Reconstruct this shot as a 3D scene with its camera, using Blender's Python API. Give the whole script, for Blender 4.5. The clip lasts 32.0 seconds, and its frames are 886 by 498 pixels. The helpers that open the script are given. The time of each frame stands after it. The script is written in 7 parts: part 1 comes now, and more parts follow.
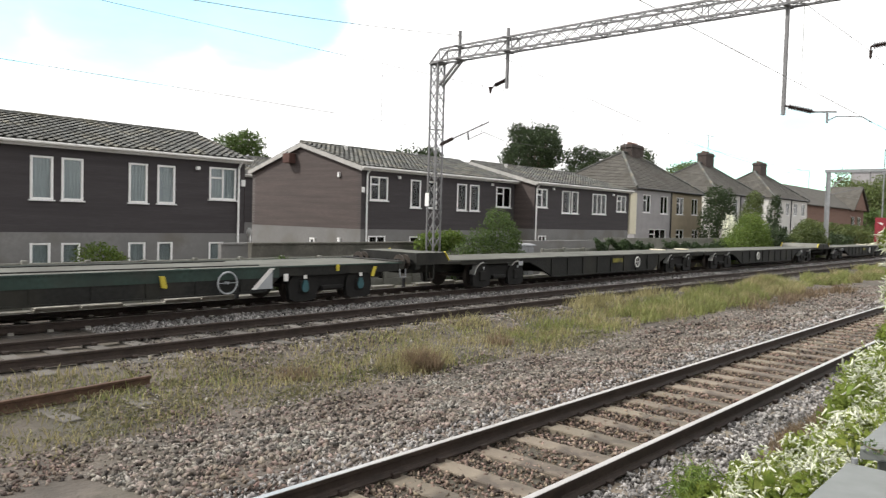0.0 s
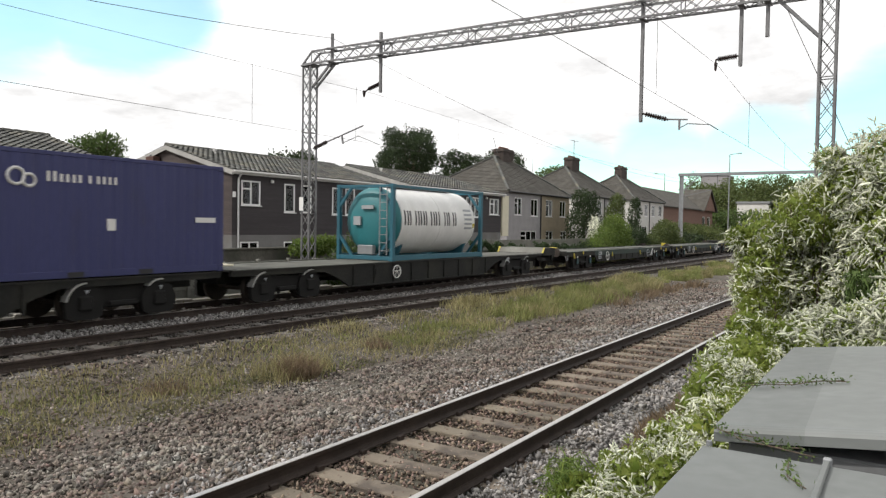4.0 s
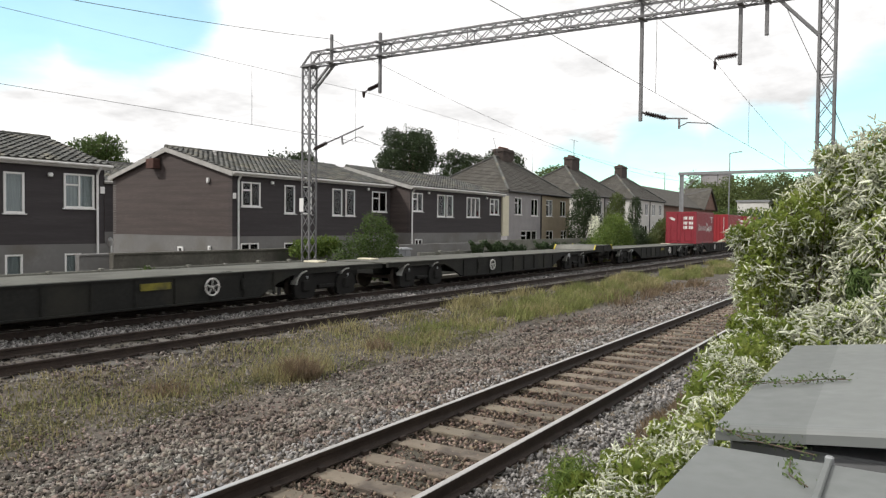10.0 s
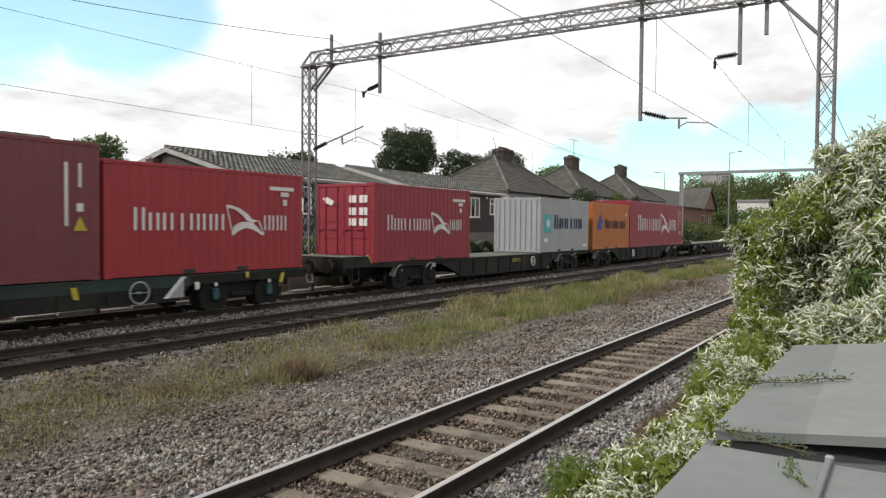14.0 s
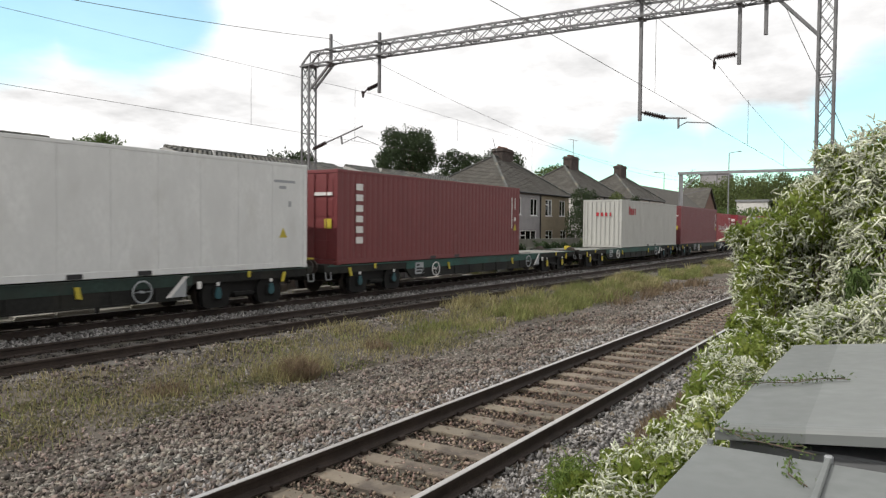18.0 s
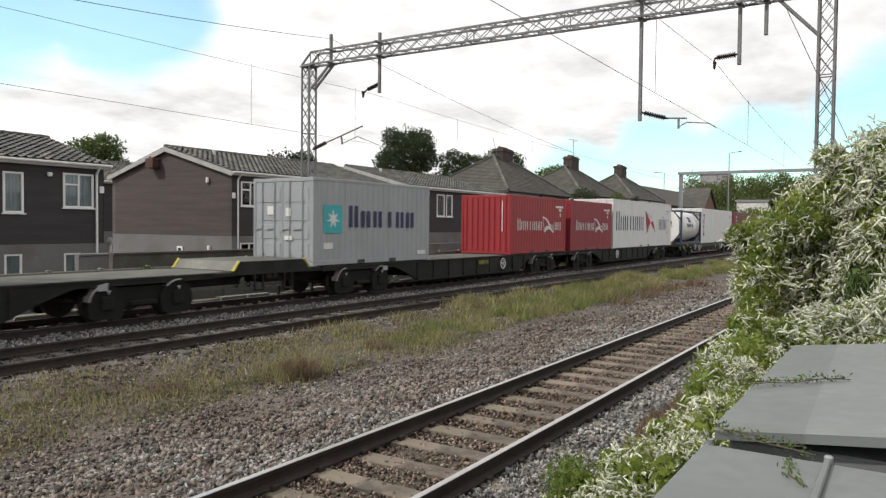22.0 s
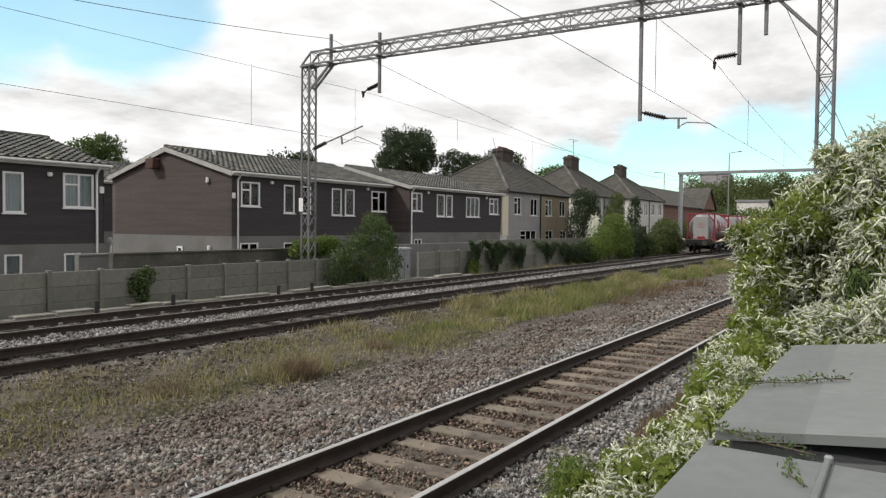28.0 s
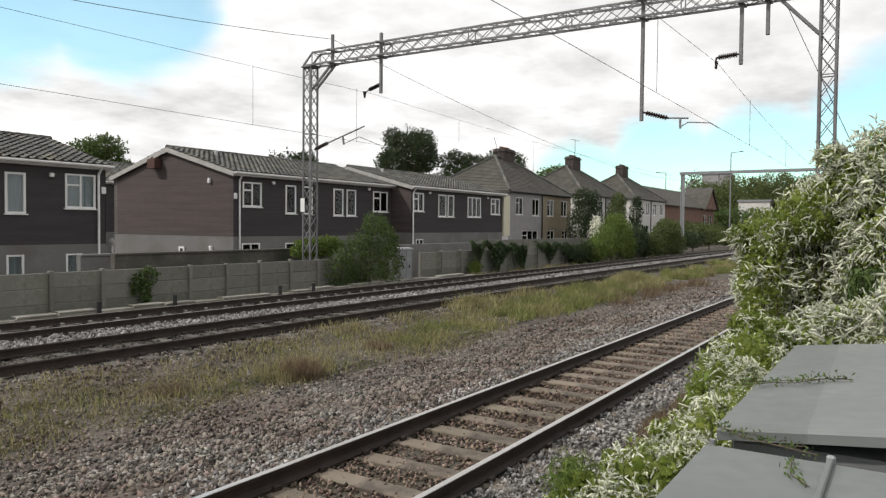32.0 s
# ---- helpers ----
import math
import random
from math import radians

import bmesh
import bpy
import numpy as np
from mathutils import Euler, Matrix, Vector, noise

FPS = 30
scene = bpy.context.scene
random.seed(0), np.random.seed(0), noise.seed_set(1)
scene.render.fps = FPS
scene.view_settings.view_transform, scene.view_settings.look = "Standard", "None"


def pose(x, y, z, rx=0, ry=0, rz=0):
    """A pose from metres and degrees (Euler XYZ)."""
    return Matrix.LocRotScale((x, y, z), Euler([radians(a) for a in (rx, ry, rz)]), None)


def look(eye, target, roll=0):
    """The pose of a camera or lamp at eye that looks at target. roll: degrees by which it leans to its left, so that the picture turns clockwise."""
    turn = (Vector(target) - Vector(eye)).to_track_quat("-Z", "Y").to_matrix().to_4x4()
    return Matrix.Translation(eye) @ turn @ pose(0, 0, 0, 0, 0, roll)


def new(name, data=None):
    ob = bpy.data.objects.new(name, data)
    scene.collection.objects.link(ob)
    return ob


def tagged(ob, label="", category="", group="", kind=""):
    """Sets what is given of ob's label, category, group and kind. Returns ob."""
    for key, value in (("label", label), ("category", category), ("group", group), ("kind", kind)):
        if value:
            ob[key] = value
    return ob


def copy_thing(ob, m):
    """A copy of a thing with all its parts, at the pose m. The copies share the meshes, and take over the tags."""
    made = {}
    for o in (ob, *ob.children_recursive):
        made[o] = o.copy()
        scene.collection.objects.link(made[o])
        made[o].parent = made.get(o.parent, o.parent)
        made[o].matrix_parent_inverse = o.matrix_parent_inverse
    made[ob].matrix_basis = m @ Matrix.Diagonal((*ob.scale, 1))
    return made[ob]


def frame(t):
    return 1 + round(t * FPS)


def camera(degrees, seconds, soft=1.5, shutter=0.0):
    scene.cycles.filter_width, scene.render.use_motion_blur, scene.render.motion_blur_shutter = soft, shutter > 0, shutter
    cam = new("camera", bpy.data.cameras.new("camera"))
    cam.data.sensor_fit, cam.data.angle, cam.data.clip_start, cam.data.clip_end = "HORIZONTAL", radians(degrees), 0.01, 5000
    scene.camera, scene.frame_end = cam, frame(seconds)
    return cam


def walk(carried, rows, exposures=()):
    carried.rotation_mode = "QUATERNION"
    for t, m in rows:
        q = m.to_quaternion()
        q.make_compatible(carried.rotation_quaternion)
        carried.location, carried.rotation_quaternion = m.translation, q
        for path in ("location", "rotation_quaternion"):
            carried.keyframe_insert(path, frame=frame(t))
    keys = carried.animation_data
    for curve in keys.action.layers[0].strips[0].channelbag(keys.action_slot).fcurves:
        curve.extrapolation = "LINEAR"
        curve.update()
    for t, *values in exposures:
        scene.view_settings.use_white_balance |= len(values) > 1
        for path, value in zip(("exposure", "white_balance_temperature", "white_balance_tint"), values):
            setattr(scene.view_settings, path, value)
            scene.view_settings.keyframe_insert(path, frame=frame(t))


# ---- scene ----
# World: x runs along the railway, y across it away from the camera, z up; z = 0 is the near track's rail top.
EYE = (0.0, 0.0, 2.261)
TRACK_NEAR, TRACK_MID, TRACK_TRAIN = 4.166, 12.317, 15.69
FAR_RAIL_Z = 0.08


def heading(yaw, pitch, roll):
    """Camera pose from its heading (degrees from the track's direction), tilt and lean."""
    a, p = radians(yaw), radians(pitch)
    d = Vector((math.cos(p) * math.cos(a), math.cos(p) * math.sin(a), math.sin(p)))
    return look(EYE, Vector(EYE) + d, roll)


cam = camera(62.14, 32.0, soft=1.3, shutter=0.14)
walk(cam, [(0.0, heading(41.93, -2.3, 1.6)), (0.1, heading(40.4, -2.27, 1.58)), (0.2, heading(38.6, -2.24, 1.56)), (0.3, heading(37.0, -2.21, 1.54)),
           (0.4, heading(35.5, -2.18, 1.52)), (0.5, heading(34.3, -2.165, 1.51)), (0.6, heading(33.3, -2.2, 1.5)), (0.7, heading(32.55, -2.28, 1.5)),
           (0.8, heading(32.12, -2.34, 1.49)), (1.0, heading(31.71, -2.39, 1.49)), (1.5, heading(32.305, -1.775, 1.57)), (2.0, heading(32.32, -1.785, 1.4)),
           (2.5, heading(32.32, -1.783, 1.18)), (3.0, heading(32.325, -1.793, 1.055)), (3.5, heading(32.33, -1.79, 0.945)), (6.0, heading(32.345, -1.8, 0.86)),
           (9.0, heading(32.365, -1.775, 0.635)), (13.0, heading(32.38, -1.777, 0.525)), (17.0, heading(32.335, -1.79, 0.52)), (19.0, heading(32.325, -1.797, 0.585)),
           (25.0, heading(32.335, -1.792, 0.58)), (31.0, heading(32.337, -1.793, 0.565)), (31.5, heading(32.39, -1.794, 0.555)), (32.0, heading(32.457, -1.78, 0.53))],
     exposures=[(0.0, 0.5), (1.0, 0.32), (1.5, 0.24), (3.0, 0.1), (6.0, 0.1), (13.0, 0.0), (18.5, -0.02), (20.0, -0.12), (21.5, -0.05), (25.0, 0.0), (28.0, -0.13), (32.0, -0.13)])


# ---- light: bright broken cloud, the sun behind the houses and to the left of the line ----
SUN_AZ, SUN_EL = radians(138.0), radians(44.0)      # azimuth from +x towards +y
SUN_DIR = Vector((math.cos(SUN_EL) * math.cos(SUN_AZ), math.cos(SUN_EL) * math.sin(SUN_AZ), math.sin(SUN_EL)))
lamp = bpy.data.lights.new("sun", "SUN")
lamp.energy, lamp.angle, lamp.color = 2.7, radians(1.5), (1.0, 0.955, 0.89)
sun = new("sun", lamp)
sun.matrix_basis = look(SUN_DIR * 300, (0, 0, 0))

world = bpy.data.worlds.new("sky")
scene.world = world
world.use_nodes = True
wn, wl = world.node_tree.nodes, world.node_tree.links
wn.clear()


def wnode(kind, **kw):
    n = wn.new(kind)
    for k, v in kw.items():
        if k in n.inputs:
            n.inputs[k].default_value = v
    return n


def wmath(op, a, b=0.0, c=0.0, clamp=False):
    n = wn.new("ShaderNodeMath")
    n.operation, n.use_clamp = op, clamp
    for i, v in enumerate((a, b, c)):
        if isinstance(v, (int, float)):
            n.inputs[i].default_value = v
        else:
            wl.new(v, n.inputs[i])
    return n.outputs[0]


sky = wn.new("ShaderNodeTexSky")
sky.sky_type, sky.sun_disc = "NISHITA", False
sky.sun_elevation, sky.sun_rotation = SUN_EL, radians(90) - SUN_AZ
sky.air_density, sky.dust_density, sky.ozone_density = 1.0, 0.6, 1.2
coord = wn.new("ShaderNodeTexCoord")
sep = wn.new("ShaderNodeSeparateXYZ")
wl.new(coord.outputs["Generated"], sep.inputs[0])
# clouds lie on a flat layer: project the direction on it
up = wmath("MAXIMUM", sep.outputs["Z"], 0.02)
up = wmath("ADD", up, 0.16)
cx, cy = wmath("DIVIDE", sep.outputs["X"], up), wmath("DIVIDE", sep.outputs["Y"], up)
comb = wn.new("ShaderNodeCombineXYZ")
wl.new(cx, comb.inputs[0])
wl.new(cy, comb.inputs[1])
n1 = wnode("ShaderNodeTexNoise", Scale=0.62, Detail=7.0, Roughness=0.56)
n2 = wnode("ShaderNodeTexNoise", Scale=1.7, Detail=6.0, Roughness=0.6)
for n in (n1, n2):
    wl.new(comb.outputs[0], n.inputs["Vector"])


def toward(az, el, inner, outer):
    """1 inside a cone round a direction, 0 outside a wider one (degrees)."""
    d = Vector((math.cos(radians(el)) * math.cos(radians(az)), math.cos(radians(el)) * math.sin(radians(az)), math.sin(radians(el))))
    dot = wn.new("ShaderNodeVectorMath")
    dot.operation = "DOT_PRODUCT"
    wl.new(coord.outputs["Generated"], dot.inputs[0])
    dot.inputs[1].default_value = d
    m = wn.new("ShaderNodeMapRange")
    m.interpolation_type = "SMOOTHSTEP"
    wl.new(dot.outputs["Value"], m.inputs[0])
    m.inputs[1].default_value, m.inputs[2].default_value = math.cos(radians(outer)), math.cos(radians(inner))
    return m.outputs[0]


# blue openings: one up to the left, one low along the line to the right
left_gap = wmath("MAXIMUM", toward(56, 17.5, 0.5, 9.5), wmath("MAXIMUM", toward(66, 16.5, 1.0, 10.5), toward(78, 14.0, 2.0, 11.0)))
right_gap = wmath("MAXIMUM", wmath("MAXIMUM", toward(0, 6.5, 2.0, 9.0), toward(9, 4.2, 1.0, 6.6)), wmath("MAXIMUM", toward(16, 3.8, 0.5, 6.0), toward(22, 3.5, 0.3, 5.0)))
clear = wmath("MAXIMUM", left_gap, right_gap)
cover = wmath("ADD", wmath("MULTIPLY", wmath("SUBTRACT", n1.outputs["Fac"], 0.5), 2.3), wmath("MULTIPLY_ADD", wmath("SUBTRACT", n2.outputs["Fac"], 0.5), 0.9, 0.95))
cover = wmath("SUBTRACT", cover, wmath("MULTIPLY", clear, 1.12))
mask = wn.new("ShaderNodeMapRange")
mask.interpolation_type = "SMOOTHSTEP"
wl.new(cover, mask.inputs[0])
mask.inputs[1].default_value, mask.inputs[2].default_value = -0.05, 0.62
mask.inputs[3].default_value = 0.16
# cloud brightness: white towards the sun, greyer away from it and where the cloud is thick
bright = wmath("ADD", wmath("MULTIPLY", toward(70, 20, 10, 115), 0.34), 0.86)
shade = wn.new("ShaderNodeMapRange")
wl.new(n2.outputs["Fac"], shade.inputs[0])
shade.inputs[1].default_value, shade.inputs[2].default_value = 0.35, 0.68
shade.inputs[3].default_value, shade.inputs[4].default_value = 1.14, 0.66
bright = wmath("MULTIPLY", bright, shade.outputs[0])
bg_sky, bg_cloud, mix = wn.new("ShaderNodeBackground"), wn.new("ShaderNodeBackground"), wn.new("ShaderNodeMixShader")
tint = wn.new("ShaderNodeVectorMath")
tint.operation = "MULTIPLY"
wl.new(sky.outputs[0], tint.inputs[0])
tint.inputs[1].default_value = (0.84, 1.12, 0.98)
wl.new(tint.outputs[0], bg_sky.inputs[0])
bg_sky.inputs[1].default_value = 0.22
bg_cloud.inputs[0].default_value = (1.0, 0.99, 0.985, 1)
wl.new(bright, bg_cloud.inputs[1])
wl.new(mask.outputs[0], mix.inputs[0])
wl.new(bg_sky.outputs[0], mix.inputs[1])
wl.new(bg_cloud.outputs[0], mix.inputs[2])
wl.new(mix.outputs[0], wn.new("ShaderNodeOutputWorld").inputs[0])


# ---- materials ----
def mat(name, col, rough=0.7, metal=0.0, var=0.25, scale=3.0, bump=0.0, bscale=40.0, col2=None, island=0.0, rand=0.0,
        stain=None, stain_scale=0.6, stain_lo=0.5, stain_hi=0.7, spec=0.5, stretch=None):
    """A surface with grain at two scales. col2: the colour that the coarse noise mixes in; island, rand: colour change
    from piece to piece; stain: a third colour in patches."""
    m = bpy.data.materials.new(name)
    m.use_nodes = True
    nt = m.node_tree
    nodes, links = nt.nodes, nt.links
    p = nodes["Principled BSDF"]
    p.inputs["Roughness"].default_value, p.inputs["Metallic"].default_value = rough, metal
    p.inputs["Specular IOR Level"].default_value = spec
    tc = nodes.new("ShaderNodeTexCoord")
    src = tc.outputs["Object"]
    if stretch:
        mp = nodes.new("ShaderNodeMapping")
        mp.inputs["Scale"].default_value = stretch
        links.new(src, mp.inputs[0])
        src = mp.outputs[0]

    def noise_of(s, detail=4.0):
        n = nodes.new("ShaderNodeTexNoise")
        n.inputs["Scale"].default_value, n.inputs["Detail"].default_value = s, detail
        links.new(src, n.inputs["Vector"])
        return n.outputs["Fac"]

    def mixed(fac, a, b):
        n = nodes.new("ShaderNodeMix")
        n.data_type = "RGBA"
        for sock, v in ((n.inputs[0], fac), (n.inputs[6], a), (n.inputs[7], b)):
            if isinstance(v, (int, float)):
                sock.default_value = v
            elif isinstance(v, tuple):
                sock.default_value = (*v, 1) if len(v) == 3 else v
            else:
                links.new(v, sock)
        return n.outputs[2]

    def ramp(fac, lo, hi):
        n = nodes.new("ShaderNodeMapRange")
        links.new(fac, n.inputs[0])
        n.inputs[1].default_value, n.inputs[2].default_value = lo, hi
        return n.outputs[0]

    dark = tuple(c * (1 - var) for c in col)
    light = tuple(min(1, c * (1 + var)) for c in (col2 or col))
    c = mixed(ramp(noise_of(scale), 0.3, 0.7), dark, light)
    fine = noise_of(scale * 9, 3.0)
    c = mixed(ramp(fine, 0.35, 0.75), c, tuple(x * (1 - var * 0.6) for x in col))
    if stain:
        c = mixed(ramp(noise_of(stain_scale, 5.0), stain_lo, stain_hi), c, stain)
    pick = None
    if island:
        pick = nodes.new("ShaderNodeNewGeometry").outputs["Random Per Island"]
    elif rand:
        pick = nodes.new("ShaderNodeObjectInfo").outputs["Random"]
    if pick is not None:
        hv = nodes.new("ShaderNodeHueSaturation")
        k = island or rand
        v = nodes.new("ShaderNodeMapRange")
        links.new(pick, v.inputs[0])
        v.inputs[3].default_value, v.inputs[4].default_value = 1 - k, 1 + k
        links.new(v.outputs[0], hv.inputs["Value"])
        w = nodes.new("ShaderNodeMath")
        w.operation = "MULTIPLY_ADD"
        links.new(pick, w.inputs[0])
        w.inputs[1].default_value, w.inputs[2].default_value = 7.31, 0.0
        f = nodes.new("ShaderNodeMath")
        f.operation = "FRACT"
        links.new(w.outputs[0], f.inputs[0])
        h = nodes.new("ShaderNodeMapRange")
        links.new(f.outputs[0], h.inputs[0])
        h.inputs[3].default_value, h.inputs[4].default_value = 0.5 - 0.035 * k, 0.5 + 0.035 * k
        links.new(h.outputs[0], hv.inputs["Hue"])
        links.new(c, hv.inputs["Color"])
        c = hv.outputs[0]
    links.new(c, p.inputs["Base Color"])
    r = nodes.new("ShaderNodeMapRange")
    links.new(fine, r.inputs[0])
    r.inputs[3].default_value, r.inputs[4].default_value = max(0.03, rough - 0.1), min(1, rough + 0.1)
    links.new(r.outputs[0], p.inputs["Roughness"])
    if bump:
        b = nodes.new("ShaderNodeBump")
        b.inputs["Strength"].default_value, b.inputs["Distance"].default_value = 1.0, bump
        links.new(noise_of(bscale, 3.0), b.inputs["Height"])
        links.new(b.outputs[0], p.inputs["Normal"])
    return m


def leafy(name, col, col2, trans=0.25):
    """Leaves: colour changes leaf by leaf, some light passes through."""
    m = mat(name, col, rough=0.6, var=0.2, scale=0.8, col2=col2, island=0.35, spec=0.3)
    nt = m.node_tree
    p, out = nt.nodes["Principled BSDF"], nt.nodes["Material Output"]
    tr, mx = nt.nodes.new("ShaderNodeBsdfTranslucent"), nt.nodes.new("ShaderNodeMixShader")
    nt.links.new(p.inputs["Base Color"].links[0].from_socket, tr.inputs[0])
    mx.inputs[0].default_value = trans
    nt.links.new(p.outputs[0], mx.inputs[1])
    nt.links.new(tr.outputs[0], mx.inputs[2])
    nt.links.new(mx.outputs[0], out.inputs[0])
    return m


def glass(name, tint=(0.8, 0.85, 0.85)):
    m = bpy.data.materials.new(name)
    m.use_nodes = True
    nt = m.node_tree
    nt.nodes.remove(nt.nodes["Principled BSDF"])
    gl, tr, mx, fr = (nt.nodes.new("ShaderNodeBsdfGlossy"), nt.nodes.new("ShaderNodeBsdfTransparent"),
                      nt.nodes.new("ShaderNodeMixShader"), nt.nodes.new("ShaderNodeFresnel"))
    gl.inputs["Roughness"].default_value = 0.03
    tr.inputs[0].default_value = (*tint, 1)
    fr.inputs[0].default_value = 1.6
    nt.links.new(fr.outputs[0], mx.inputs[0])
    nt.links.new(tr.outputs[0], mx.inputs[1])
    nt.links.new(gl.outputs[0], mx.inputs[2])
    nt.links.new(mx.outputs[0], nt.nodes["Material Output"].inputs[0])
    return m


M_GROUND = mat("gravelly_earth", (0.095, 0.081, 0.067), 0.95, var=0.4, scale=0.7, bump=0.03, bscale=16, col2=(0.135, 0.113, 0.094),
               stain=(0.065, 0.058, 0.043), stain_scale=0.35, stain_lo=0.5, stain_hi=0.62)
M_STONE = mat("ballast_stone", (0.205, 0.15, 0.12), 0.9, var=0.45, scale=0.65, col2=(0.172, 0.17, 0.155), island=0.85, bump=0.004, bscale=90)
M_STONE_OILY = mat("oily_ballast_stone", (0.06, 0.053, 0.047), 0.9, var=0.4, scale=1.1, col2=(0.085, 0.077, 0.07), island=0.7, bump=0.004, bscale=90)
M_STONE_GREY = mat("grey_ballast_stone", (0.225, 0.217, 0.21), 0.9, var=0.3, scale=1.0, col2=(0.29, 0.275, 0.265), island=0.75, bump=0.004, bscale=90)
M_STONE_RUST = mat("rust_stained_ballast", (0.165, 0.115, 0.083), 0.9, var=0.4, scale=1.3, col2=(0.19, 0.15, 0.12), island=0.85, bump=0.004, bscale=90)
M_SLEEPER = mat("weathered_concrete", (0.225, 0.19, 0.145), 0.9, var=0.3, scale=2.5, bump=0.004, bscale=60, rand=0.22, stain=(0.085, 0.07, 0.056), stain_scale=1.6, stain_lo=0.46, stain_hi=0.62)
M_SLEEPER_DARK = mat("oily_sleeper", (0.12, 0.11, 0.098), 0.9, var=0.3, scale=2.5, bump=0.004, bscale=60, rand=0.2)
M_RAIL = mat("rusty_rail_steel", (0.045, 0.032, 0.026), 0.75, 0.2, var=0.4, scale=6, bump=0.002, bscale=80)
M_RAILTOP = mat("polished_rail_head", (0.55, 0.53, 0.51), 0.33, 0.9, var=0.12, scale=5, stretch=(0.2, 30, 30))
M_RAILTOP_DULL = mat("worn_rail_head", (0.30, 0.27, 0.25), 0.42, 0.75, var=0.2, scale=5, stretch=(0.2, 30, 30))
M_CONCRETE = mat("fence_concrete", (0.2, 0.2, 0.174), 0.95, var=0.3, scale=1.2, bump=0.004, bscale=45, stain=(0.125, 0.125, 0.10), stain_scale=1.1, rand=0.14)
M_TROUGH = mat("trough_concrete", (0.33, 0.315, 0.28), 0.95, var=0.25, scale=2, bump=0.004, bscale=45, stain=(0.2, 0.19, 0.15), stain_scale=1.5)
M_DARKWALL = mat("mossy_brick_wall", (0.105, 0.10, 0.085), 0.95, var=0.4, scale=1.5, bump=0.01, bscale=25, stain=(0.05, 0.055, 0.04), stain_scale=0.9)
M_GALV = mat("galvanised_steel", (0.30, 0.31, 0.32), 0.5, 0.55, var=0.2, scale=3)
M_MAST = mat("weathered_mast_steel", (0.20, 0.20, 0.205), 0.6, 0.45, var=0.25, scale=4)
M_INSUL = mat("brown_porcelain", (0.035, 0.022, 0.02), 0.25, var=0.2)
M_WIRE = mat("copper_wire", (0.10, 0.095, 0.09), 0.5, 0.6, var=0.1)
# One boarding, two colours: sun put into the gables', shade into the fronts'.
M_BOARD_SUNLIT = mat("sunlit_brown_cladding", (0.072, 0.056, 0.052), 0.8, var=0.2, scale=1.2, col2=(0.084, 0.064, 0.059), stretch=(0.3, 0.3, 6), bump=0.003, bscale=30)
M_BOARD_SHADED = mat("shaded_brown_cladding", (0.053, 0.047, 0.050), 0.85, var=0.2, scale=1.2, stretch=(0.3, 0.3, 6))
M_RENDER = mat("grey_render", (0.192, 0.19, 0.186), 0.95, var=0.14, scale=0.9, bump=0.003, bscale=70, stain=(0.15, 0.14, 0.125), stain_scale=0.7)
M_TILE = mat("grey_roof_tile", (0.10, 0.102, 0.096), 0.9, var=0.4, scale=2.2, bump=0.006, bscale=30, island=0.34, stain=(0.15, 0.14, 0.11), stain_scale=1.1)
M_TILE_OLD = mat("brown_plain_tile", (0.088, 0.082, 0.071), 0.92, var=0.35, scale=1.5, bump=0.012, bscale=9, stain=(0.06, 0.054, 0.045), stain_scale=0.5)
M_UPVC = mat("white_upvc", (0.82, 0.82, 0.81), 0.45, var=0.06, scale=3)
M_FASCIA = mat("painted_fascia", (0.68, 0.67, 0.65), 0.6, var=0.12, scale=3)
M_VERGE = mat("weathered_verge_paint", (0.42, 0.41, 0.39), 0.75, var=0.2, scale=3)
M_NET = mat("net_curtain", (0.64, 0.64, 0.66), 0.95, var=0.35, scale=9, stretch=(3, 3, 0.2))
M_ROOM = mat("room_wall", (0.25, 0.24, 0.22), 0.95, var=0.1)
M_PEBBLE = mat("pebbledash", (0.33, 0.32, 0.325), 0.95, var=0.15, scale=1.5, bump=0.01, bscale=60)
M_PEBBLE_TAN = mat("tan_pebbledash", (0.32, 0.27, 0.19), 0.95, var=0.15, scale=1.5, bump=0.01, bscale=60)
M_CREAM = mat("cream_paint", (0.72, 0.67, 0.52), 0.7, var=0.08)
M_WHITEWALL = mat("white_render", (0.62, 0.61, 0.58), 0.9, var=0.1, scale=1)
M_BRICK = mat("red_brick", (0.20, 0.118, 0.09), 0.92, var=0.25, scale=2.5, bump=0.006, bscale=20)
M_CHIM = mat("chimney_brick", (0.08, 0.064, 0.057), 0.92, var=0.3, scale=3, bump=0.01, bscale=18)
M_POT = mat("terracotta", (0.16, 0.08, 0.06), 0.85, var=0.2)
M_GLASS = glass("window_glass")
M_BLACKPIPE = mat("black_pipe", (0.02, 0.02, 0.022), 0.5, var=0.2)
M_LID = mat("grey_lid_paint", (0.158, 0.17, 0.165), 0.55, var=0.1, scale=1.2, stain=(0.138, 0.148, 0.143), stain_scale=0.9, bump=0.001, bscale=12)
M_LID_PALE = mat("pale_grey_lid", (0.188, 0.2, 0.195), 0.55, var=0.08, scale=1.2, stain=(0.165, 0.176, 0.171), stain_scale=0.9, bump=0.001, bscale=12)
M_LIDBODY = mat("grey_cabinet_side", (0.17, 0.175, 0.18), 0.6, var=0.15, scale=2)
M_TRUNK = mat("bark", (0.10, 0.075, 0.055), 0.95, var=0.35, scale=6, bump=0.01, bscale=25)
M_LEAF_DARK = leafy("dark_leaves", (0.035, 0.055, 0.022), (0.05, 0.075, 0.03))
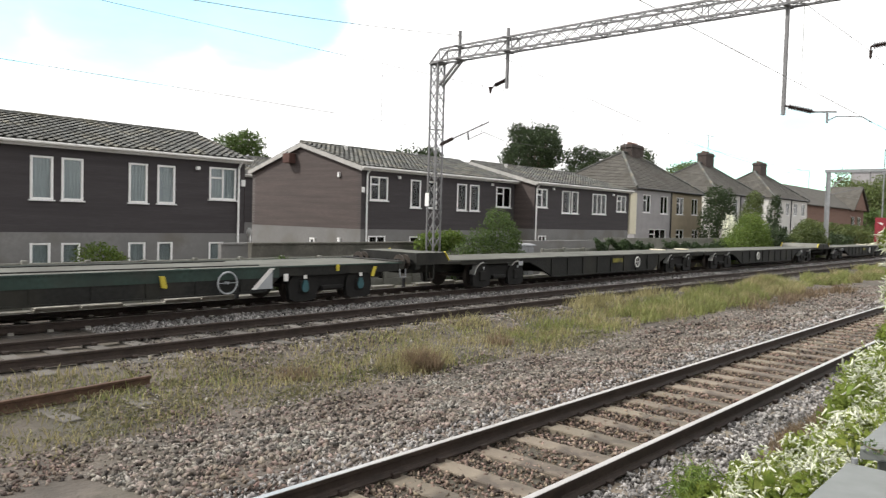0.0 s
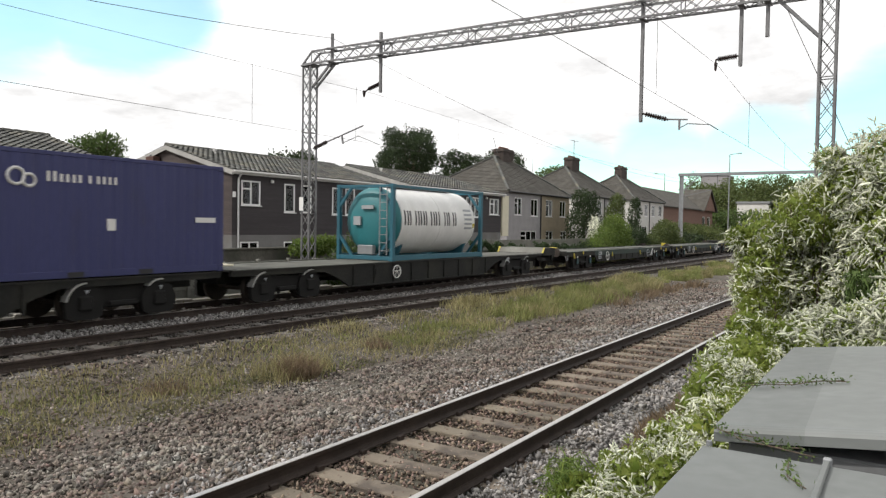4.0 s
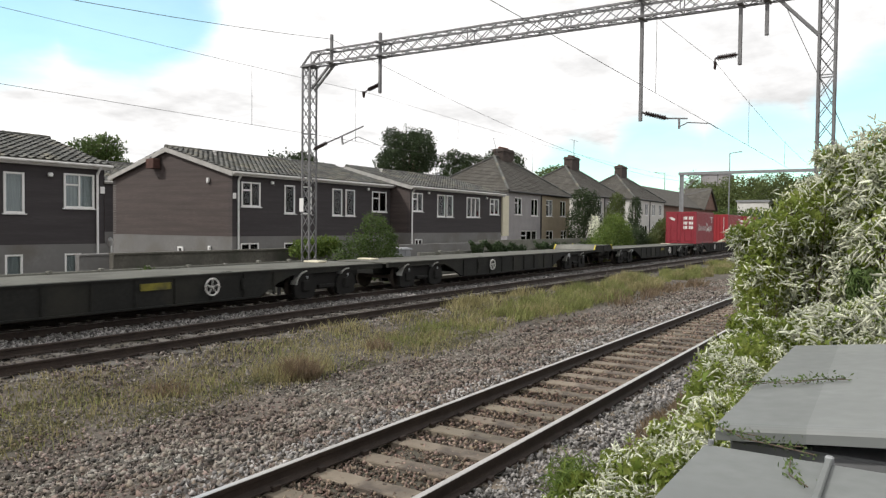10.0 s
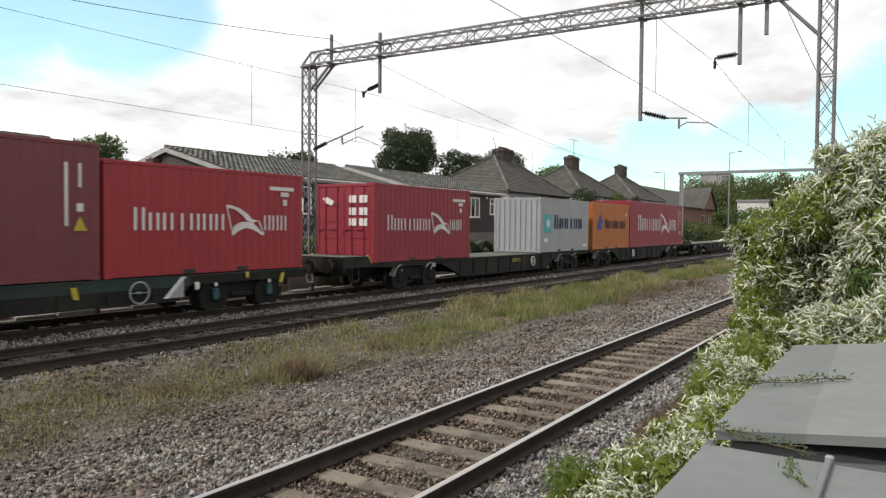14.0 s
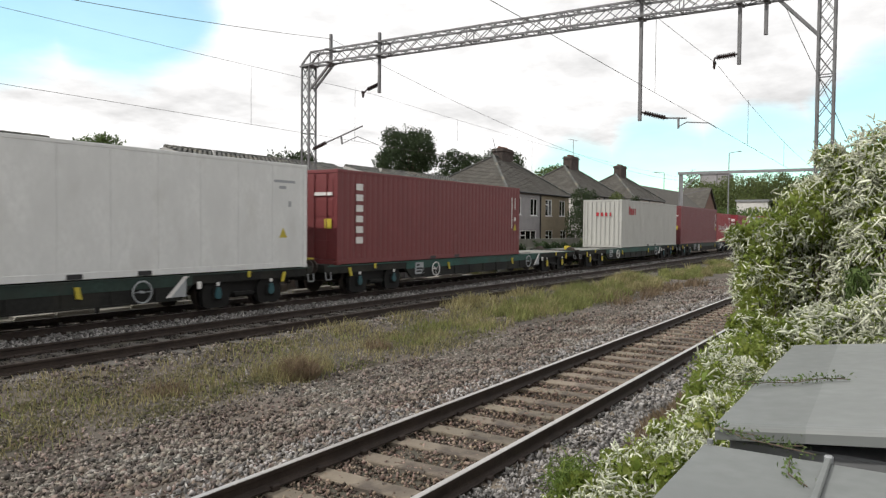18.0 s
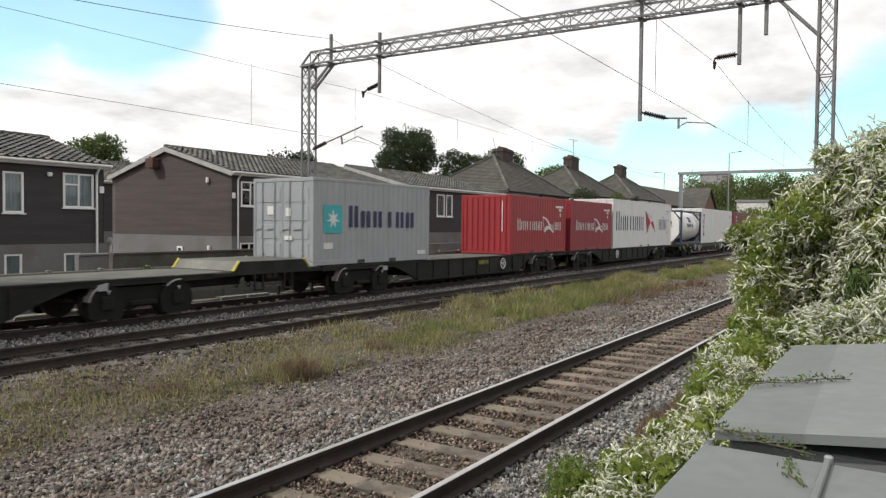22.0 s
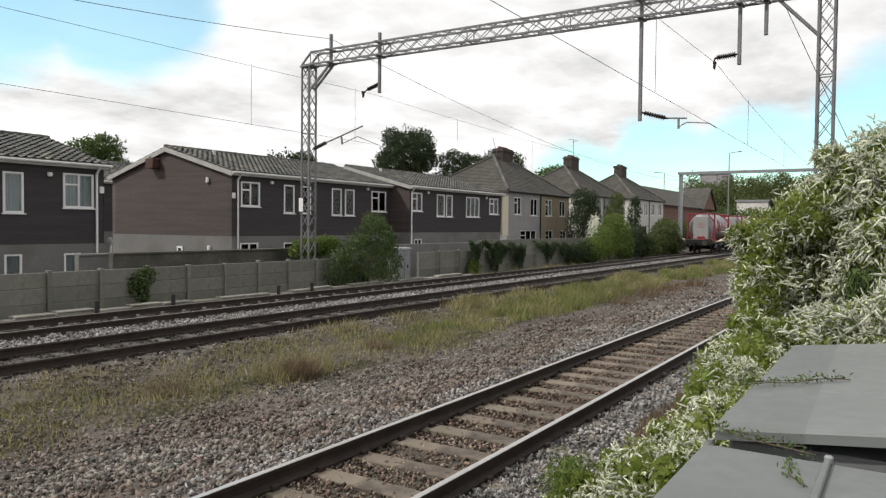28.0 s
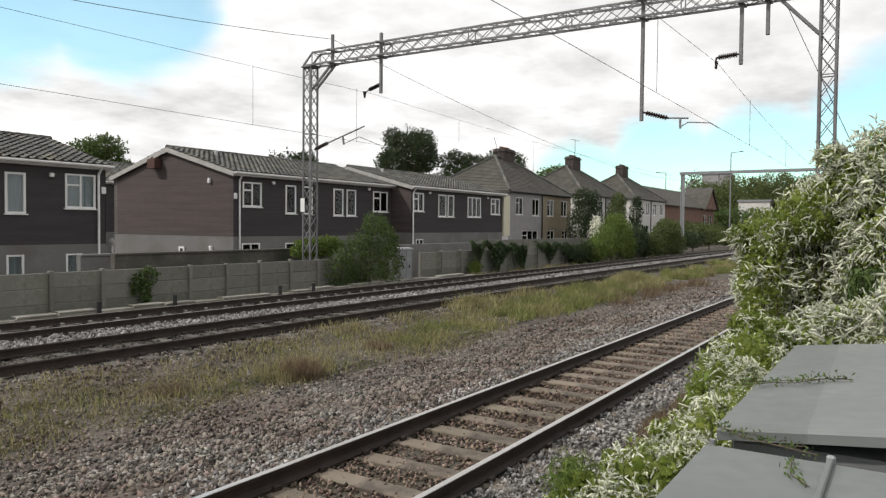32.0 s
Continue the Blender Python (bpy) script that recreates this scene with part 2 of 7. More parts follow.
M_LEAF_MID = leafy("green_leaves", (0.075, 0.12, 0.035), (0.11, 0.16, 0.045))
M_LEAF_BRIGHT = leafy("bright_leaves", (0.115, 0.175, 0.035), (0.16, 0.215, 0.05), 0.35)
M_LEAF_VINE = leafy("vine_leaves", (0.195, 0.26, 0.052), (0.30, 0.345, 0.085), 0.5)
M_FLOWER = leafy("cream_blossom", (0.76, 0.78, 0.64), (0.83, 0.84, 0.73), 0.4)
M_LEAF_OLIVE = leafy("olive_leaves", (0.085, 0.115, 0.035), (0.125, 0.15, 0.05), 0.3)
M_IVY = leafy("ivy_leaves", (0.04, 0.066, 0.028), (0.066, 0.1, 0.042))
M_MAT_WEED = leafy("low_weed_leaves", (0.12, 0.125, 0.055), (0.19, 0.17, 0.095), 0.3)
M_GRASS = leafy("green_grass", (0.20, 0.225, 0.075), (0.27, 0.28, 0.11), 0.4)
M_GRASS_DRY = leafy("dry_grass", (0.30, 0.272, 0.135), (0.36, 0.32, 0.17), 0.4)
M_WEED = leafy("brown_weed", (0.19, 0.14, 0.09), (0.24, 0.18, 0.12), 0.25)


def paint(name, col, rough=0.5, dirt=(0.06, 0.055, 0.05), lo=0.58, hi=0.85, metal=0.0):
    return mat(name, col, rough, metal, var=0.1, scale=1.6, stain=dirt, stain_scale=1.3, stain_lo=lo, stain_hi=hi, stretch=(1, 1, 0.5))


M_RED = paint("red_container_paint", (0.27, 0.024, 0.038), dirt=(0.2, 0.022, 0.032))
M_RED2 = paint("bright_red_container_paint", (0.33, 0.026, 0.034), dirt=(0.24, 0.024, 0.03))
M_MAROON = paint("maroon_container_paint", (0.175, 0.042, 0.048), dirt=(0.14, 0.038, 0.042))
M_BROWNRED = paint("oxide_container_paint", (0.18, 0.039, 0.041), dirt=(0.145, 0.035, 0.036))
M_ORANGE = paint("orange_container_paint", (0.44, 0.135, 0.018), dirt=(0.31, 0.105, 0.024))
M_GREYBOX = paint("grey_container_paint", (0.345, 0.365, 0.38), dirt=(0.27, 0.285, 0.29))
M_STONEBOX = paint("pale_grey_container_paint", (0.47, 0.47, 0.44), dirt=(0.37, 0.37, 0.335))
M_BLUE = paint("navy_container_paint", (0.035, 0.04, 0.13), dirt=(0.03, 0.03, 0.08))
M_WHITEBOX = paint("white_reefer_paint", (0.72, 0.73, 0.72), dirt=(0.58, 0.58, 0.555))
M_TANKWHITE = paint("white_tank_shell", (0.79, 0.79, 0.77), 0.4, dirt=(0.66, 0.655, 0.62))
M_TANKCREAM = paint("cream_tank_shell", (0.8, 0.78, 0.7), 0.4, dirt=(0.6, 0.56, 0.47), lo=0.52, hi=0.8)
M_TANKSTEEL = mat("dull_steel_tank_shell", (0.34, 0.34, 0.34), 0.36, 0.6, var=0.15, scale=1.5, stain=(0.2, 0.19, 0.18), stain_scale=1.0)
M_TEAL = paint("teal_paint", (0.025, 0.17, 0.19), dirt=(0.03, 0.11, 0.12))
M_SKYBLUE = paint("blue_frame_paint", (0.022, 0.115, 0.16), dirt=(0.025, 0.085, 0.11))
M_NAVYFRAME = paint("dark_blue_frame_paint", (0.034, 0.043, 0.072), dirt=(0.03, 0.036, 0.055))
M_REDFRAME = paint("crimson_frame_paint", (0.225, 0.024, 0.034), dirt=(0.13, 0.022, 0.026))
M_TANKEND = paint("pale_tank_end", (0.3, 0.297, 0.29), dirt=(0.22, 0.21, 0.19))
M_WHITE = paint("white_lettering", (0.74, 0.73, 0.71), 0.6, dirt=(0.55, 0.5, 0.48))
M_BLACKLET = mat("black_lettering", (0.025, 0.025, 0.03), 0.6, var=0.15)
M_NAVYLET = mat("navy_lettering", (0.02, 0.03, 0.09), 0.6, var=0.15)
M_BLUELET = mat("blue_lettering", (0.04, 0.06, 0.32), 0.6, var=0.15)
M_TEALLET = mat("turquoise_panel", (0.06, 0.42, 0.46), 0.6, var=0.12)
M_REDLET = mat("red_lettering", (0.42, 0.025, 0.035), 0.6, var=0.15)
M_YELLOW = mat("yellow_paint", (0.55, 0.45, 0.045), 0.6, var=0.2)
M_OLIVE = mat("grimy_yellow_paint", (0.2, 0.18, 0.025), 0.8, var=0.4, scale=3, stain=(0.06, 0.055, 0.03), stain_scale=2.5)
M_WAGON = mat("grimy_black_wagon", (0.010, 0.0105, 0.009), 0.85, 0.0, var=0.5, scale=1.5, stain=(0.028, 0.027, 0.02), stain_scale=0.7, bump=0.003, bscale=20)
M_GREENWAGON = mat("dark_green_wagon", (0.016, 0.038, 0.03), 0.65, 0.0, var=0.4, scale=1.3, stain=(0.028, 0.034, 0.027), stain_scale=0.8, bump=0.003, bscale=20)
M_TEALWAGON = mat("teal_green_wagon", (0.016, 0.075, 0.06), 0.65, 0.0, var=0.4, scale=1.3, stain=(0.028, 0.04, 0.033), stain_scale=0.8, bump=0.003, bscale=20)
M_DECK_PALE = mat("pale_wagon_deck", (0.21, 0.21, 0.19), 0.85, 0.0, var=0.3, scale=1.2, stain=(0.13, 0.125, 0.11), stain_scale=0.8)
M_DECK = mat("dusty_wagon_deck", (0.11, 0.112, 0.095), 0.85, 0.0, var=0.35, scale=1.2, stain=(0.06, 0.058, 0.048), stain_scale=0.8)
# Near black: grime, and the shade under the wagons put into the colour.
M_BOGIE = mat("bogie_grime_and_shade", (0.0075, 0.0072, 0.0066), 0.95, 0.0, var=0.35, scale=4, bump=0.004, bscale=25)
M_WHEEL = mat("wheel_steel", (0.07, 0.058, 0.05), 0.55, 0.5, var=0.3, scale=5)
M_HIGHLIGHT = mat("wheel_highlight_metal", (0.5, 0.5, 0.48), 0.4, 0.6, var=0.15)
M_CYAN = mat("blue_green_axle_cover", (0.02, 0.085, 0.1), 0.5, var=0.2)


# ---- mesh tools ----
class Mesh:
    """Collects simple solids into one mesh."""

    def __init__(self):
        self.v, self.f = [], []

    def add(self, verts, faces):
        n = len(self.v)
        self.v += [tuple(p) for p in verts]
        self.f += [tuple(i + n for i in q) for q in faces]
        return self

    def box(self, x0, x1, y0, y1, z0, z1, c=0.0):
        """A box, its edges cut back by c."""
        if not c:
            self.add([(x, y, z) for x in (x0, x1) for y in (y0, y1) for z in (z0, z1)],
                     [(0, 1, 3, 2), (4, 6, 7, 5), (0, 4, 5, 1), (2, 3, 7, 6), (0, 2, 6, 4), (1, 5, 7, 3)])
            return self
        pts, faces = [], []
        lo, hi = (x0, y0, z0), (x1, y1, z1)
        index = {}
        for corner in range(8):
            s = [(corner >> k) & 1 for k in range(3)]
            for axis in range(3):
                p = []
                for k in range(3):
                    edge = hi[k] if s[k] else lo[k]
                    p.append(edge if k == axis else edge - c if s[k] else edge + c)
                index[corner, axis] = len(pts)
                pts.append(tuple(p))
        for axis in range(3):
            a, b = [k for k in range(3) if k != axis]
            for side in (0, 1):
                ring = [(side << axis) | (i << a) | (j << b) for i, j in ((0, 0), (1, 0), (1, 1), (0, 1))]
                faces.append(tuple(index[q, axis] for q in ring))
        for axis in range(3):
            a, b = [k for k in range(3) if k != axis]
            for i in (0, 1):
                for j in (0, 1):
                    q0 = (i << a) | (j << b)
                    q1 = q0 | (1 << axis)
                    faces.append((index[q0, a], index[q0, b], index[q1, b], index[q1, a]))
        for corner in range(8):
            faces.append(tuple(index[corner, k] for k in range(3)))
        return self.add(pts, faces)

    def prism(self, outline, axis, lo, hi):
        """An outline in the two other axes, drawn out along one axis."""
        n = len(outline)
        a, b = [k for k in range(3) if k != axis]
        pts = []
        for e in (lo, hi):
            for p in outline:
                q = [0, 0, 0]
                q[axis], q[a], q[b] = e, p[0], p[1]
                pts.append(q)
        return self.add(pts, [tuple(range(n))[::-1], tuple(range(n, 2 * n))] + [(i, (i + 1) % n, n + (i + 1) % n, n + i) for i in range(n)])

    def tube(self, p, q, r, n=8, r2=None, caps=True):
        p, q = Vector(p), Vector(q)
        d = (q - p).normalized()
        u = d.orthogonal().normalized()
        w = d.cross(u)
        r2 = r if r2 is None else r2
        ring = [(u * math.cos(2 * math.pi * i / n) + w * math.sin(2 * math.pi * i / n)) for i in range(n)]
        pts = [p + k * r for k in ring] + [q + k * r2 for k in ring]
        faces = [(i, (i + 1) % n, n + (i + 1) % n, n + i) for i in range(n)]
        if caps:
            faces += [tuple(range(n))[::-1], tuple(range(n, 2 * n))]
        return self.add(pts, faces)

    def pipe(self, points, r, n=5):
        """A round wire through many points."""
        points = [Vector(p) for p in points]
        pts, faces = [], []
        for k, p in enumerate(points):
            d = (points[min(k + 1, len(points) - 1)] - points[max(k - 1, 0)]).normalized()
            u = d.cross(Vector((0, 0, 1))).normalized()
            w = u.cross(d)
            pts += [p + (u * math.cos(2 * math.pi * i / n) + w * math.sin(2 * math.pi * i / n)) * r for i in range(n)]
            if k:
                faces += [((k - 1) * n + i, (k - 1) * n + (i + 1) % n, k * n + (i + 1) % n, k * n + i) for i in range(n)]
        return self.add(pts, faces)

    def bar(self, p, q, w, h=None):
        """A straight bar of w x h between two points."""
        h = h or w
        p, q = Vector(p), Vector(q)
        d = (q - p).normalized()
        u = d.cross(Vector((0, 0, 1)))
        u = u.normalized() if u.length > 1e-3 else Vector((1, 0, 0))
        t = u.cross(d)
        pts = [e + u * (i * w / 2) + t * (j * h / 2) for e in (p, q) for i, j in ((-1, -1), (1, -1), (1, 1), (-1, 1))]
        return self.add(pts, [(0, 3, 2, 1), (4, 5, 6, 7), (0, 1, 5, 4), (1, 2, 6, 5), (2, 3, 7, 6), (3, 0, 4, 7)])

    def lathe(self, profile, n=24, centre=(0, 0, 0), axis=0):
        """Rings of (along, radius) round an axis."""
        pts, faces = [], []
        a, b = [k for k in range(3) if k != axis]
        for s, r in profile:
            for i in range(n):
                q = [0, 0, 0]
                q[axis] = centre[axis] + s
                q[a] = centre[a] + r * math.cos(2 * math.pi * i / n)
                q[b] = centre[b] + r * math.sin(2 * math.pi * i / n)
                pts.append(q)
        for k in range(len(profile) - 1):
            for i in range(n):
                j = (i + 1) % n
                faces.append((k * n + i, k * n + j, (k + 1) * n + j, (k + 1) * n + i))
        faces += [tuple(range(n))[::-1], tuple(range((len(profile) - 1) * n, len(profile) * n))]
        return self.add(pts, faces)

    def ring(self, centre, r, t, axis=1, n=24, m=6):
        """A torus round an axis."""
        a, b = [k for k in range(3) if k != axis]
        pts, faces = [], []
        for i in range(n):
            for j in range(m):
                q = list(centre)
                rr = r + t * math.cos(2 * math.pi * j / m)
                q[a] += rr * math.cos(2 * math.pi * i / n)
                q[b] += rr * math.sin(2 * math.pi * i / n)
                q[axis] += t * math.sin(2 * math.pi * j / m)
                pts.append(q)
                faces.append((i * m + j, i * m + (j + 1) % m, ((i + 1) % n) * m + (j + 1) % m, ((i + 1) % n) * m + j))
        return self.add(pts, faces)

    def data(self, name, material, smooth=False):
        me = bpy.data.meshes.new(name)
        me.from_pydata(self.v, [], self.f)
        bm = bmesh.new()
        bm.from_mesh(me)
        bmesh.ops.recalc_face_normals(bm, faces=bm.faces)
        bm.to_mesh(me)
        bm.free()
        me.materials.append(material)
        if smooth:
            me.shade_smooth()
            me.set_sharp_from_angle(angle=radians(38))
        return me


def part(name, mesh, material, parent=None, label="", smooth=False):
    """One mesh object, under a thing or a part."""
    ob = new(name, mesh.data(name, material, smooth) if isinstance(mesh, Mesh) else mesh)
    if parent:
        ob.parent = parent
    if label:
        ob["label"] = label
    return ob


def thing(name, label, category, group="", at=None, kind=""):
    """An empty at a thing's base, to carry its parts."""
    ob = new(name)
    ob.empty_display_size = 0.2
    if at is not None:
        ob.matrix_basis = at
    return tagged(ob, label, category, group, kind)


def bulk(name, verts, faces, material, smooth=False):
    """A mesh from arrays: verts (n, 3), faces (m, 3 or 4)."""
    me = bpy.data.meshes.new(name)
    k = faces.shape[1]
    me.vertices.add(len(verts))
    me.vertices.foreach_set("co", np.ascontiguousarray(verts, dtype=np.float32).ravel())
    me.loops.add(faces.size)
    me.loops.foreach_set("vertex_index", np.ascontiguousarray(faces, dtype=np.int32).ravel())
    me.polygons.add(len(faces))
    me.polygons.foreach_set("loop_start", np.arange(0, faces.size, k, dtype=np.int32))
    me.update(calc_edges=True)
    me.materials.append(material)
    return me


def rotations(rng, n):
    q = rng.normal(size=(n, 4))
    q /= np.linalg.norm(q, axis=1)[:, None]
    w, x, y, z = q.T
    return np.stack([np.stack([1 - 2 * (y * y + z * z), 2 * (x * y - z * w), 2 * (x * z + y * w)], 1),
                     np.stack([2 * (x * y + z * w), 1 - 2 * (x * x + z * z), 2 * (y * z - x * w)], 1),
                     np.stack([2 * (x * z - y * w), 2 * (y * z + x * w), 1 - 2 * (x * x + y * y)], 1)], 1)


def leaf_cloud(rng, points, size, aspect=0.55, spread=0.35, droop=0.0):
    """A small pointed leaf at each point, turned at random."""
    n = len(points)
    base = np.array([(-0.5, 0, 0), (0, -0.5 * aspect, 0.06), (0.5, 0, 0), (0, 0.5 * aspect, 0.06)])
    rot = rotations(rng, n)
    s = size * (1 + spread * rng.uniform(-1, 1, n))
    v = np.einsum("nij,kj->nki", rot, base) * s[:, None, None] + points[:, None, :]
    if droop:
        v[:, 2, 2] -= droop * s
    return v.reshape(-1, 3), np.arange(4 * n).reshape(n, 4)


def blob_points(rng, blobs, n, shell=0.35, rough=0.22, floor=None):
    """Points in the outer shell of a union of ellipsoids (cx, cy, cz, rx, ry, rz)."""
    blobs = np.array(blobs, dtype=float)
    area = (blobs[:, 3] * blobs[:, 4] + blobs[:, 4] * blobs[:, 5] + blobs[:, 3] * blobs[:, 5])
    pick = rng.choice(len(blobs), size=n, p=area / area.sum())
    d = rng.normal(size=(n, 3))
    d /= np.linalg.norm(d, axis=1)[:, None]
    b = blobs[pick]
    lump = 1 + rough * np.sin(d[:, 0] * 7 + pick * 1.7) * np.cos(d[:, 1] * 6 + pick) * np.sin(d[:, 2] * 8 + 2 * pick) + rough * 0.6 * np.sin(d[:, 0] * 17 + d[:, 2] * 19 + pick)
    r = lump * (1 - shell * rng.uniform(0, 1, n) ** 1.6)
    p = b[:, :3] + d * b[:, 3:] * r[:, None]
    keep = np.ones(n, bool)
    for i, e in enumerate(blobs):
        inside = (((p - e[:3]) / (e[3:] * 0.62)) ** 2).sum(1) < 1
        keep &= ~(inside & (pick != i))
    if floor is not None:
        keep &= p[:, 2] > floor
    return p[keep]


# ---- ground and tracks ----
PROFILE = [(-400, 0.6), (-20, 0.6), (-2, 0.55), (0.9, 0.45), (1.9, 0.05), (2.3, -0.12), (2.7, -0.185), (3.1, -0.185), (3.45, -0.215), (4.9, -0.215), (5.2, -0.185), (5.8, -0.2), (7.2, -0.36), (8.4, -0.36), (10.2, -0.28),
           (11.0, -0.12), (13.6, -0.115), (14.3, -0.115), (17.3, -0.13), (18.2, -0.2), (19.5, -0.3), (22.0, -0.4), (30, -0.45), (60, -0.5), (400, 0), (2500, 0)]


def ground_z(y):
    for (y0, z0), (y1, z1) in zip(PROFILE, PROFILE[1:]):
        if y0 <= y <= y1:
            return z0 + (z1 - z0) * (y - y0) / (y1 - y0)
    return 0.0


def build_ground():
    rng = np.random.default_rng(3)
    ys = sorted(set([-2500] + [p[0] for p in PROFILE] + [x * 0.5 for x in range(2, 44)]))
    xs = [-2500, -400, -100, -40] + [x * 0.8 for x in range(-25, 150)] + [130, 160, 220, 400, 2500]
    v = np.array([(x, y, ground_z(max(-400, y)) + (rng.normal(0, 0.014) if 2 < y < 22 and -20 < x < 120 else 0)) for x in xs for y in ys])
    n = len(ys)
    f = np.array([(i * n + j, (i + 1) * n + j, (i + 1) * n + j + 1, i * n + j + 1) for i in range(len(xs) - 1) for j in range(n - 1)])
    return tagged(new("ground", bulk("ground", v, f, M_GROUND)), "brown stony railway ground reaching to the horizon", "ground", kind="structure")


build_ground()


def stones(name, label, material, strips, seed):
    """Loose angular stones lying on the ground, each strip (x0, x1, y0, y1, per square metre, size, lift)."""
    rng = np.random.default_rng(seed)
    octa = np.array([(1, 0, 0), (-1, 0, 0), (0, 1, 0), (0, -1, 0), (0, 0, 1), (0, 0, -1)], float)
    tri = np.array([(0, 2, 4), (2, 1, 4), (1, 3, 4), (3, 0, 4), (2, 0, 5), (1, 2, 5), (3, 1, 5), (0, 3, 5)])
    vs, fs, base = [], [], 0
    for x0, x1, y0, y1, per, size, lift in strips:
        n = int((x1 - x0) * (y1 - y0) * per)
        p = np.stack([rng.uniform(x0, x1, n), rng.uniform(y0, y1, n), np.zeros(n)], 1)
        py = np.array([q[0] for q in PROFILE])
        pz = np.array([q[1] for q in PROFILE])
        s = size * rng.uniform(0.5, 1.45, n)
        p[:, 2] = np.interp(p[:, 1], py, pz) + lift + rng.uniform(-0.3, 0.5, n) * s
        shape = octa[None] * rng.uniform(0.6, 1.15, (n, 6, 1)) + rng.normal(0, 0.22, (n, 6, 3))
        shape *= rng.uniform(0.5, 1.35, (n, 1, 3))
        v = np.einsum("nij,nkj->nki", rotations(rng, n), shape) * s[:, None, None] * 0.6 + p[:, None, :]
        vs.append(v.reshape(-1, 3))
        fs.append((tri[None] + 6 * np.arange(n)[:, None, None]).reshape(-1, 3) + base)
        base += 6 * n
    return tagged(new(name, bulk(name, np.concatenate(vs), np.concatenate(fs), material)), label, "ballast", kind="stuff")


RAIL_SECTION = [(-0.07, -0.16), (0.07, -0.16), (0.07, -0.148), (0.02, -0.13), (0.012, -0.115), (0.012, -0.05), (0.034, -0.036), (0.036, -0.006),
                (0.030, -0.002), (-0.030, -0.002), (-0.036, -0.006), (-0.034, -0.036), (-0.012, -0.05), (-0.012, -0.115), (-0.02, -0.13), (-0.07, -0.148)]


def track(centre, z, x0, x1, top, sleeper_mat, spacing, label, sleeper_x):
    t = thing("railway_track", label, "railway track", "railway tracks", pose(0, centre, z), "structure")
    for side in (-0.7525, 0.7525):
        rail = part("rail", Mesh().prism([(side + a, b) for a, b in RAIL_SECTION], 0, x0, x1), M_RAIL, t)
        part("rail_head", Mesh().box(x0, x1, side - 0.031, side + 0.031, -0.006, 0.0015), top, rail, "worn shiny running surface")
    sl = Mesh().box(-0.125, 0.125, -1.26, 1.26, -0.32, -0.172, 0.012)
    sl = sl.data("sleeper", sleeper_mat)
    clip = Mesh()
    for side in (-0.7525, 0.7525):
        for d in (-0.095, 0.095):
            clip.box(-0.05, 0.05, side + d - 0.025, side + d + 0.025, -0.18, -0.12, 0.008)
    clip = clip.data("rail_clips", M_TROUGH if centre == TRACK_TRAIN else M_RAIL)
    rng = random.Random(round(centre * 10))
    x = sleeper_x[0]
    while x < sleeper_x[1]:
        s = new("sleeper", sl)
        s.parent = t
        s.location = (x + rng.uniform(-0.03, 0.03), rng.uniform(-0.03, 0.03), rng.uniform(-0.006, 0.006))
        s.rotation_euler = (0, 0, rng.uniform(-0.02, 0.02))
        c = new("rail_clips", clip)
        c.parent = s
        x += spacing
    return t


track(TRACK_NEAR, 0.0, -60, 420, M_RAILTOP, M_SLEEPER, 0.655, "single track with polished rails on weathered sleepers", (-1.095 - 0.655 * 24, 46))
track(TRACK_MID, FAR_RAIL_Z, -60, 420, M_RAIL, M_SLEEPER_DARK, 0.68, "dark rusty track beside the train's track", (2, 75))
track(TRACK_TRAIN, FAR_RAIL_Z, -60, 420, M_RAILTOP_DULL, M_SLEEPER_DARK, 0.68, "dark rusty track under the freight train", (2, 75))

stones("ballast_near", "loose pinkish brown crushed stone ballast beside the near track", M_STONE,
       [(3, 10, 5.0, 7.3, 820, 0.049, 0.0), (10, 20, 5.0, 7.0, 560, 0.052, 0.0), (20, 42, 5.0, 6.9, 170, 0.07, 0.0),
        (2, 10, 7.3, 8.4, 620, 0.042, 0.0), (10, 16, 7.0, 8.2, 520, 0.042, 0.0), (4, 14, 8.4, 10.6, 280, 0.038, 0.0), (16, 40, 6.9, 8.2, 150, 0.058, 0.0), (14, 40, 8.2, 10.6, 50, 0.05, 0.0), (5, 26, 10.6, 11.5, 280, 0.045, 0.0)], 5)
stones("ballast_rusty", "rust-brown ballast between the near rails", M_STONE_RUST,
       [(-16, -1, 3.45, 4.88, 60, 0.07, 0.012), (-1, 14, 3.45, 4.88, 700, 0.038, 0.012), (14, 34, 3.45, 4.88, 300, 0.048, 0.012)], 7)
stones("ballast_oily", "dark oily ballast between the rails of the middle track", M_STONE_OILY,
       [(6, 30, 11.4, 13.1, 260, 0.056, -0.01), (30, 60, 11.4, 13.1, 90, 0.08, 0.0)], 8)
stones("ballast_grey", "pale grey crushed stone ballast beside the rails", M_STONE_GREY,
       [(-16, -1, 1.7, 3.36, 50, 0.08, 0.012), (-16, -1, 5.0, 5.8, 50, 0.08, 0.012), (2, 12, 1.7, 3.36, 800, 0.043, 0.012), (12, 30, 1.9, 3.36, 280, 0.06, 0.012),
        (2, 12, 4.98, 5.7, 420, 0.045, 0.014), (12, 30, 5.0, 5.8, 140, 0.065, 0.012),
        (6, 30, 13.1, 14.95, 400, 0.055, 0.02), (30, 75, 13.1, 14.95, 110, 0.08, 0.03), (75, 130, 13.1, 14.95, 35, 0.14, 0.03),
        (6, 30, 16.5, 17.6, 150, 0.06, 0.0)], 6)


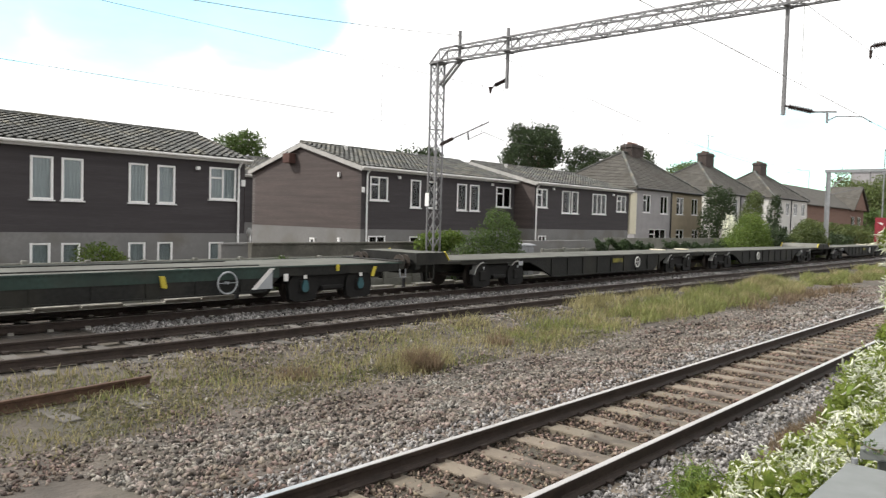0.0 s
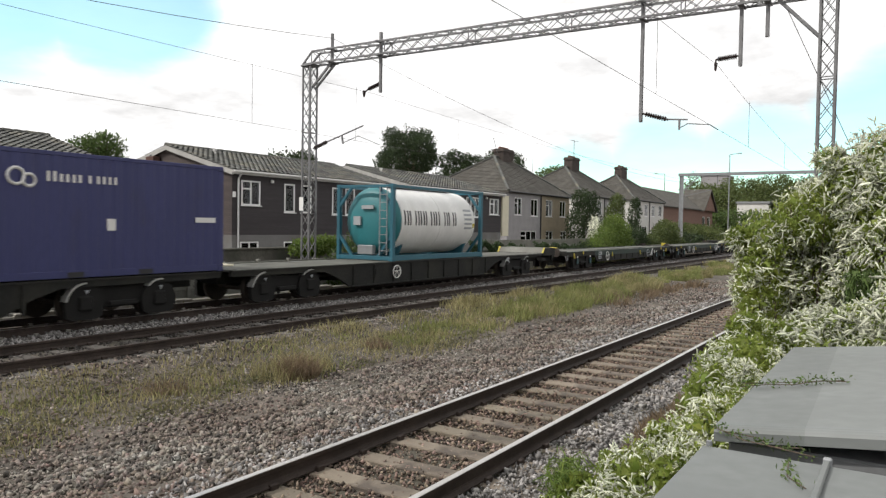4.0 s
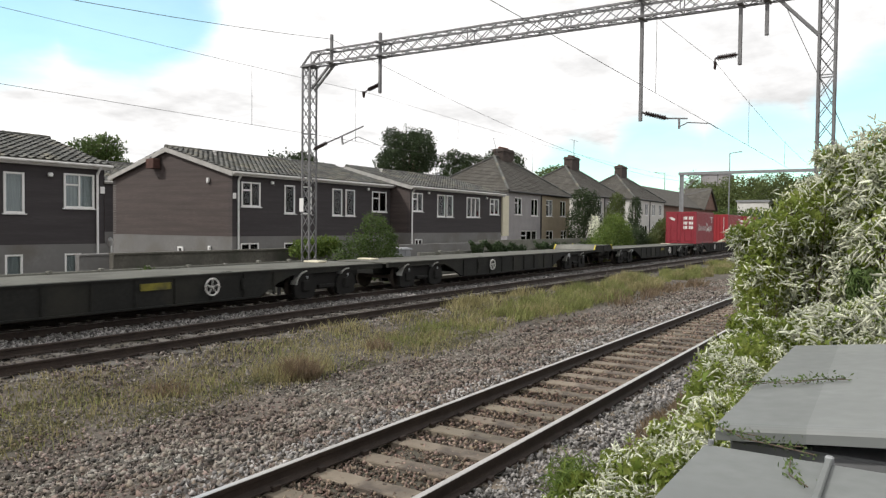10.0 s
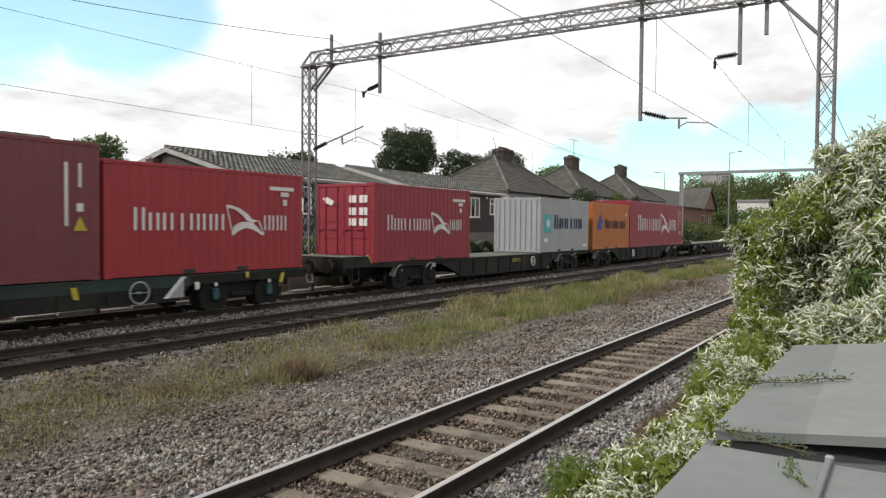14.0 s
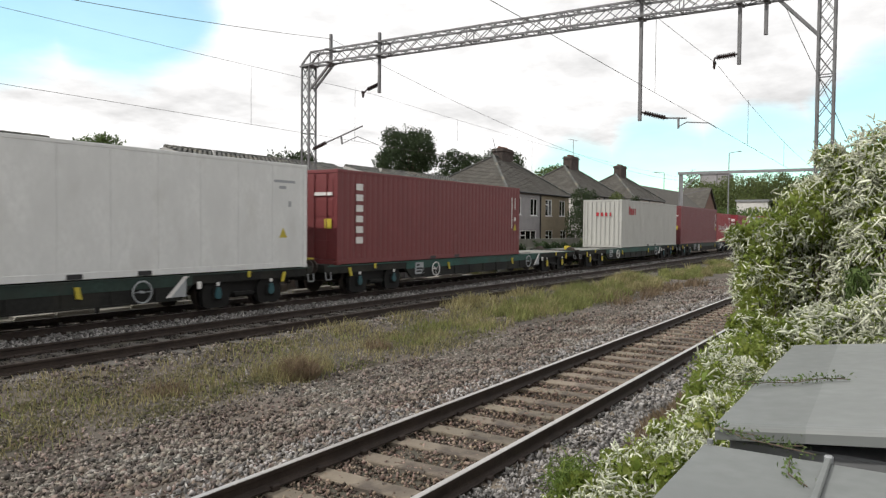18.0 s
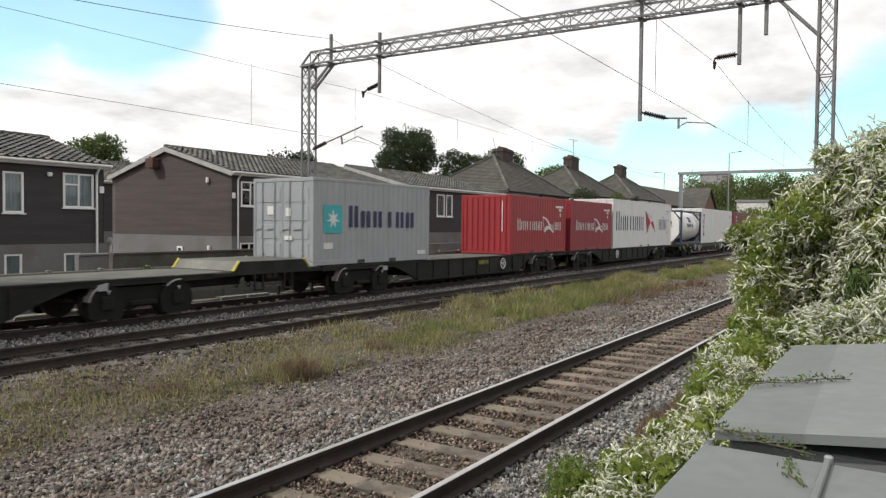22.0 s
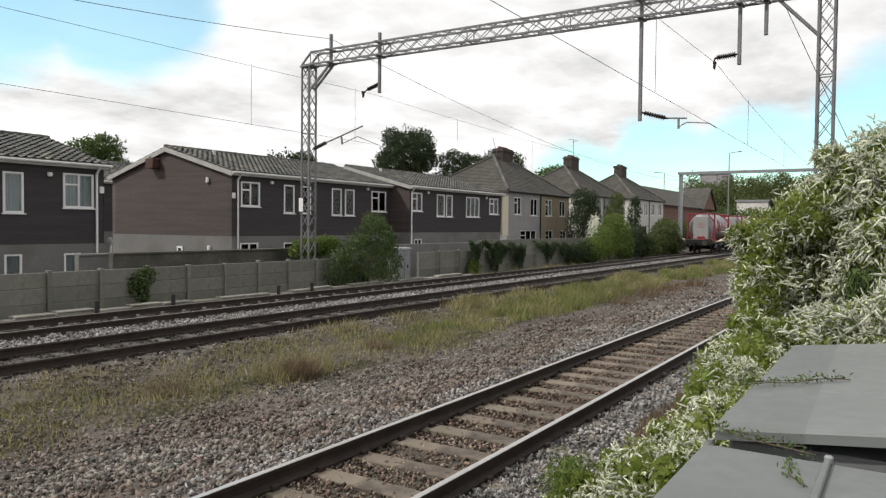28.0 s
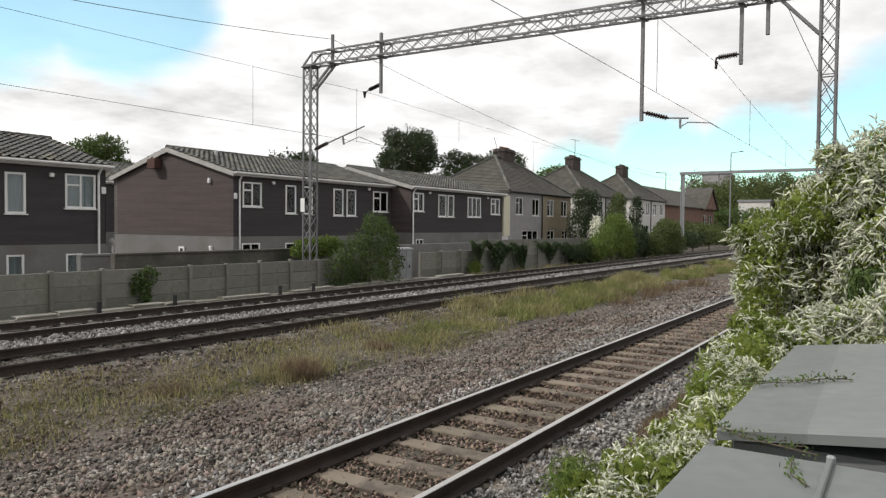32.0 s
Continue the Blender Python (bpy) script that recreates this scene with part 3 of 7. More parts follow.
def old_rail():
    t = thing("disused_rail", "short rusty disused rail lying in weeds", "rail", at=pose(5.0, 10.26, -0.13, 0, 0, 7))
    part("rail_bar", Mesh().prism([(a, b) for a, b in RAIL_SECTION], 0, -5.2, 0.1), mat("rust", (0.085, 0.048, 0.03), 0.9, var=0.4, scale=5, bump=0.003), t)
    for x in (-2.6, -1.5, -0.5):
        part("old_sleeper", Mesh().box(x - 0.12, x + 0.12, -0.9, 0.5, -0.28, -0.165, 0.01), M_SLEEPER_DARK, t)


old_rail()


def blades(name, label, patches, material, seed, kind="stuff"):
    """Upright grass blades; patches of (x, y, rx, ry, blades, height)."""
    rng = np.random.default_rng(seed)
    vs, fs, base = [], [], 0
    for x, y, rx, ry, n, h in patches:
        a, r = rng.uniform(0, 2 * np.pi, n), np.sqrt(rng.uniform(0, 1, n))
        px, py = x + rx * r * np.cos(a), y + ry * r * np.sin(a)
        pz = np.interp(py, [q[0] for q in PROFILE], [q[1] for q in PROFILE])
        hh = h * rng.uniform(0.35, 1.15, n) * (1.1 - 0.5 * r)
        w = 0.003 + 0.003 * rng.uniform(0, 1, n) + 0.0003 * np.hypot(px, py)
        d = rng.uniform(0, 2 * np.pi, n)
        lean = hh * rng.uniform(0.15, 1.0, n)
        la = rng.uniform(0, 2 * np.pi, n)
        cx, cy = np.cos(d) * w, np.sin(d) * w
        lx, ly = np.cos(la) * lean, np.sin(la) * lean
        v = np.stack([np.stack([px - cx, py - cy, pz - 0.02], 1), np.stack([px + cx, py + cy, pz - 0.02], 1),
                      np.stack([px + lx * 0.4 + cx * 0.7, py + ly * 0.4 + cy * 0.7, pz + hh * 0.6], 1),
                      np.stack([px + lx * 0.4 - cx * 0.7, py + ly * 0.4 - cy * 0.7, pz + hh * 0.6], 1),
                      np.stack([px + lx, py + ly, pz + hh], 1)], 1)
        vs.append(v.reshape(-1, 3))
        i = base + 5 * np.arange(n)[:, None]
        fs.append(np.concatenate([i + np.array([0, 1, 2]), i + np.array([0, 2, 3]), i + np.array([3, 2, 4])], 0))
        base += 5 * n
    return tagged(new(name, bulk(name, np.concatenate(vs), np.concatenate(fs), material)), label, "grass", kind=kind)


def grass_patches(seed, count, x0, x1, y0, y1, n, h, r=(0.25, 0.8)):
    rng = random.Random(seed)
    out = []
    for _ in range(count):
        x, y = rng.uniform(x0, x1), rng.uniform(y0, y1)
        a = rng.uniform(*r)
        out.append((x, y, a * 1.5, a * 0.7, int(n * a * rng.uniform(0.5, 1.4)), h * rng.uniform(0.6, 1.2)))
    return out


blades("dry_grass", "dry straw-coloured grass growing between the tracks",
       grass_patches(1, 80, 3, 13.5, 8.4, 11.0, 95, 0.19, (0.3, 0.9)) + grass_patches(2, 34, 11.5, 20, 8.9, 11.3, 120, 0.27) + grass_patches(32, 40, 18.5, 34, 9.2, 11.3, 250, 0.46) + grass_patches(12, 44, 30, 110, 9.0, 11.3, 420, 0.55)
       + grass_patches(13, 40, 12, 24, 17.6, 18.2, 60, 0.3, (0.2, 0.6)) + grass_patches(14, 30, 28, 60, 17.6, 18.3, 80, 0.4, (0.2, 0.6)) + [(9.4, 9.0, 0.9, 0.5, 500, 0.42)], M_GRASS_DRY, 21)
blades("green_grass", "green tufts of grass between the tracks",
       grass_patches(3, 22, 4, 13, 8.6, 10.6, 110, 0.16) + grass_patches(4, 26, 13, 20, 8.9, 10.3, 150, 0.22) + grass_patches(34, 56, 18, 28, 8.9, 10.4, 240, 0.4) + grass_patches(6, 34, 24, 46, 9.4, 10.8, 420, 0.46)
       + grass_patches(5, 40, 40, 105, 8.6, 11.0, 560, 0.5), M_GRASS, 22)
blades("brown_weeds", "brown seeding weed clump between the tracks", [(9.25, 8.72, 0.36, 0.34, 1000, 0.44), (12.2, 9.3, 0.3, 0.3, 200, 0.3), (7.1, 9.4, 0.35, 0.3, 200, 0.25), (9.0, 2.45, 0.9, 0.26, 1500, 0.2), (10.3, 2.4, 0.9, 0.28, 1500, 0.22), (7.8, 2.4, 0.6, 0.22, 600, 0.14)]
       + grass_patches(8, 26, 24, 36, 8.1, 9.2, 130, 0.4), M_WEED, 23)


def low_weeds():
    """Mats of small leaves creeping over the gravel."""
    rng = np.random.default_rng(44)
    mats = [(rng.uniform(2.5, 16), rng.uniform(8.2, 11.0), rng.uniform(0.15, 0.7)) for _ in range(120)]
    mats += [(rng.uniform(16, 34), rng.uniform(8.8, 11.2), rng.uniform(0.3, 0.9)) for _ in range(60)]
    pts = []
    for x, y, r in mats:
        n = int(340 * r)
        a, q = rng.uniform(0, 6.28, n), np.sqrt(rng.uniform(0, 1, n)) * r
        px, py = x + 1.6 * q * np.cos(a), y + 0.7 * q * np.sin(a)
        pz = np.interp(py, [e[0] for e in PROFILE], [e[1] for e in PROFILE]) + rng.uniform(0.01, 0.11, n) * (1.1 - q / r)
        pts.append(np.stack([px, py, pz], 1))
    return tagged(new("low_weeds", bulk("low_weeds", *leaf_cloud(rng, np.concatenate(pts), 0.045, 0.4, 0.5), M_MAT_WEED)), "low olive weeds creeping over the stony ground", "weeds", kind="stuff")


low_weeds()


# ---- fences, walls and line-side things ----
def panel_fence(x0, x1, y, top, bays, label):
    """Concrete posts with three gravel boards to a bay."""
    f = thing("concrete_fence", label, "fence", "concrete fences", pose(0, y, 0))
    step = (x1 - x0) / bays
    rng = random.Random(int(x0 * 7))
    post = Mesh().box(-0.06, 0.06, -0.07, 0.07, -0.5, top + 0.04, 0.015).data("post", M_CONCRETE)
    board = Mesh().box(0.06, step - 0.06, -0.025, 0.025, 0, 0.392, 0.014).data("panel", M_CONCRETE)
    for i in range(bays + 1):
        p = new("post", post)
        p.parent = f
        p.location = (x0 + i * step, 0, rng.uniform(-0.03, 0.02))
        if i < bays:
            for k in range(4):
                b = new("panel", board)
                b.parent = f
                b.location = (x0 + i * step, rng.uniform(-0.008, 0.008), top - 0.4 * (k + 1))
                b.rotation_euler = (rng.uniform(-0.012, 0.012), 0, 0)
    return f


panel_fence(3.25, 23.13, 18.35, 1.0, 14, "weathered grey concrete panel fence behind the train's track")
panel_fence(27.2, 41.2, 18.5, 1.08, 8, "weathered concrete panel fence behind the railway")
panel_fence(41.9, 70.0, 18.7, 1.2, 15, "overgrown concrete panel fence beside the railway")


def garden_wall(x0, x1, y, top, material, label, coping=True):
    w = thing("garden_wall", label, "wall", "garden walls", pose(0, y, 0))
    part("wall", Mesh().box(x0, x1, -0.11, 0.11, -0.5, top, 0.01), material, w)
    if coping:
        x = x0
        while x < x1 - 0.1:
            e = min(x + 0.9, x1)
            part("coping_stone", Mesh().box(x + 0.004, e - 0.004, -0.16, 0.16, top, top + 0.07, 0.012), material, w)
            x = e


garden_wall(13.55, 23.6, 20.6, 1.27, M_DARKWALL, "dark mossy garden wall with a coping behind the fence")
garden_wall(13.3, 14.75, 22.0, 1.2, M_RENDER, "low grey rendered garden wall")
garden_wall(28.4, 37.0, 21.0, 1.35, M_RENDER, "grey garden wall behind the relay cabinet", False)
garden_wall(38.0, 75.0, 21.5, 1.45, M_CONCRETE, "grey garden wall below the houses", False)


def trough():
    t = thing("cable_trough", "pale concrete cable trough along the fence", "cable trough", at=pose(0, 17.72, -0.16))
    rng = random.Random(4)
    for i in range(26):
        x = 4.0 + i * 1.02
        lift = rng.uniform(0, 0.05)
        part("trough_section", Mesh().box(x, x + 1.0, -0.14, 0.14, -0.1, 0.13 + lift, 0.015), M_TROUGH, t)
        if i % 3 != 1:
            part("trough_lid", Mesh().box(x + 0.02, x + 0.98, -0.17, 0.17, 0.132 + lift, 0.18 + lift, 0.012), M_TROUGH, t)
    for x in (11.1, 13.4, 17.5, 19.1):
        part("marker_peg", Mesh().box(x - 0.05, x + 0.05, -0.3, -0.22, -0.1, 0.42, 0.01), M_BLACKPIPE, t)


trough()


def relay_cabinet():
    c = thing("relay_cabinet", "pale grey trackside equipment cabinet beside a shrub", "cabinet", at=pose(25.3, 18.25, -0.25))
    part("body", Mesh().box(-0.4, 0.4, -0.3, 0.3, 0.1, 1.5, 0.015), M_GALV, c)
    part("plinth", Mesh().box(-0.5, 0.5, -0.35, 0.35, -0.1, 0.1, 0.01), M_CONCRETE, c)
    part("roof", Mesh().prism([(-0.36, 1.5), (0.36, 1.5), (0.34, 1.56), (0, 1.6), (-0.34, 1.56)], 0, -0.5, 0.5), M_GALV, c)
    for x in (-0.22, 0.22):
        d = part("door", Mesh().box(x - 0.205, x + 0.205, -0.325, -0.3, 0.16, 1.44, 0.008), M_GALV, c)
        part("handle", Mesh().box(x - 0.02, x + 0.02, -0.36, -0.325, 0.72, 0.86, 0.006), M_BLACKPIPE, d)


relay_cabinet()


# ---- overhead line ----
def lattice(m, p, q, side, panel, leg, brace):
    """A square lattice between two points: four legs and crossed braces on the faces."""
    p, q = Vector(p), Vector(q)
    d = (q - p).normalized()
    u = Vector((1, 0, 0)) if abs(d.x) < 0.5 else Vector((0, 1, 0))
    w = d.cross(u).normalized()
    h = side / 2
    corners = [u * a * h + w * b * h for a, b in ((-1, -1), (1, -1), (1, 1), (-1, 1))]
    length = (q - p).length
    n = max(1, round(length / panel))
    for c in corners:
        m[0].append(Mesh().bar(p + c, q + c, leg))
    for k in range(n):
        a, b = p + d * (length * k / n), p + d * (length * (k + 1) / n)
        for i in range(4):
            j = (i + 1) % 4
            m[1].bar(a + corners[i], b + corners[j], brace)
            m[1].bar(a + corners[j], b + corners[i], brace)
        if k % 6 == 0:
            for i in range(4):
                m[1].bar(a + corners[i], a + corners[(i + 1) % 4], brace * 1.4)


def insulator(parent, p, q, sheds=9, r=0.075):
    p, q = Vector(p), Vector(q)
    m = Mesh().tube(p, q, 0.028, 8)
    d = q - p
    for k in range(sheds):
        s = p + d * (0.14 + 0.72 * k / (sheds - 1))
        m.tube(s, s + d.normalized() * 0.035, r, 10, r2=r * 0.55)
    return part("insulator", m, M_INSUL, parent, "brown ribbed insulator", smooth=True)


PX = 20.6


def portal():
    g = thing("overhead_line_gantry", "grey lattice steel gantry spanning the tracks on two masts", "gantry", "gantries", pose(PX, 0, 0))
    for y, base in ((19.02, -0.35), (1.83, -0.1)):
        legs, braces = [], Mesh()
        lattice((legs, braces), (0, y, base), (0, y, 8.15), 0.36, 0.5, 0.055, 0.018)
        mast = part("mast", Mesh().box(-0.22, 0.22, y - 0.22, y + 0.22, base + 0.05, base + 0.08, 0.008), M_MAST, g)
        for leg in legs:
            part("mast_leg", leg, M_MAST, mast)
        part("mast_bracing", braces, M_MAST, mast)["kind"] = "stuff"
        part("foundation", Mesh().box(-0.45, 0.45, y - 0.45, y + 0.45, base - 0.3, base + 0.06, 0.03), M_CONCRETE, mast)
        part("head_plate", Mesh().box(-0.24, 0.24, y - 0.26, y + 0.26, 8.1, 8.16, 0.01), M_MAST, mast)
    legs, braces = [], Mesh()
    lattice((legs, braces), (0, 18.75, 8.385), (0, 1.5, 8.385), 0.44, 0.55, 0.055, 0.02)
    beam = part("beam", braces, M_MAST, g)
    beam["kind"] = "stuff"
    for leg in legs:
        part("beam_chord", leg, M_MAST, beam)
    for x in (-0.2, 0.2):
        part("beam_end", Mesh().bar((x, 18.75, 8.6), (x, 19.2, 8.17), 0.055).bar((x, 18.75, 8.17), (x, 19.2, 8.17), 0.055), M_MAST, beam)
    for y, s, z in ((19.0, -1, 7.3), (1.83, 1, 7.1)):
        part("knee_brace", Mesh().bar((0.1, y + s * 0.18, z), (0.1, y + s * 1.15, 8.16), 0.07).bar((-0.1, y + s * 0.18, z), (-0.1, y + s * 1.15, 8.16), 0.07), M_MAST, g)
    for y, lo, hi in ((17.95, 7.95, 9.2), (15.73, 6.88, 8.97), (6.5, 5.28, 8.95), (3.88, 6.58, 8.75), (3.24, 7.27, 8.3)):
        d = part("drop_post", Mesh().box(-0.05, 0.05, y - 0.045, y + 0.045, lo, hi, 0.006), M_MAST, g)
        for z0, z1 in ((8.12, 8.17), (8.6, 8.64)):
            part("clamp", Mesh().box(-0.28, 0.28, y - 0.07, y + 0.07, z0, z1), M_MAST, d)
    # supports: train track and near track
    insulator(g, (0, 15.7, 7.2), (0, 16.3, 7.03))
    part("hanger", Mesh().bar((0, 16.3, 7.03), (0, 16.45, 6.9), 0.03).tube((0, 16.45, 7.0), (0, 16.45, 6.78), 0.07, 10, 0.03), M_INSUL, g)
    insulator(g, (0, 18.83, 5.06), (0, 18.1, 5.3), 8)
    part("cantilever", Mesh().tube((0, 18.12, 5.29), (0, 16.46, 5.78), 0.028, 8), M_MAST, g)
    part("registration_arm", Mesh().bar((0, 17.45, 5.5), (0, 17.4, 5.18), 0.05).tube((0, 17.42, 5.2), (0, 16.7, 5.42), 0.014, 6).tube((0, 16.7, 5.42), (0, 15.75, 5.07), 0.014, 6), M_MAST, g)
    insulator(g, (0, 6.45, 5.52), (0, 5.72, 5.3), 9)
    part("steady_arm", Mesh().tube((0, 5.74, 5.31), (0, 5.2, 5.27), 0.022, 8).bar((0, 5.42, 5.3), (0, 5.42, 5.0), 0.05), M_MAST, g)
    part("registration_arm", Mesh().tube((0, 5.42, 5.05), (0, 5.2, 5.16), 0.014, 6).tube((0, 5.2, 5.16), (0, 4.62, 5.1), 0.014, 6).tube((0, 4.62, 5.1), (0, 4.4, 4.95), 0.014, 6), M_MAST, g)
    insulator(g, (0, 3.9, 6.86), (0, 4.5, 6.82), 9, 0.085)
    part("hanger", Mesh().bar((0, 4.5, 6.82), (0, 4.52, 6.55), 0.04).tube((0, 4.5, 6.72), (0, 4.5, 6.52), 0.05, 10, 0.02), M_INSUL, g)
    part("number_plate_blank", Mesh().box(-0.225, -0.215, 19.1, 19.3, 2.75, 3.25), M_UPVC, g)
    return g


portal()


def portal_far():
    g = thing("overhead_line_gantry", "plain box-girder gantry over the tracks in the distance", "gantry", "gantries", pose(74.0, 0, 0.13))
    for y in (19.1, 1.2):
        m = part("mast", Mesh().box(-0.09, 0.09, y - 0.19, y - 0.12, -0.5, 7.4).box(-0.09, 0.09, y + 0.12, y + 0.19, -0.5, 7.4).box(-0.03, 0.03, y - 0.12, y + 0.12, -0.5, 7.4), M_GALV, g)
        part("base", Mesh().box(-0.4, 0.4, y - 0.4, y + 0.4, -0.6, -0.1, 0.03), M_CONCRETE, m)
    part("beam", Mesh().box(-0.16, 0.16, 1.0, 19.4, 7.4, 7.68, 0.02), M_GALV, g)
    for y, s in ((19.1, -1), (1.2, 1)):
        part("knee_brace", Mesh().bar((0, y + s * 0.15, 5.9), (0, y + s * 1.7, 7.4), 0.1), M_GALV, g)
    for y, lo in ((15.7, 6.6), (4.2, 6.4)):
        part("drop_post", Mesh().box(-0.05, 0.05, y - 0.05, y + 0.05, lo, 7.42), M_MAST, g)
    part("cantilever", Mesh().bar((0, 18.9, 5.4), (0, 16.4, 6.0), 0.06), M_MAST, g)


portal_far()


def wire(name, label, spans, r, droppers=None):
    """A hanging wire through fixed points, with its sag between them."""
    line = []
    for (p, q, sag) in spans:
        p, q = Vector(p), Vector(q)
        for i in range(1 if line else 0, 25):
            k = i / 24
            line.append(p.lerp(q, k) - Vector((0, 0, 4 * sag * k * (1 - k))))
    m = Mesh().pipe(line, r)
    t = thing(name, label, "wire", "overhead wires")
    part("cable", m, M_WIRE, t)
    if droppers:
        for x, y, z0, z1 in droppers:
            part("dropper", Mesh().tube((x, y, z0), (x, y, z1), 0.006, 5), M_WIRE, t)
    return t


X0, X2 = -34.0, 74.0
wire("contact_wire", "contact wire over the near track", [((X0, 4.38, 5.27), (PX, 4.38, 4.945), 0.0), ((PX, 4.38, 4.945), (X2, 4.4, 4.68), 0.04)], 0.0052)
wire("catenary_wire", "sagging catenary wire over the near track", [((X0, 4.4, 6.75), (PX, 4.45, 6.66), 0.32), ((PX, 4.45, 6.66), (X2, 4.4, 6.5), 1.05)], 0.0052,
     [(14.9, 4.4, 5.0, 6.58), (25.0, 4.4, 4.9, 6.36), (33, 4.4, 4.84, 5.9)])
wire("contact_wire", "contact wire over the train's track", [((X0, 15.69, 5.1), (PX, 15.69, 5.06), 0.0), ((PX, 15.69, 5.06), (X2, 15.69, 5.0), 0.05)], 0.0055)
wire("catenary_wire", "sagging catenary wire over the train's track", [((X0, 16.0, 6.8), (PX, 16.0, 6.86), 0.2), ((PX, 16.0, 6.86), (X2, 16.0, 6.7), 0.42)], 0.0055,
     [(14.7, 15.75, 5.06, 6.76), (19.3, 15.75, 5.06, 6.85), (25.9, 15.75, 5.04, 6.64), (33, 15.75, 5.0, 6.5)])
wire("feeder_wire", "thick feeder wire along the gantry tops", [((X0, 17.95, 9.0), (PX, 17.95, 9.03), 1.96), ((PX, 17.95, 9.03), (X2, 18.0, 6.85), 1.15)], 0.0095)
wire("stay_wire", "slanting stay wire at the mast", [((PX, 2.78, 7.9), (PX, -0.36, 0.55), 0.0)], 0.009)


# ---- houses ----
def wall_cells(x0, x1, z0, z1, holes):
    """Rectangles that cover a wall round its openings."""
    xs = sorted({x0, x1} | {a for h in holes for a in h[:2] if x0 < a < x1})
    zs = sorted({z0, z1} | {a for h in holes for a in h[2:4] if z0 < a < z1})
    for a, b in zip(xs, xs[1:]):
        run = None
        for c, d in zip(zs, zs[1:]):
            solid = not any(h[0] - 1e-4 <= a and b <= h[1] + 1e-4 and h[2] - 1e-4 <= c and d <= h[3] + 1e-4 for h in holes)
            if solid:
                run = (run[0], d) if run else (c, d)
            elif run:
                yield a, b, *run
                run = None
        if run:
            yield a, b, *run


def front_wall(x0, x1, z0, z1, y, t, holes):
    m = Mesh()
    for a, b, c, d in wall_cells(x0, x1, z0, z1, holes):
        m.box(a, b, y, y + t, c, d)
    return m


def window(house, x0, x1, z0, z1, y, lights=2, vent=False, curtain=True, sill=True):
    """A white casement set in its opening: frame, panes, sill and the net behind."""
    w = part("window", Mesh().box(x0, x0 + 0.085, y - 0.03, y + 0.06, z0, z1, 0.008).box(x1 - 0.085, x1, y - 0.02, y + 0.06, z0, z1, 0.008)
             .box(x0 + 0.07, x1 - 0.07, y - 0.02, y + 0.06, z1 - 0.07, z1, 0.008).box(x0 + 0.07, x1 - 0.07, y - 0.02, y + 0.06, z0, z0 + 0.07, 0.008), M_UPVC, house)
    step = (x1 - x0 - 0.14) / lights
    for i in range(lights):
        a = x0 + 0.07 + i * step
        b = a + step
        pane = part("pane", Mesh().box(a + 0.02, b - 0.02, y + 0.015, y + 0.02, z0 + 0.07, z1 - 0.07), M_GLASS, w)
        pane.visible_shadow = False
        if i:
            part("mullion", Mesh().box(a - 0.035, a + 0.035, y - 0.02, y + 0.06, z0 + 0.07, z1 - 0.07, 0.006), M_UPVC, w)
    if vent:
        z = z1 - 0.07 - (z1 - z0) * 0.27
        part("transom", Mesh().box(x0 + 0.07, x0 + 0.07 + step - 0.035, y - 0.018, y + 0.058, z - 0.04, z + 0.03, 0.006), M_UPVC, w)
    if sill:
        part("sill", Mesh().box(x0 - 0.05, x1 + 0.05, y - 0.09, y + 0.02, z0 - 0.05, z0 - 0.002, 0.01), M_UPVC, w)
    if curtain:
        n = Mesh()
        k = max(6, int((x1 - x0) / 0.07))
        pts = [(x0 + 0.05 + (x1 - x0 - 0.1) * i / k, y + 0.075 + 0.018 * (i % 2)) for i in range(k + 1)]
        top, low = z1 - 0.03, z0 + 0.06
        n.add([(x, yy, z) for x, yy in pts for z in (low, top)], [(2 * i, 2 * i + 1, 2 * i + 3, 2 * i + 2) for i in range(k)])
        part("net_curtain", n, M_NET, w)
    return w


def tiled_slope(p, q, r, s, cols, rows, lift=0.055):
    """A roof slope of ribbed interlocking tiles: p-q the eave, r-s the ridge above them (p under r)."""
    p, q, r, s = (Vector(a) for a in (p, q, r, s))
    nrm = (q - p).cross(r - p).normalized()
    if nrm.z < 0:
        nrm = -nrm
    vs, fs = [], []
    for i in range(rows):
        for j in range(cols):
            u0, u1 = j / cols, (j + 1) / cols
            v0, v1 = i / rows, (i + 1.12) / rows
            v1 = min(v1, 1.0)
            base = len(vs)
            for v, h in ((v0, lift * 1.3), (v1, lift * 0.45)):
                a, b = p.lerp(r, v), q.lerp(s, v)
                for u, bumpy in ((u0, 0.0), (u0 + (u1 - u0) * 0.25, 0.75), (u0 + (u1 - u0) * 0.5, 1.0), (u0 + (u1 - u0) * 0.75, 0.1), (u1 - 1e-4, 0.0)):
                    vs.append(tuple(a.lerp(b, u) + nrm * (h + lift * bumpy)))
            a0, b0 = p.lerp(r, v0), q.lerp(s, v0)
            fs += [(base + k, base + k + 1, base + k + 6, base + k + 5) for k in range(4)]
            vs += [tuple(a0.lerp(b0, u0)), tuple(a0.lerp(b0, u1))]
            fs.append((base, base + 10, base + 11, base + 4))
    return np.array(vs), fs


def tiles_object(parent, slopes, material):
    m = Mesh()
    for sl in slopes:
        v, f = tiled_slope(*sl)
        m.add(v, f)
    ob = part("roof_tiles", m, material, parent)
    ob["kind"] = "stuff"
    return ob


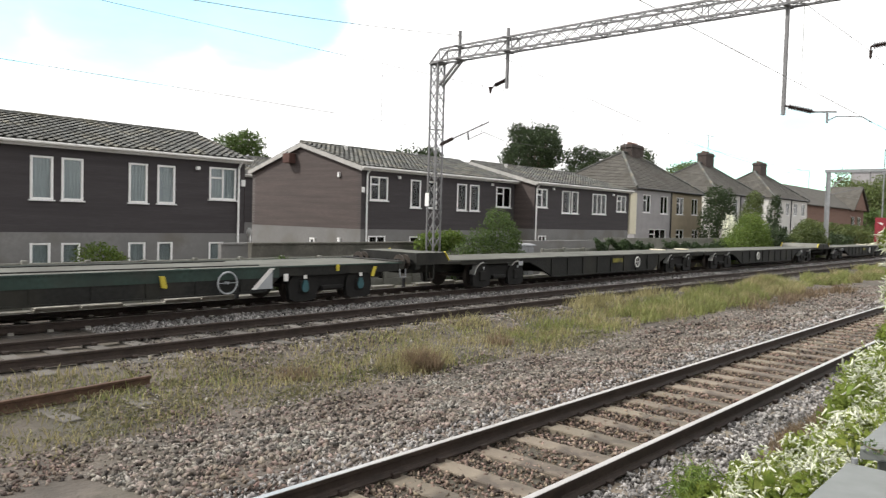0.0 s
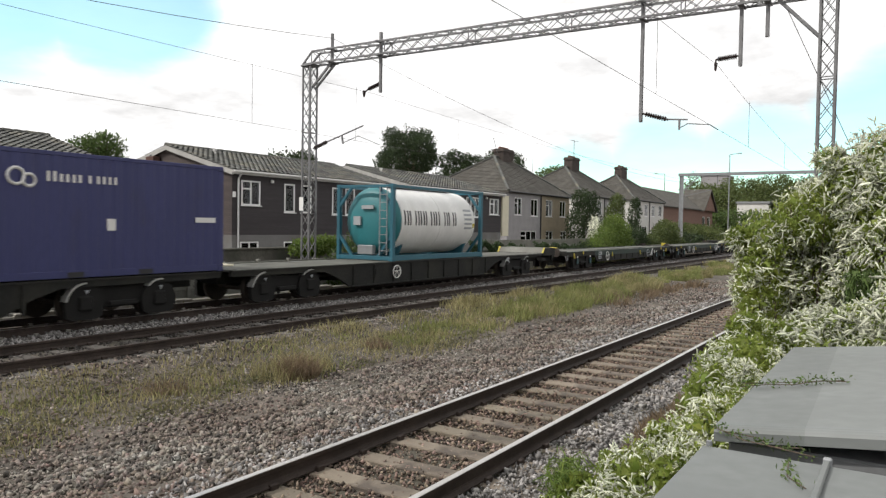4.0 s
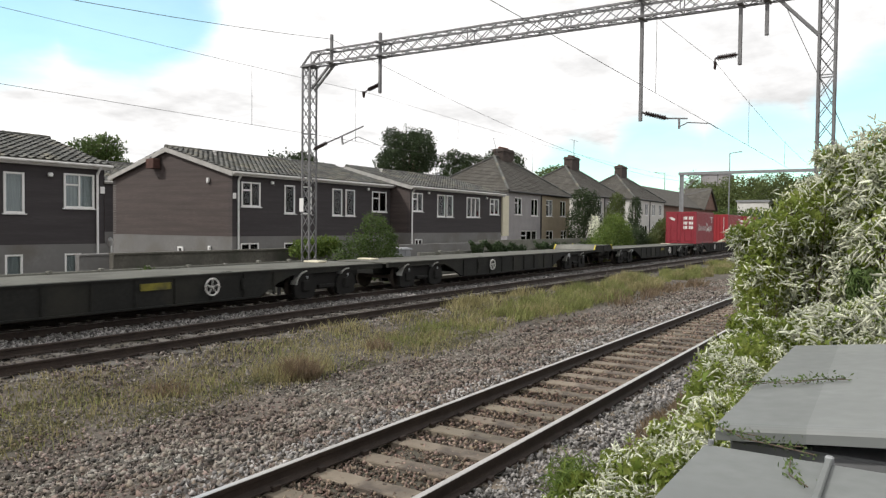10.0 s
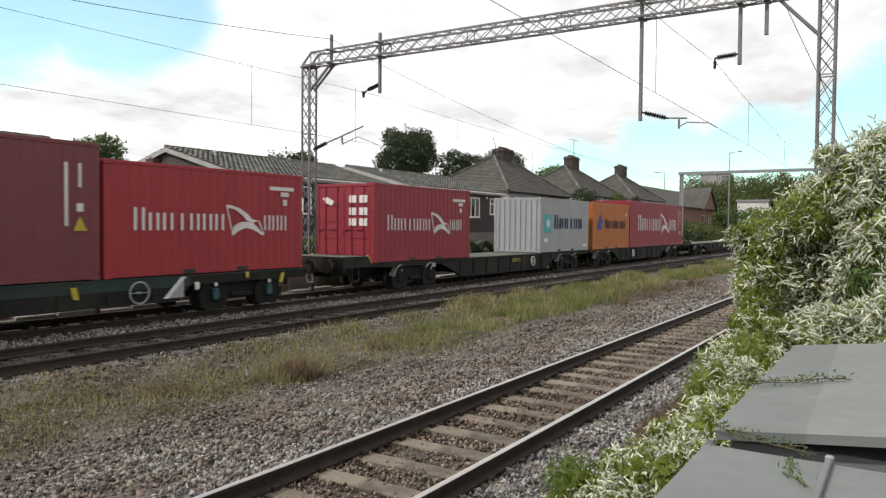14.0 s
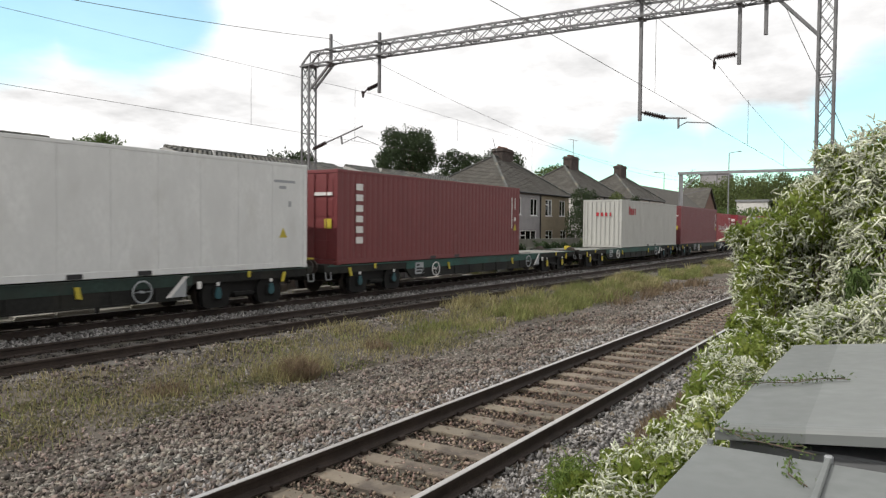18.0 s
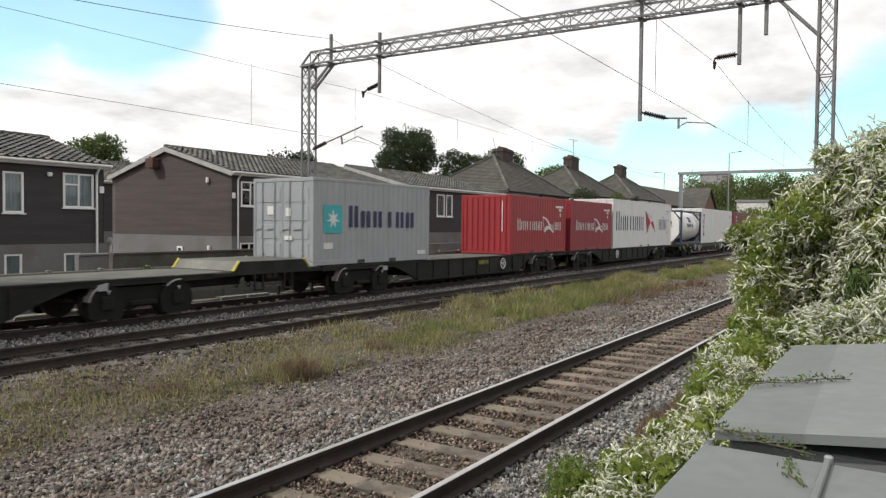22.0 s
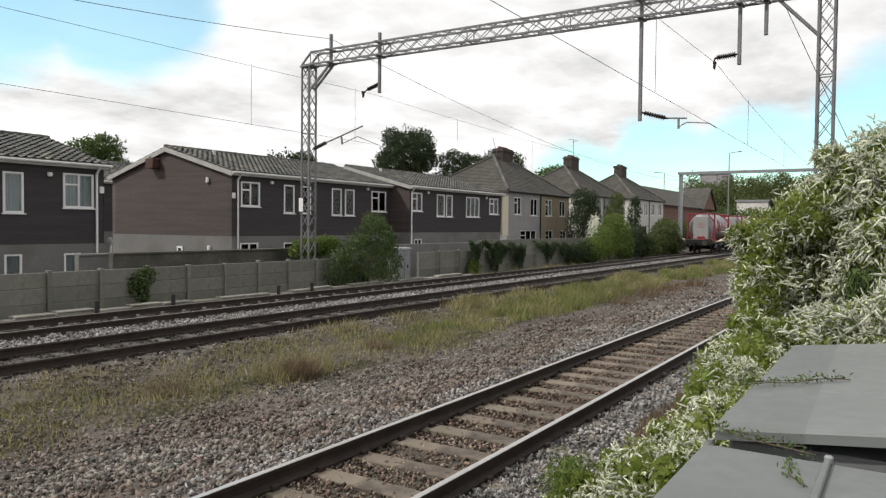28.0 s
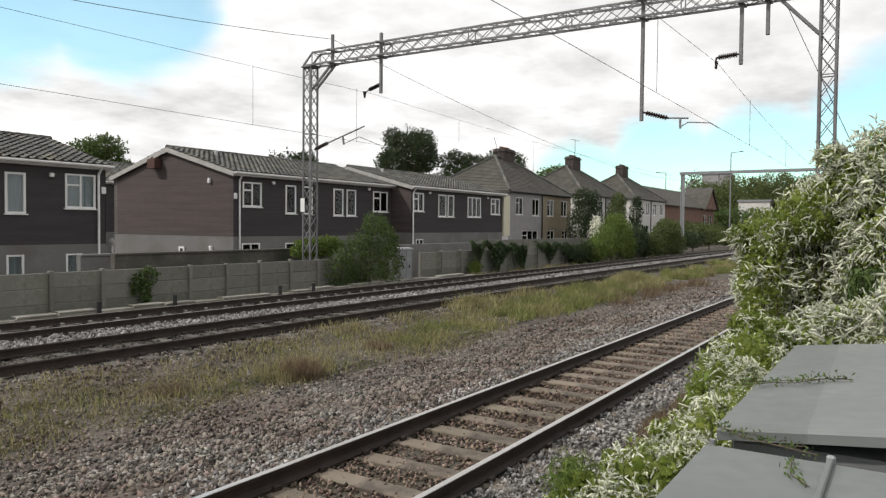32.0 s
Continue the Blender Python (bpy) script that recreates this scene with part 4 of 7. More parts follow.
def terrace(x0, x1, y, depth, base, clad, eave, ridge, upper, lower, label, ridge_y, pipes=(), boards=True, lamps=(), alarm=()):
    """A two-storey house end to end along the line: rendered below, brown boards above, a tiled gable roof."""
    h = thing("terraced_house", label, "house", "terraced houses", pose(0, 0, 0))
    t = 0.25
    yb = y + depth
    part("front_wall_lower", front_wall(x0, x1, base, clad, y, t, lower), M_RENDER, h)
    part("front_wall_upper", front_wall(x0, x1, clad, eave, y + 0.03, t - 0.03, upper), M_BOARD_SHADED, h)
    lap = Mesh()
    n = int((eave - clad) / 0.11)
    for i in range(n):
        za, zb = clad + (eave - clad) * i / n, clad + (eave - clad) * (i + 1) / n
        for a, b, c, d in wall_cells(x0, x1, za, zb, [(u[0] - 0.05, u[1] + 0.05, u[2] - 0.06, u[3] + 0.04) for u in upper]):
            lap.add([(a, y + 0.019, c), (b, y + 0.019, c), (b, y + 0.0215, d), (a, y + 0.0215, d), (a, y + 0.03, c), (b, y + 0.03, c)], [(0, 1, 2, 3), (0, 4, 5, 1)])
    part("cladding", lap, M_BOARD_SHADED, h)["kind"] = "stuff"
    for side, x in (("left", x0), ("right", x1)):
        s = 1 if side == "left" else -1
        xa, xb = (x, x + t) if s > 0 else (x - t, x)
        part("gable_wall_lower", Mesh().box(xa, xb, y + t, yb - t, base, clad), M_RENDER, h)
        gable = [(y + 0.03, clad), (yb - 0.03, clad), (yb - 0.03, eave), (ridge_y, ridge - 0.06), (y + 0.03, eave)]
        part("gable_wall", Mesh().prism(gable, 0, xa + 0.03 if s > 0 else xa, xb if s > 0 else xb - 0.03), M_BOARD_SUNLIT, h)
        if boards:
            lap = Mesh()
            n = int((ridge - clad) / 0.09)
            for i in range(n):
                za = clad + 0.09 * i
                zb = za + 0.09

                def width(z):
                    if z <= eave:
                        return y + 0.0, yb
                    k = (z - eave) / (ridge - eave)
                    return y + (ridge_y - y) * k, yb + (ridge_y - yb) * k
                (a0, b0), (a1, b1) = width(za), width(min(zb, ridge - 0.02))
                xo, xi = x - s * 0.008, x + s * 0.004
                lap.add([(xo, a0, za), (xo, b0, za), (xi, b1, zb), (xi, a1, zb), (x + s * 0.03, a0, za), (x + s * 0.03, b0, za)], [(0, 1, 2, 3), (0, 4, 5, 1)])
            part("cladding", lap, M_BOARD_SUNLIT, h)["kind"] = "stuff"
    part("back_wall", Mesh().box(x0, x1, yb - t, yb, base, eave), M_RENDER, h)
    part("floor_slab", Mesh().box(x0 + t, x1 - t, y + t, yb - t, clad - 0.1, clad + 0.1), M_ROOM, h)
    part("room_partition", Mesh().box(x0 + t, x1 - t, y + 2.6, y + 2.7, base, eave), M_ROOM, h)
    o, gx = 0.2, 0.16
    k = (ridge - eave) / (ridge_y - y)
    kb = (ridge - eave) / (yb - ridge_y)
    ef, eb = eave - k * o + 0.06, eave - kb * o + 0.06
    roof = Mesh()
    roof.prism([(y - o, ef), (ridge_y, ridge), (yb + o, eb), (yb + o, eb - 0.09), (ridge_y, ridge - 0.1), (y - o, ef - 0.09)], 0, x0 - gx, x1 + gx)
    roof = part("roof", roof, M_TILE_OLD, h)
    cols = int((x1 - x0 + 2 * gx) / 0.3)
    tiles_object(roof, [((x0 - gx, y - o - 0.03, ef), (x1 + gx, y - o - 0.03, ef), (x0 - gx, ridge_y, ridge), (x1 + gx, ridge_y, ridge), cols, 13),
                        ((x0 - gx, yb + o, eb), (x1 + gx, yb + o, eb), (x0 - gx, ridge_y, ridge), (x1 + gx, ridge_y, ridge), cols, 8)], M_TILE)
    rid = Mesh()
    nx = int((x1 - x0) / 0.45)
    for i in range(nx):
        a = x0 - gx + (x1 - x0 + 2 * gx) * i / nx
        b = x0 - gx + (x1 - x0 + 2 * gx) * (i + 1) / nx
        rid.tube((a, ridge_y, ridge + 0.04), (b + 0.02, ridge_y, ridge + 0.035), 0.12, 8, 0.11)
    part("ridge_tiles", rid, M_TILE, roof)["kind"] = "stuff"
    part("fascia", Mesh().box(x0 - gx, x1 + gx, y - o - 0.045, y - o, ef - 0.12, ef + 0.02, 0.006), M_FASCIA, h, "pale painted fascia board")
    part("gutter", Mesh().tube((x0 - gx, y - o - 0.10, ef - 0.03), (x1 + gx, y - o - 0.10, ef - 0.03), 0.055, 8), M_FASCIA, h)
    part("soffit", Mesh().box(x0 - gx, x1 + gx, y - o, y + 0.03, ef - 0.15, ef - 0.12), M_FASCIA, h)
    for x in (x0 - gx, x1 + gx):
        part("verge_board", Mesh().prism([(y - o, ef + 0.02), (ridge_y, ridge + 0.02), (yb + o, eb + 0.02), (yb + o, eb - 0.2), (ridge_y, ridge - 0.2), (y - o, ef - 0.2)], 0, x - 0.02, x + 0.02),
             M_VERGE, h, "weathered pale verge board")
    for u in upper:
        window(h, *u[:4], y + 0.03, *u[4:])
    for u in lower:
        window(h, *u[:4], y + 0.03, *u[4:])
    for x in pipes:
        part("downpipe", Mesh().tube((x, y - 0.06, base), (x, y - 0.06, ef - 0.35), 0.045, 8).tube((x, y - 0.06, ef - 0.35), (x, y - o - 0.08, ef - 0.08), 0.045, 8), M_UPVC, h, "white plastic downpipe")
    for x, z in lamps:
        lm = part("flood_lamp", Mesh().box(x - 0.07, x + 0.07, y - 0.16, y - 0.04, z - 0.06, z + 0.08, 0.015), M_UPVC, h)
        part("lamp_arm", Mesh().bar((x, y - 0.05, z), (x + 0.16, y - 0.02, z + 0.03), 0.03), M_UPVC, lm)
    for x, z in alarm:
        part("meter_box", Mesh().box(x - 0.09, x + 0.09, y - 0.06, y - 0.012, z - 0.13, z + 0.13, 0.012), M_UPVC, h)
    # roof vent
    part("roof_vent", Mesh().tube((x0 + 1.9, ridge_y - 1.1, ridge - 0.5), (x0 + 1.9, ridge_y - 1.1, ridge - 0.1), 0.07, 8).tube((x0 + 1.9, ridge_y - 1.1, ridge - 0.1), (x0 + 1.9, ridge_y - 1.1, ridge), 0.1, 8), M_FASCIA, roof)
    return h


WA = 8.8
terrace(4.6, 16.82, 26.0, 8.0, -0.75, 1.47, 4.42, 5.68,
        [(5.6, 6.3, 2.53, 3.97, 1), (WA, WA + 0.72, 2.55, 3.98, 1), (WA + 0.97, WA + 1.69, 2.55, 3.98, 1), (12.05, 12.76, 2.55, 3.98, 1), (13.12, 13.83, 2.56, 3.98, 1), (15.23, 16.43, 2.79, 4.06, 2, True)],
        [(WA, WA + 0.65, 0.05, 1.12, 1), (WA + 0.97, WA + 1.6, 0.05, 1.12, 1), (12.05, 12.7, 0.05, 1.13, 1), (13.14, 13.76, 0.05, 1.14, 1), (15.24, 15.9, 0.05, 1.13, 1)],
        "dark brown boarded terraced house over grey render", 30.05, (16.5,), lamps=((14.68, 3.95),), alarm=((16.72, 3.5),))
terrace(23.1, 35.15, 26.0, 8.95, -0.6, 1.70, 4.62, 5.93,
             [(23.66, 24.85, 3.08, 4.23, 2, True), (26.42, 27.17, 2.81, 4.22, 1), (27.62, 28.37, 2.81, 4.22, 1), (29.98, 30.80, 2.77, 4.22, 1), (31.06, 31.88, 2.77, 4.22, 1), (33.4, 34.8, 3.05, 4.23, 2, True)],
             [(23.6, 24.75, 0.45, 1.39, 2), (26.39, 27.18, 0.45, 1.37, 1), (27.63, 28.3, 0.45, 1.35, 1)],
             "brown boarded terraced house with a gable end", 30.5, (23.42,), lamps=((25.5, 4.25), (32.9, 4.3)), alarm=((23.2, 3.55),))
terrace(35.2, 46.5, 24.6, 8.6, -0.6, 1.86, 4.56, 5.85,
        [(35.42, 36.53, 3.12, 4.22, 2, True), (38.12, 39.05, 2.84, 4.22, 1), (39.21, 39.98, 2.84, 4.22, 1), (41.68, 43.44, 2.87, 4.2, 3), (44.85, 46.15, 3.1, 4.22, 2, True)],
        [(35.7, 36.51, 0.35, 1.48, 2)],
        "brown boarded terraced house with white windows", 29.3, (35.32,), lamps=((37.0, 4.25), (44.2, 4.2)))


def gable_details():
    """Small fittings on the gable that faces down the line."""
    x = 23.08
    b = thing("wall_box", "rusty brown bracket box under the gable ridge", "wall box", at=pose(x, 31.35, 5.22))
    part("box", Mesh().box(-0.42, -0.02, -0.3, 0.3, -0.28, 0.2, 0.02), mat("rusty_brown_box", (0.10, 0.05, 0.04), 0.9, var=0.4, scale=4), b)
    part("bracket", Mesh().bar((-0.3, 0.2, 0.2), (-0.02, 0.25, 0.42), 0.05), M_MAST, b)
    for y, z, name, lab, w, h in ((27.55, 4.28, "wall_light", "small white wall light on the gable", 0.07, 0.12), (29.55, 1.0, "small_window", "small white vent window in the gable", 0.2, 0.34),
                                  (27.45, 1.1, "meter_box", "small white meter box on the gable", 0.08, 0.14)):
        t = thing(name, lab, name.replace("_", " "), at=pose(x, y, z))
        if name == "small_window":
            part("frame", Mesh().box(-0.05, 0.02, -w, -w + 0.09, -h / 2, h / 2).box(-0.05, 0.02, w - 0.09, w, -h / 2, h / 2).box(-0.05, 0.02, -w + 0.09, w - 0.09, h / 2 - 0.09, h / 2).box(-0.05, 0.02, -w + 0.09, w - 0.09, -h / 2, -h / 2 + 0.09), M_UPVC, t)
            part("vent", Mesh().box(-0.03, 0.02, -w + 0.09, w - 0.09, -h / 2 + 0.09, h / 2 - 0.09), M_BLACKPIPE, t)
        else:
            part("body", Mesh().box(-0.11, 0.0, -w, w, -h, h, 0.02), M_UPVC, t)
    d = thing("satellite_dish", "white satellite dish on a pole beside the gap", "satellite dish", at=pose(17.75, 27.0, -0.6))
    part("pole", Mesh().tube((0, 0, 0), (0, 0, 2.1), 0.05, 8), M_UPVC, d)
    part("dish", Mesh().lathe([(0, 0.02), (0.02, 0.1), (0.06, 0.18), (0.07, 0.18), (0.03, 0.1), (0.005, 0.01)], 16, (-0.1, 0, 2.1), 0), M_UPVC, d, smooth=True)


gable_details()
terrace(24.0, 38.0, 43.0, 8.0, -0.6, 1.7, 4.9, 6.4, [(29.5, 30.9, 2.9, 4.1, 2)], [], "brown terraced house set back behind the others", 47.0, boards=False)


def semi(x, y, wall_l, wall_r, label, lift=0.0, aerial=None):
    """A pair of houses under one hipped roof with a chimney in the middle."""
    h = thing("semi_detached_house", label, "house", "semi-detached houses", pose(x, y, lift))
    w, d, base, eave, apex, t = 13.2, 8.6, -1.4, 5.28, 8.72, 0.28
    ups = [(1.35, 2.75, 3.3, 4.78), (4.55, 6.0, 3.25, 4.78), (7.7, 9.2, 3.27, 4.8), (10.9, 12.3, 3.3, 4.8)]
    lows = [(2.6, 5.8, 0.6, 1.95), (7.8, 9.4, 0.5, 1.95), (11.2, 12.6, 0.6, 1.95)]
    for a, b, m, name in ((0.0, 6.5, wall_l, "left"), (6.5, 13.2, wall_r, "right")):
        part("front_wall", front_wall(a, b, base, eave, 0, t, [u for u in ups + lows if a <= u[0] < b]), m, h)
    part("side_wall", Mesh().box(0, t, t, d, base, eave), wall_l, h)
    part("side_wall", Mesh().box(w - t, w, t, d, base, eave), wall_r, h)
    part("back_wall", Mesh().box(t, w - t, d - t, d, base, eave), wall_l, h)
    part("room_partition", Mesh().box(t, w - t, 2.6, 2.7, base, eave), M_ROOM, h)
    part("floor_slab", Mesh().box(t, w - t, t, d - t, 2.2, 2.4), M_ROOM, h)
    o = 0.2
    roof = Mesh()
    r0, r1, ry = 5.5, 7.7, d / 2
    pts = [(-o, -o, eave), (w + o, -o, eave), (w + o, d + o, eave), (-o, d + o, eave), (r0, ry, apex), (r1, ry, apex)]
    roof.add(pts + [(a, b, c - 0.16) for a, b, c in pts[:4]],
             [(0, 1, 5, 4), (1, 2, 5), (2, 3, 4, 5), (3, 0, 4), (0, 6, 7, 1), (1, 7, 8, 2), (2, 8, 9, 3), (3, 9, 6, 0), (9, 8, 7, 6)])
    roof = part("roof", roof, M_TILE_OLD, h)
    course = Mesh()
    for a, b, c, e in ((pts[0], pts[1], pts[4], pts[5]), (pts[3], pts[0], pts[4], pts[4])):
        a, b, c, e = map(Vector, (a, b, c, e))
        nrm = (b - a).cross(c - a).normalized()
        nrm = nrm if nrm.z > 0 else -nrm
        for i in range(24):
            k0, k1 = i / 24, (i + 1) / 24
            p, q, r, s = a.lerp(c, k0), b.lerp(e, k0), b.lerp(e, k1), a.lerp(c, k1)
            course.add([p + nrm * 0.035, q + nrm * 0.035, r + nrm * 0.008, s + nrm * 0.008, p, q], [(0, 1, 2, 3), (0, 4, 5, 1)])
    part("tile_covering", course, M_TILE_OLD, roof)["kind"] = "stuff"
    hip = Mesh()
    for a, b in ((0, 4), (1, 5), (2, 5), (3, 4), (4, 5)):
        hip.tube(Vector(pts[a]) + Vector((0, 0, 0.04)), Vector(pts[b]) + Vector((0, 0, 0.04)), 0.13, 7)
    part("hip_tiles", hip, M_TILE, roof)
    a, b, top = 6.3, 8.5, apex + 0.55 + 0.8 * min(lift, 0.5)
    ch = part("chimney", Mesh().box(a, b, ry - 0.5, ry + 0.5, apex - 1.4, top).box(a - 0.1, b + 0.1, ry - 0.6, ry + 0.6, top, top + 0.14).box(a, b, ry - 0.5, ry + 0.5, top + 0.14, top + 0.3), M_CHIM, roof)
    for i in range(4):
        part("chimney_pot", Mesh().tube((a + 0.3 + 0.46 * i, ry, top + 0.3), (a + 0.3 + 0.46 * i, ry, top + 0.5), 0.17, 10, 0.14), M_POT, ch)
    for i in range(12):
        z = apex - 0.6 + 0.1 * i
        part("brick_course", Mesh().box(a - 0.012, b + 0.012, ry - 0.512, ry + 0.512, z, z + 0.07), M_CHIM, ch)
    part("gutter", Mesh().tube((-o, -o - 0.05, eave - 0.05), (w + o, -o - 0.05, eave - 0.05), 0.06, 8), M_BLACKPIPE, h)
    part("downpipe", Mesh().tube((6.5, -0.07, base), (6.5, -0.07, eave - 0.1), 0.06, 8), M_BLACKPIPE, h)
    if aerial == "tall":
        part("aerial", Mesh().tube((8.0, ry, apex + 0.4), (8.0, ry, apex + 3.3), 0.035, 6).bar((6.9, ry, apex + 3.2), (9.3, ry, apex + 3.25), 0.03).bar((7.1, ry - 0.3, apex + 3.2), (7.1, ry + 0.3, apex + 3.2), 0.02).bar((8.8, ry - 0.3, apex + 3.2), (8.8, ry + 0.3, apex + 3.2), 0.02), M_GALV, ch)
        part("aerial", Mesh().tube((8.2, ry, apex + 0.5), (9.0, ry, apex + 1.5), 0.03, 6).bar((8.8, ry - 0.4, apex + 1.35), (9.1, ry + 0.4, apex + 1.6), 0.03), M_GALV, ch)
    elif aerial == "short":
        part("aerial", Mesh().tube((6.1, ry, apex + 0.4), (5.3, ry, apex + 1.7), 0.03, 6).bar((5.1, ry - 0.5, apex + 1.6), (5.5, ry + 0.3, apex + 1.75), 0.03), M_GALV, ch)
    for i, u in enumerate(ups):
        window(h, *u, 0.06, 2, i % 2 == 0)
    for u in lows:
        window(h, *u, 0.06, 3 if u[1] - u[0] > 2 else 2, True)
    return h


semi(54.6, 28.3, M_PEBBLE, M_PEBBLE_TAN, "pebbledashed semi-detached houses with a hipped brown roof and chimney", 0.0, "short")
semi(72.6, 28.9, M_WHITEWALL, M_PEBBLE, "semi-detached houses with a hipped brown roof behind shrubs", 0.45, "tall")
semi(90.6, 29.2, M_WHITEWALL, M_WHITEWALL, "white rendered semi-detached houses with a hipped roof", 0.7)
c = thing("corner_board", "cream painted wall strip at the end of the terrace", "wall strip", at=pose(46.68, 24.58, 0))
part("board", Mesh().box(0, 0.95, -0.02, 0.15, 1.6, 4.5, 0.01), M_CREAM, c)


def brick_house():
    h = thing("brick_house", "red brick house with a gabled brown roof in the distance", "house", at=pose(109, 31, 0))
    w, d, eave, ridge, t = 33.5, 8.0, 6.0, 8.8, 0.3
    part("front_wall", front_wall(0, w, -0.6, eave, 0, t, [(25.4, 27.6, 3.0, 4.6), (29.4, 31.6, 3.0, 4.6)]), M_BRICK, h)
    part("back_wall", Mesh().box(0, w, d - t, d, -0.6, eave), M_BRICK, h)
    for x in (0, w - t):
        part("gable_wall", Mesh().prism([(t, -0.6), (d - t, -0.6), (d - t, eave), (d / 2, ridge - 0.1), (t, eave)], 0, x, x + t), M_BRICK, h)
    part("roof", Mesh().prism([(-0.4, eave - 0.2), (d / 2, ridge), (d + 0.4, eave - 0.2), (d + 0.4, eave - 0.35), (d / 2, ridge - 0.15), (-0.4, eave - 0.35)], 0, -0.3, w + 0.3), M_TILE_OLD, h)
    part("front_gable", Mesh().prism([(24.0, eave - 0.3), (33.0, eave - 0.3), (28.5, eave + 3.2)], 1, -0.6, 3.6), M_BRICK, h)
    part("front_gable_roof", Mesh().prism([(23.4, eave - 0.5), (28.5, eave + 3.35), (33.6, eave - 0.5), (33.6, eave - 0.28), (28.5, eave + 3.6), (23.4, eave - 0.28)], 1, -0.9, 3.8), M_TILE_OLD, h)
    for u in ((25.4, 27.6, 3.0, 4.6), (29.4, 31.6, 3.0, 4.6)):
        window(h, *u, 0.06, 2)
    part("room_partition", Mesh().box(t, w - t, 2.6, 2.7, -0.6, eave), M_ROOM, h)


brick_house()


def far_block(x, y, w, d, z, hgt, material, label, rows, cols):
    h = thing("distant_building", label, "building", at=pose(x, y, z))
    part("wall", Mesh().box(0, w, 0, d, 0, hgt), material, h)
    part("roof", Mesh().box(-0.3, w + 0.3, -0.3, d + 0.3, hgt, hgt + 0.5), M_GALV, h)
    for i in range(rows):
        for j in range(cols):
            a, b = (j + 0.25) * w / cols, (j + 0.75) * w / cols
            c0 = (i + 0.3) * hgt / rows
            part("window", Mesh().box(a, b, -0.06, 0.04, c0, c0 + hgt / rows * 0.4), M_BLACKPIPE, h)


far_block(200, 30, 9, 7.5, 0, 9.2, M_WHITEWALL, "white modern building far down the line", 4, 4)
far_block(330, 66, 12, 11, 0, 25.5, M_PEBBLE, "grey tower block far behind trees", 9, 5)
far_block(232, 29.5, 10, 7, 0, 12.6, M_PEBBLE, "grey flat-roofed building far behind trees", 5, 3)


def lamp_post(x, y, h, arm):
    s = thing("street_lamp", "tall thin grey street lamp far behind the houses", "street lamp", "street lamps", pose(x, y, 0))
    part("pole", Mesh().tube((0, 0, -0.5), (0, 0, h), 0.11, 8, 0.07), M_GALV, s)
    part("arm", Mesh().tube((0, 0, h), (0, arm, h + 0.15), 0.05, 6), M_GALV, s)
    part("lantern", Mesh().box(-0.15, 0.15, arm - 0.5, arm, h + 0.1, h + 0.24, 0.03), M_GALV, s)


lamp_post(121.3, 24.0, 14.1, -1.3)
lamp_post(142.5, 40.0, 12.9, 2.0)


# ---- trees, shrubs and the flowering vine ----
def tree(x, y, z, height, blobs, leaf_mat, n, leaf, seed, label, name="tree", trunk_r=0.22, category="tree"):
    """Trunk and limbs under a crown of many leaves."""
    rng = np.random.default_rng(seed)
    t = thing(name, label, category, category + "s", pose(x, y, z))
    low = min(b[2] - b[5] for b in blobs)
    trunk = Mesh()
    fork = max(0.3, low + 0.25 * (height - low))
    trunk.tube((0, 0, -0.4), (0.05, 0.03, fork), trunk_r, 9, trunk_r * 0.65)
    for b in blobs:
        mid = Vector((b[0] * 0.5, b[1] * 0.5, fork + (b[2] - fork) * 0.55))
        trunk.tube((0.05, 0.03, fork * 0.9), mid, trunk_r * 0.5, 7, trunk_r * 0.3)
        trunk.tube(mid, (b[0], b[1], b[2] + b[5] * 0.4), trunk_r * 0.3, 6, trunk_r * 0.08)
    part("trunk", trunk, M_TRUNK, t)
    p = blob_points(rng, blobs, n, 0.55, 0.2)
    part("crown", bulk("crown", *leaf_cloud(rng, p, leaf), leaf_mat), None, t)
    return t


def crown(seed, w, h, z, n=9):
    """Clumps that make an uneven crown w wide and h high over z."""
    rng = random.Random(seed)
    out = [(0, 0, z + h * 0.5, w * 0.33, w * 0.33, h * 0.4)]
    for _ in range(n):
        a, k = rng.uniform(0, 6.28), rng.uniform(0.0, 1.0)
        r = w * 0.34 * math.sqrt(1 - abs(2 * k - 0.9) * 0.55) * rng.uniform(0.6, 1.1)
        s = rng.uniform(0.13, 0.22)
        out.append((r * math.cos(a), r * math.sin(a), z + h * (0.15 + 0.72 * k), w * s, w * s, h * s * 0.95))
    return out


tree(84.5, 60, 0, 15.6, crown(1, 10.8, 11.8, 5.0, 16), M_LEAF_DARK, 44000, 0.26, 31, "dense dark green tree behind the houses", trunk_r=0.4)
tree(99.5, 60, 0, 14.0, crown(2, 10, 8.8, 5.4, 12), M_LEAF_DARK, 22000, 0.26, 32, "dark green tree behind the houses", trunk_r=0.35)
tree(38.5, 60, 0, 10.0, crown(3, 6.6, 5.8, 4.2, 10), M_LEAF_MID, 13000, 0.24, 33, "dark green rounded tree behind the terrace", trunk_r=0.3)
tree(52.6, 52, 0, 10.1, crown(4, 8.4, 6, 4.0, 10), M_LEAF_DARK, 13000, 0.26, 34, "green tree top behind the terrace roof", trunk_r=0.3)
tree(119, 62, 0, 16, crown(5, 11, 10, 6, 10), M_LEAF_DARK, 13000, 0.34, 35, "green tree behind the chimney", trunk_r=0.35)
tree(145, 66, 0, 15, crown(15, 14, 10, 5, 10), M_LEAF_MID, 7000, 0.5, 36, "green tree behind the brick house", trunk_r=0.35)

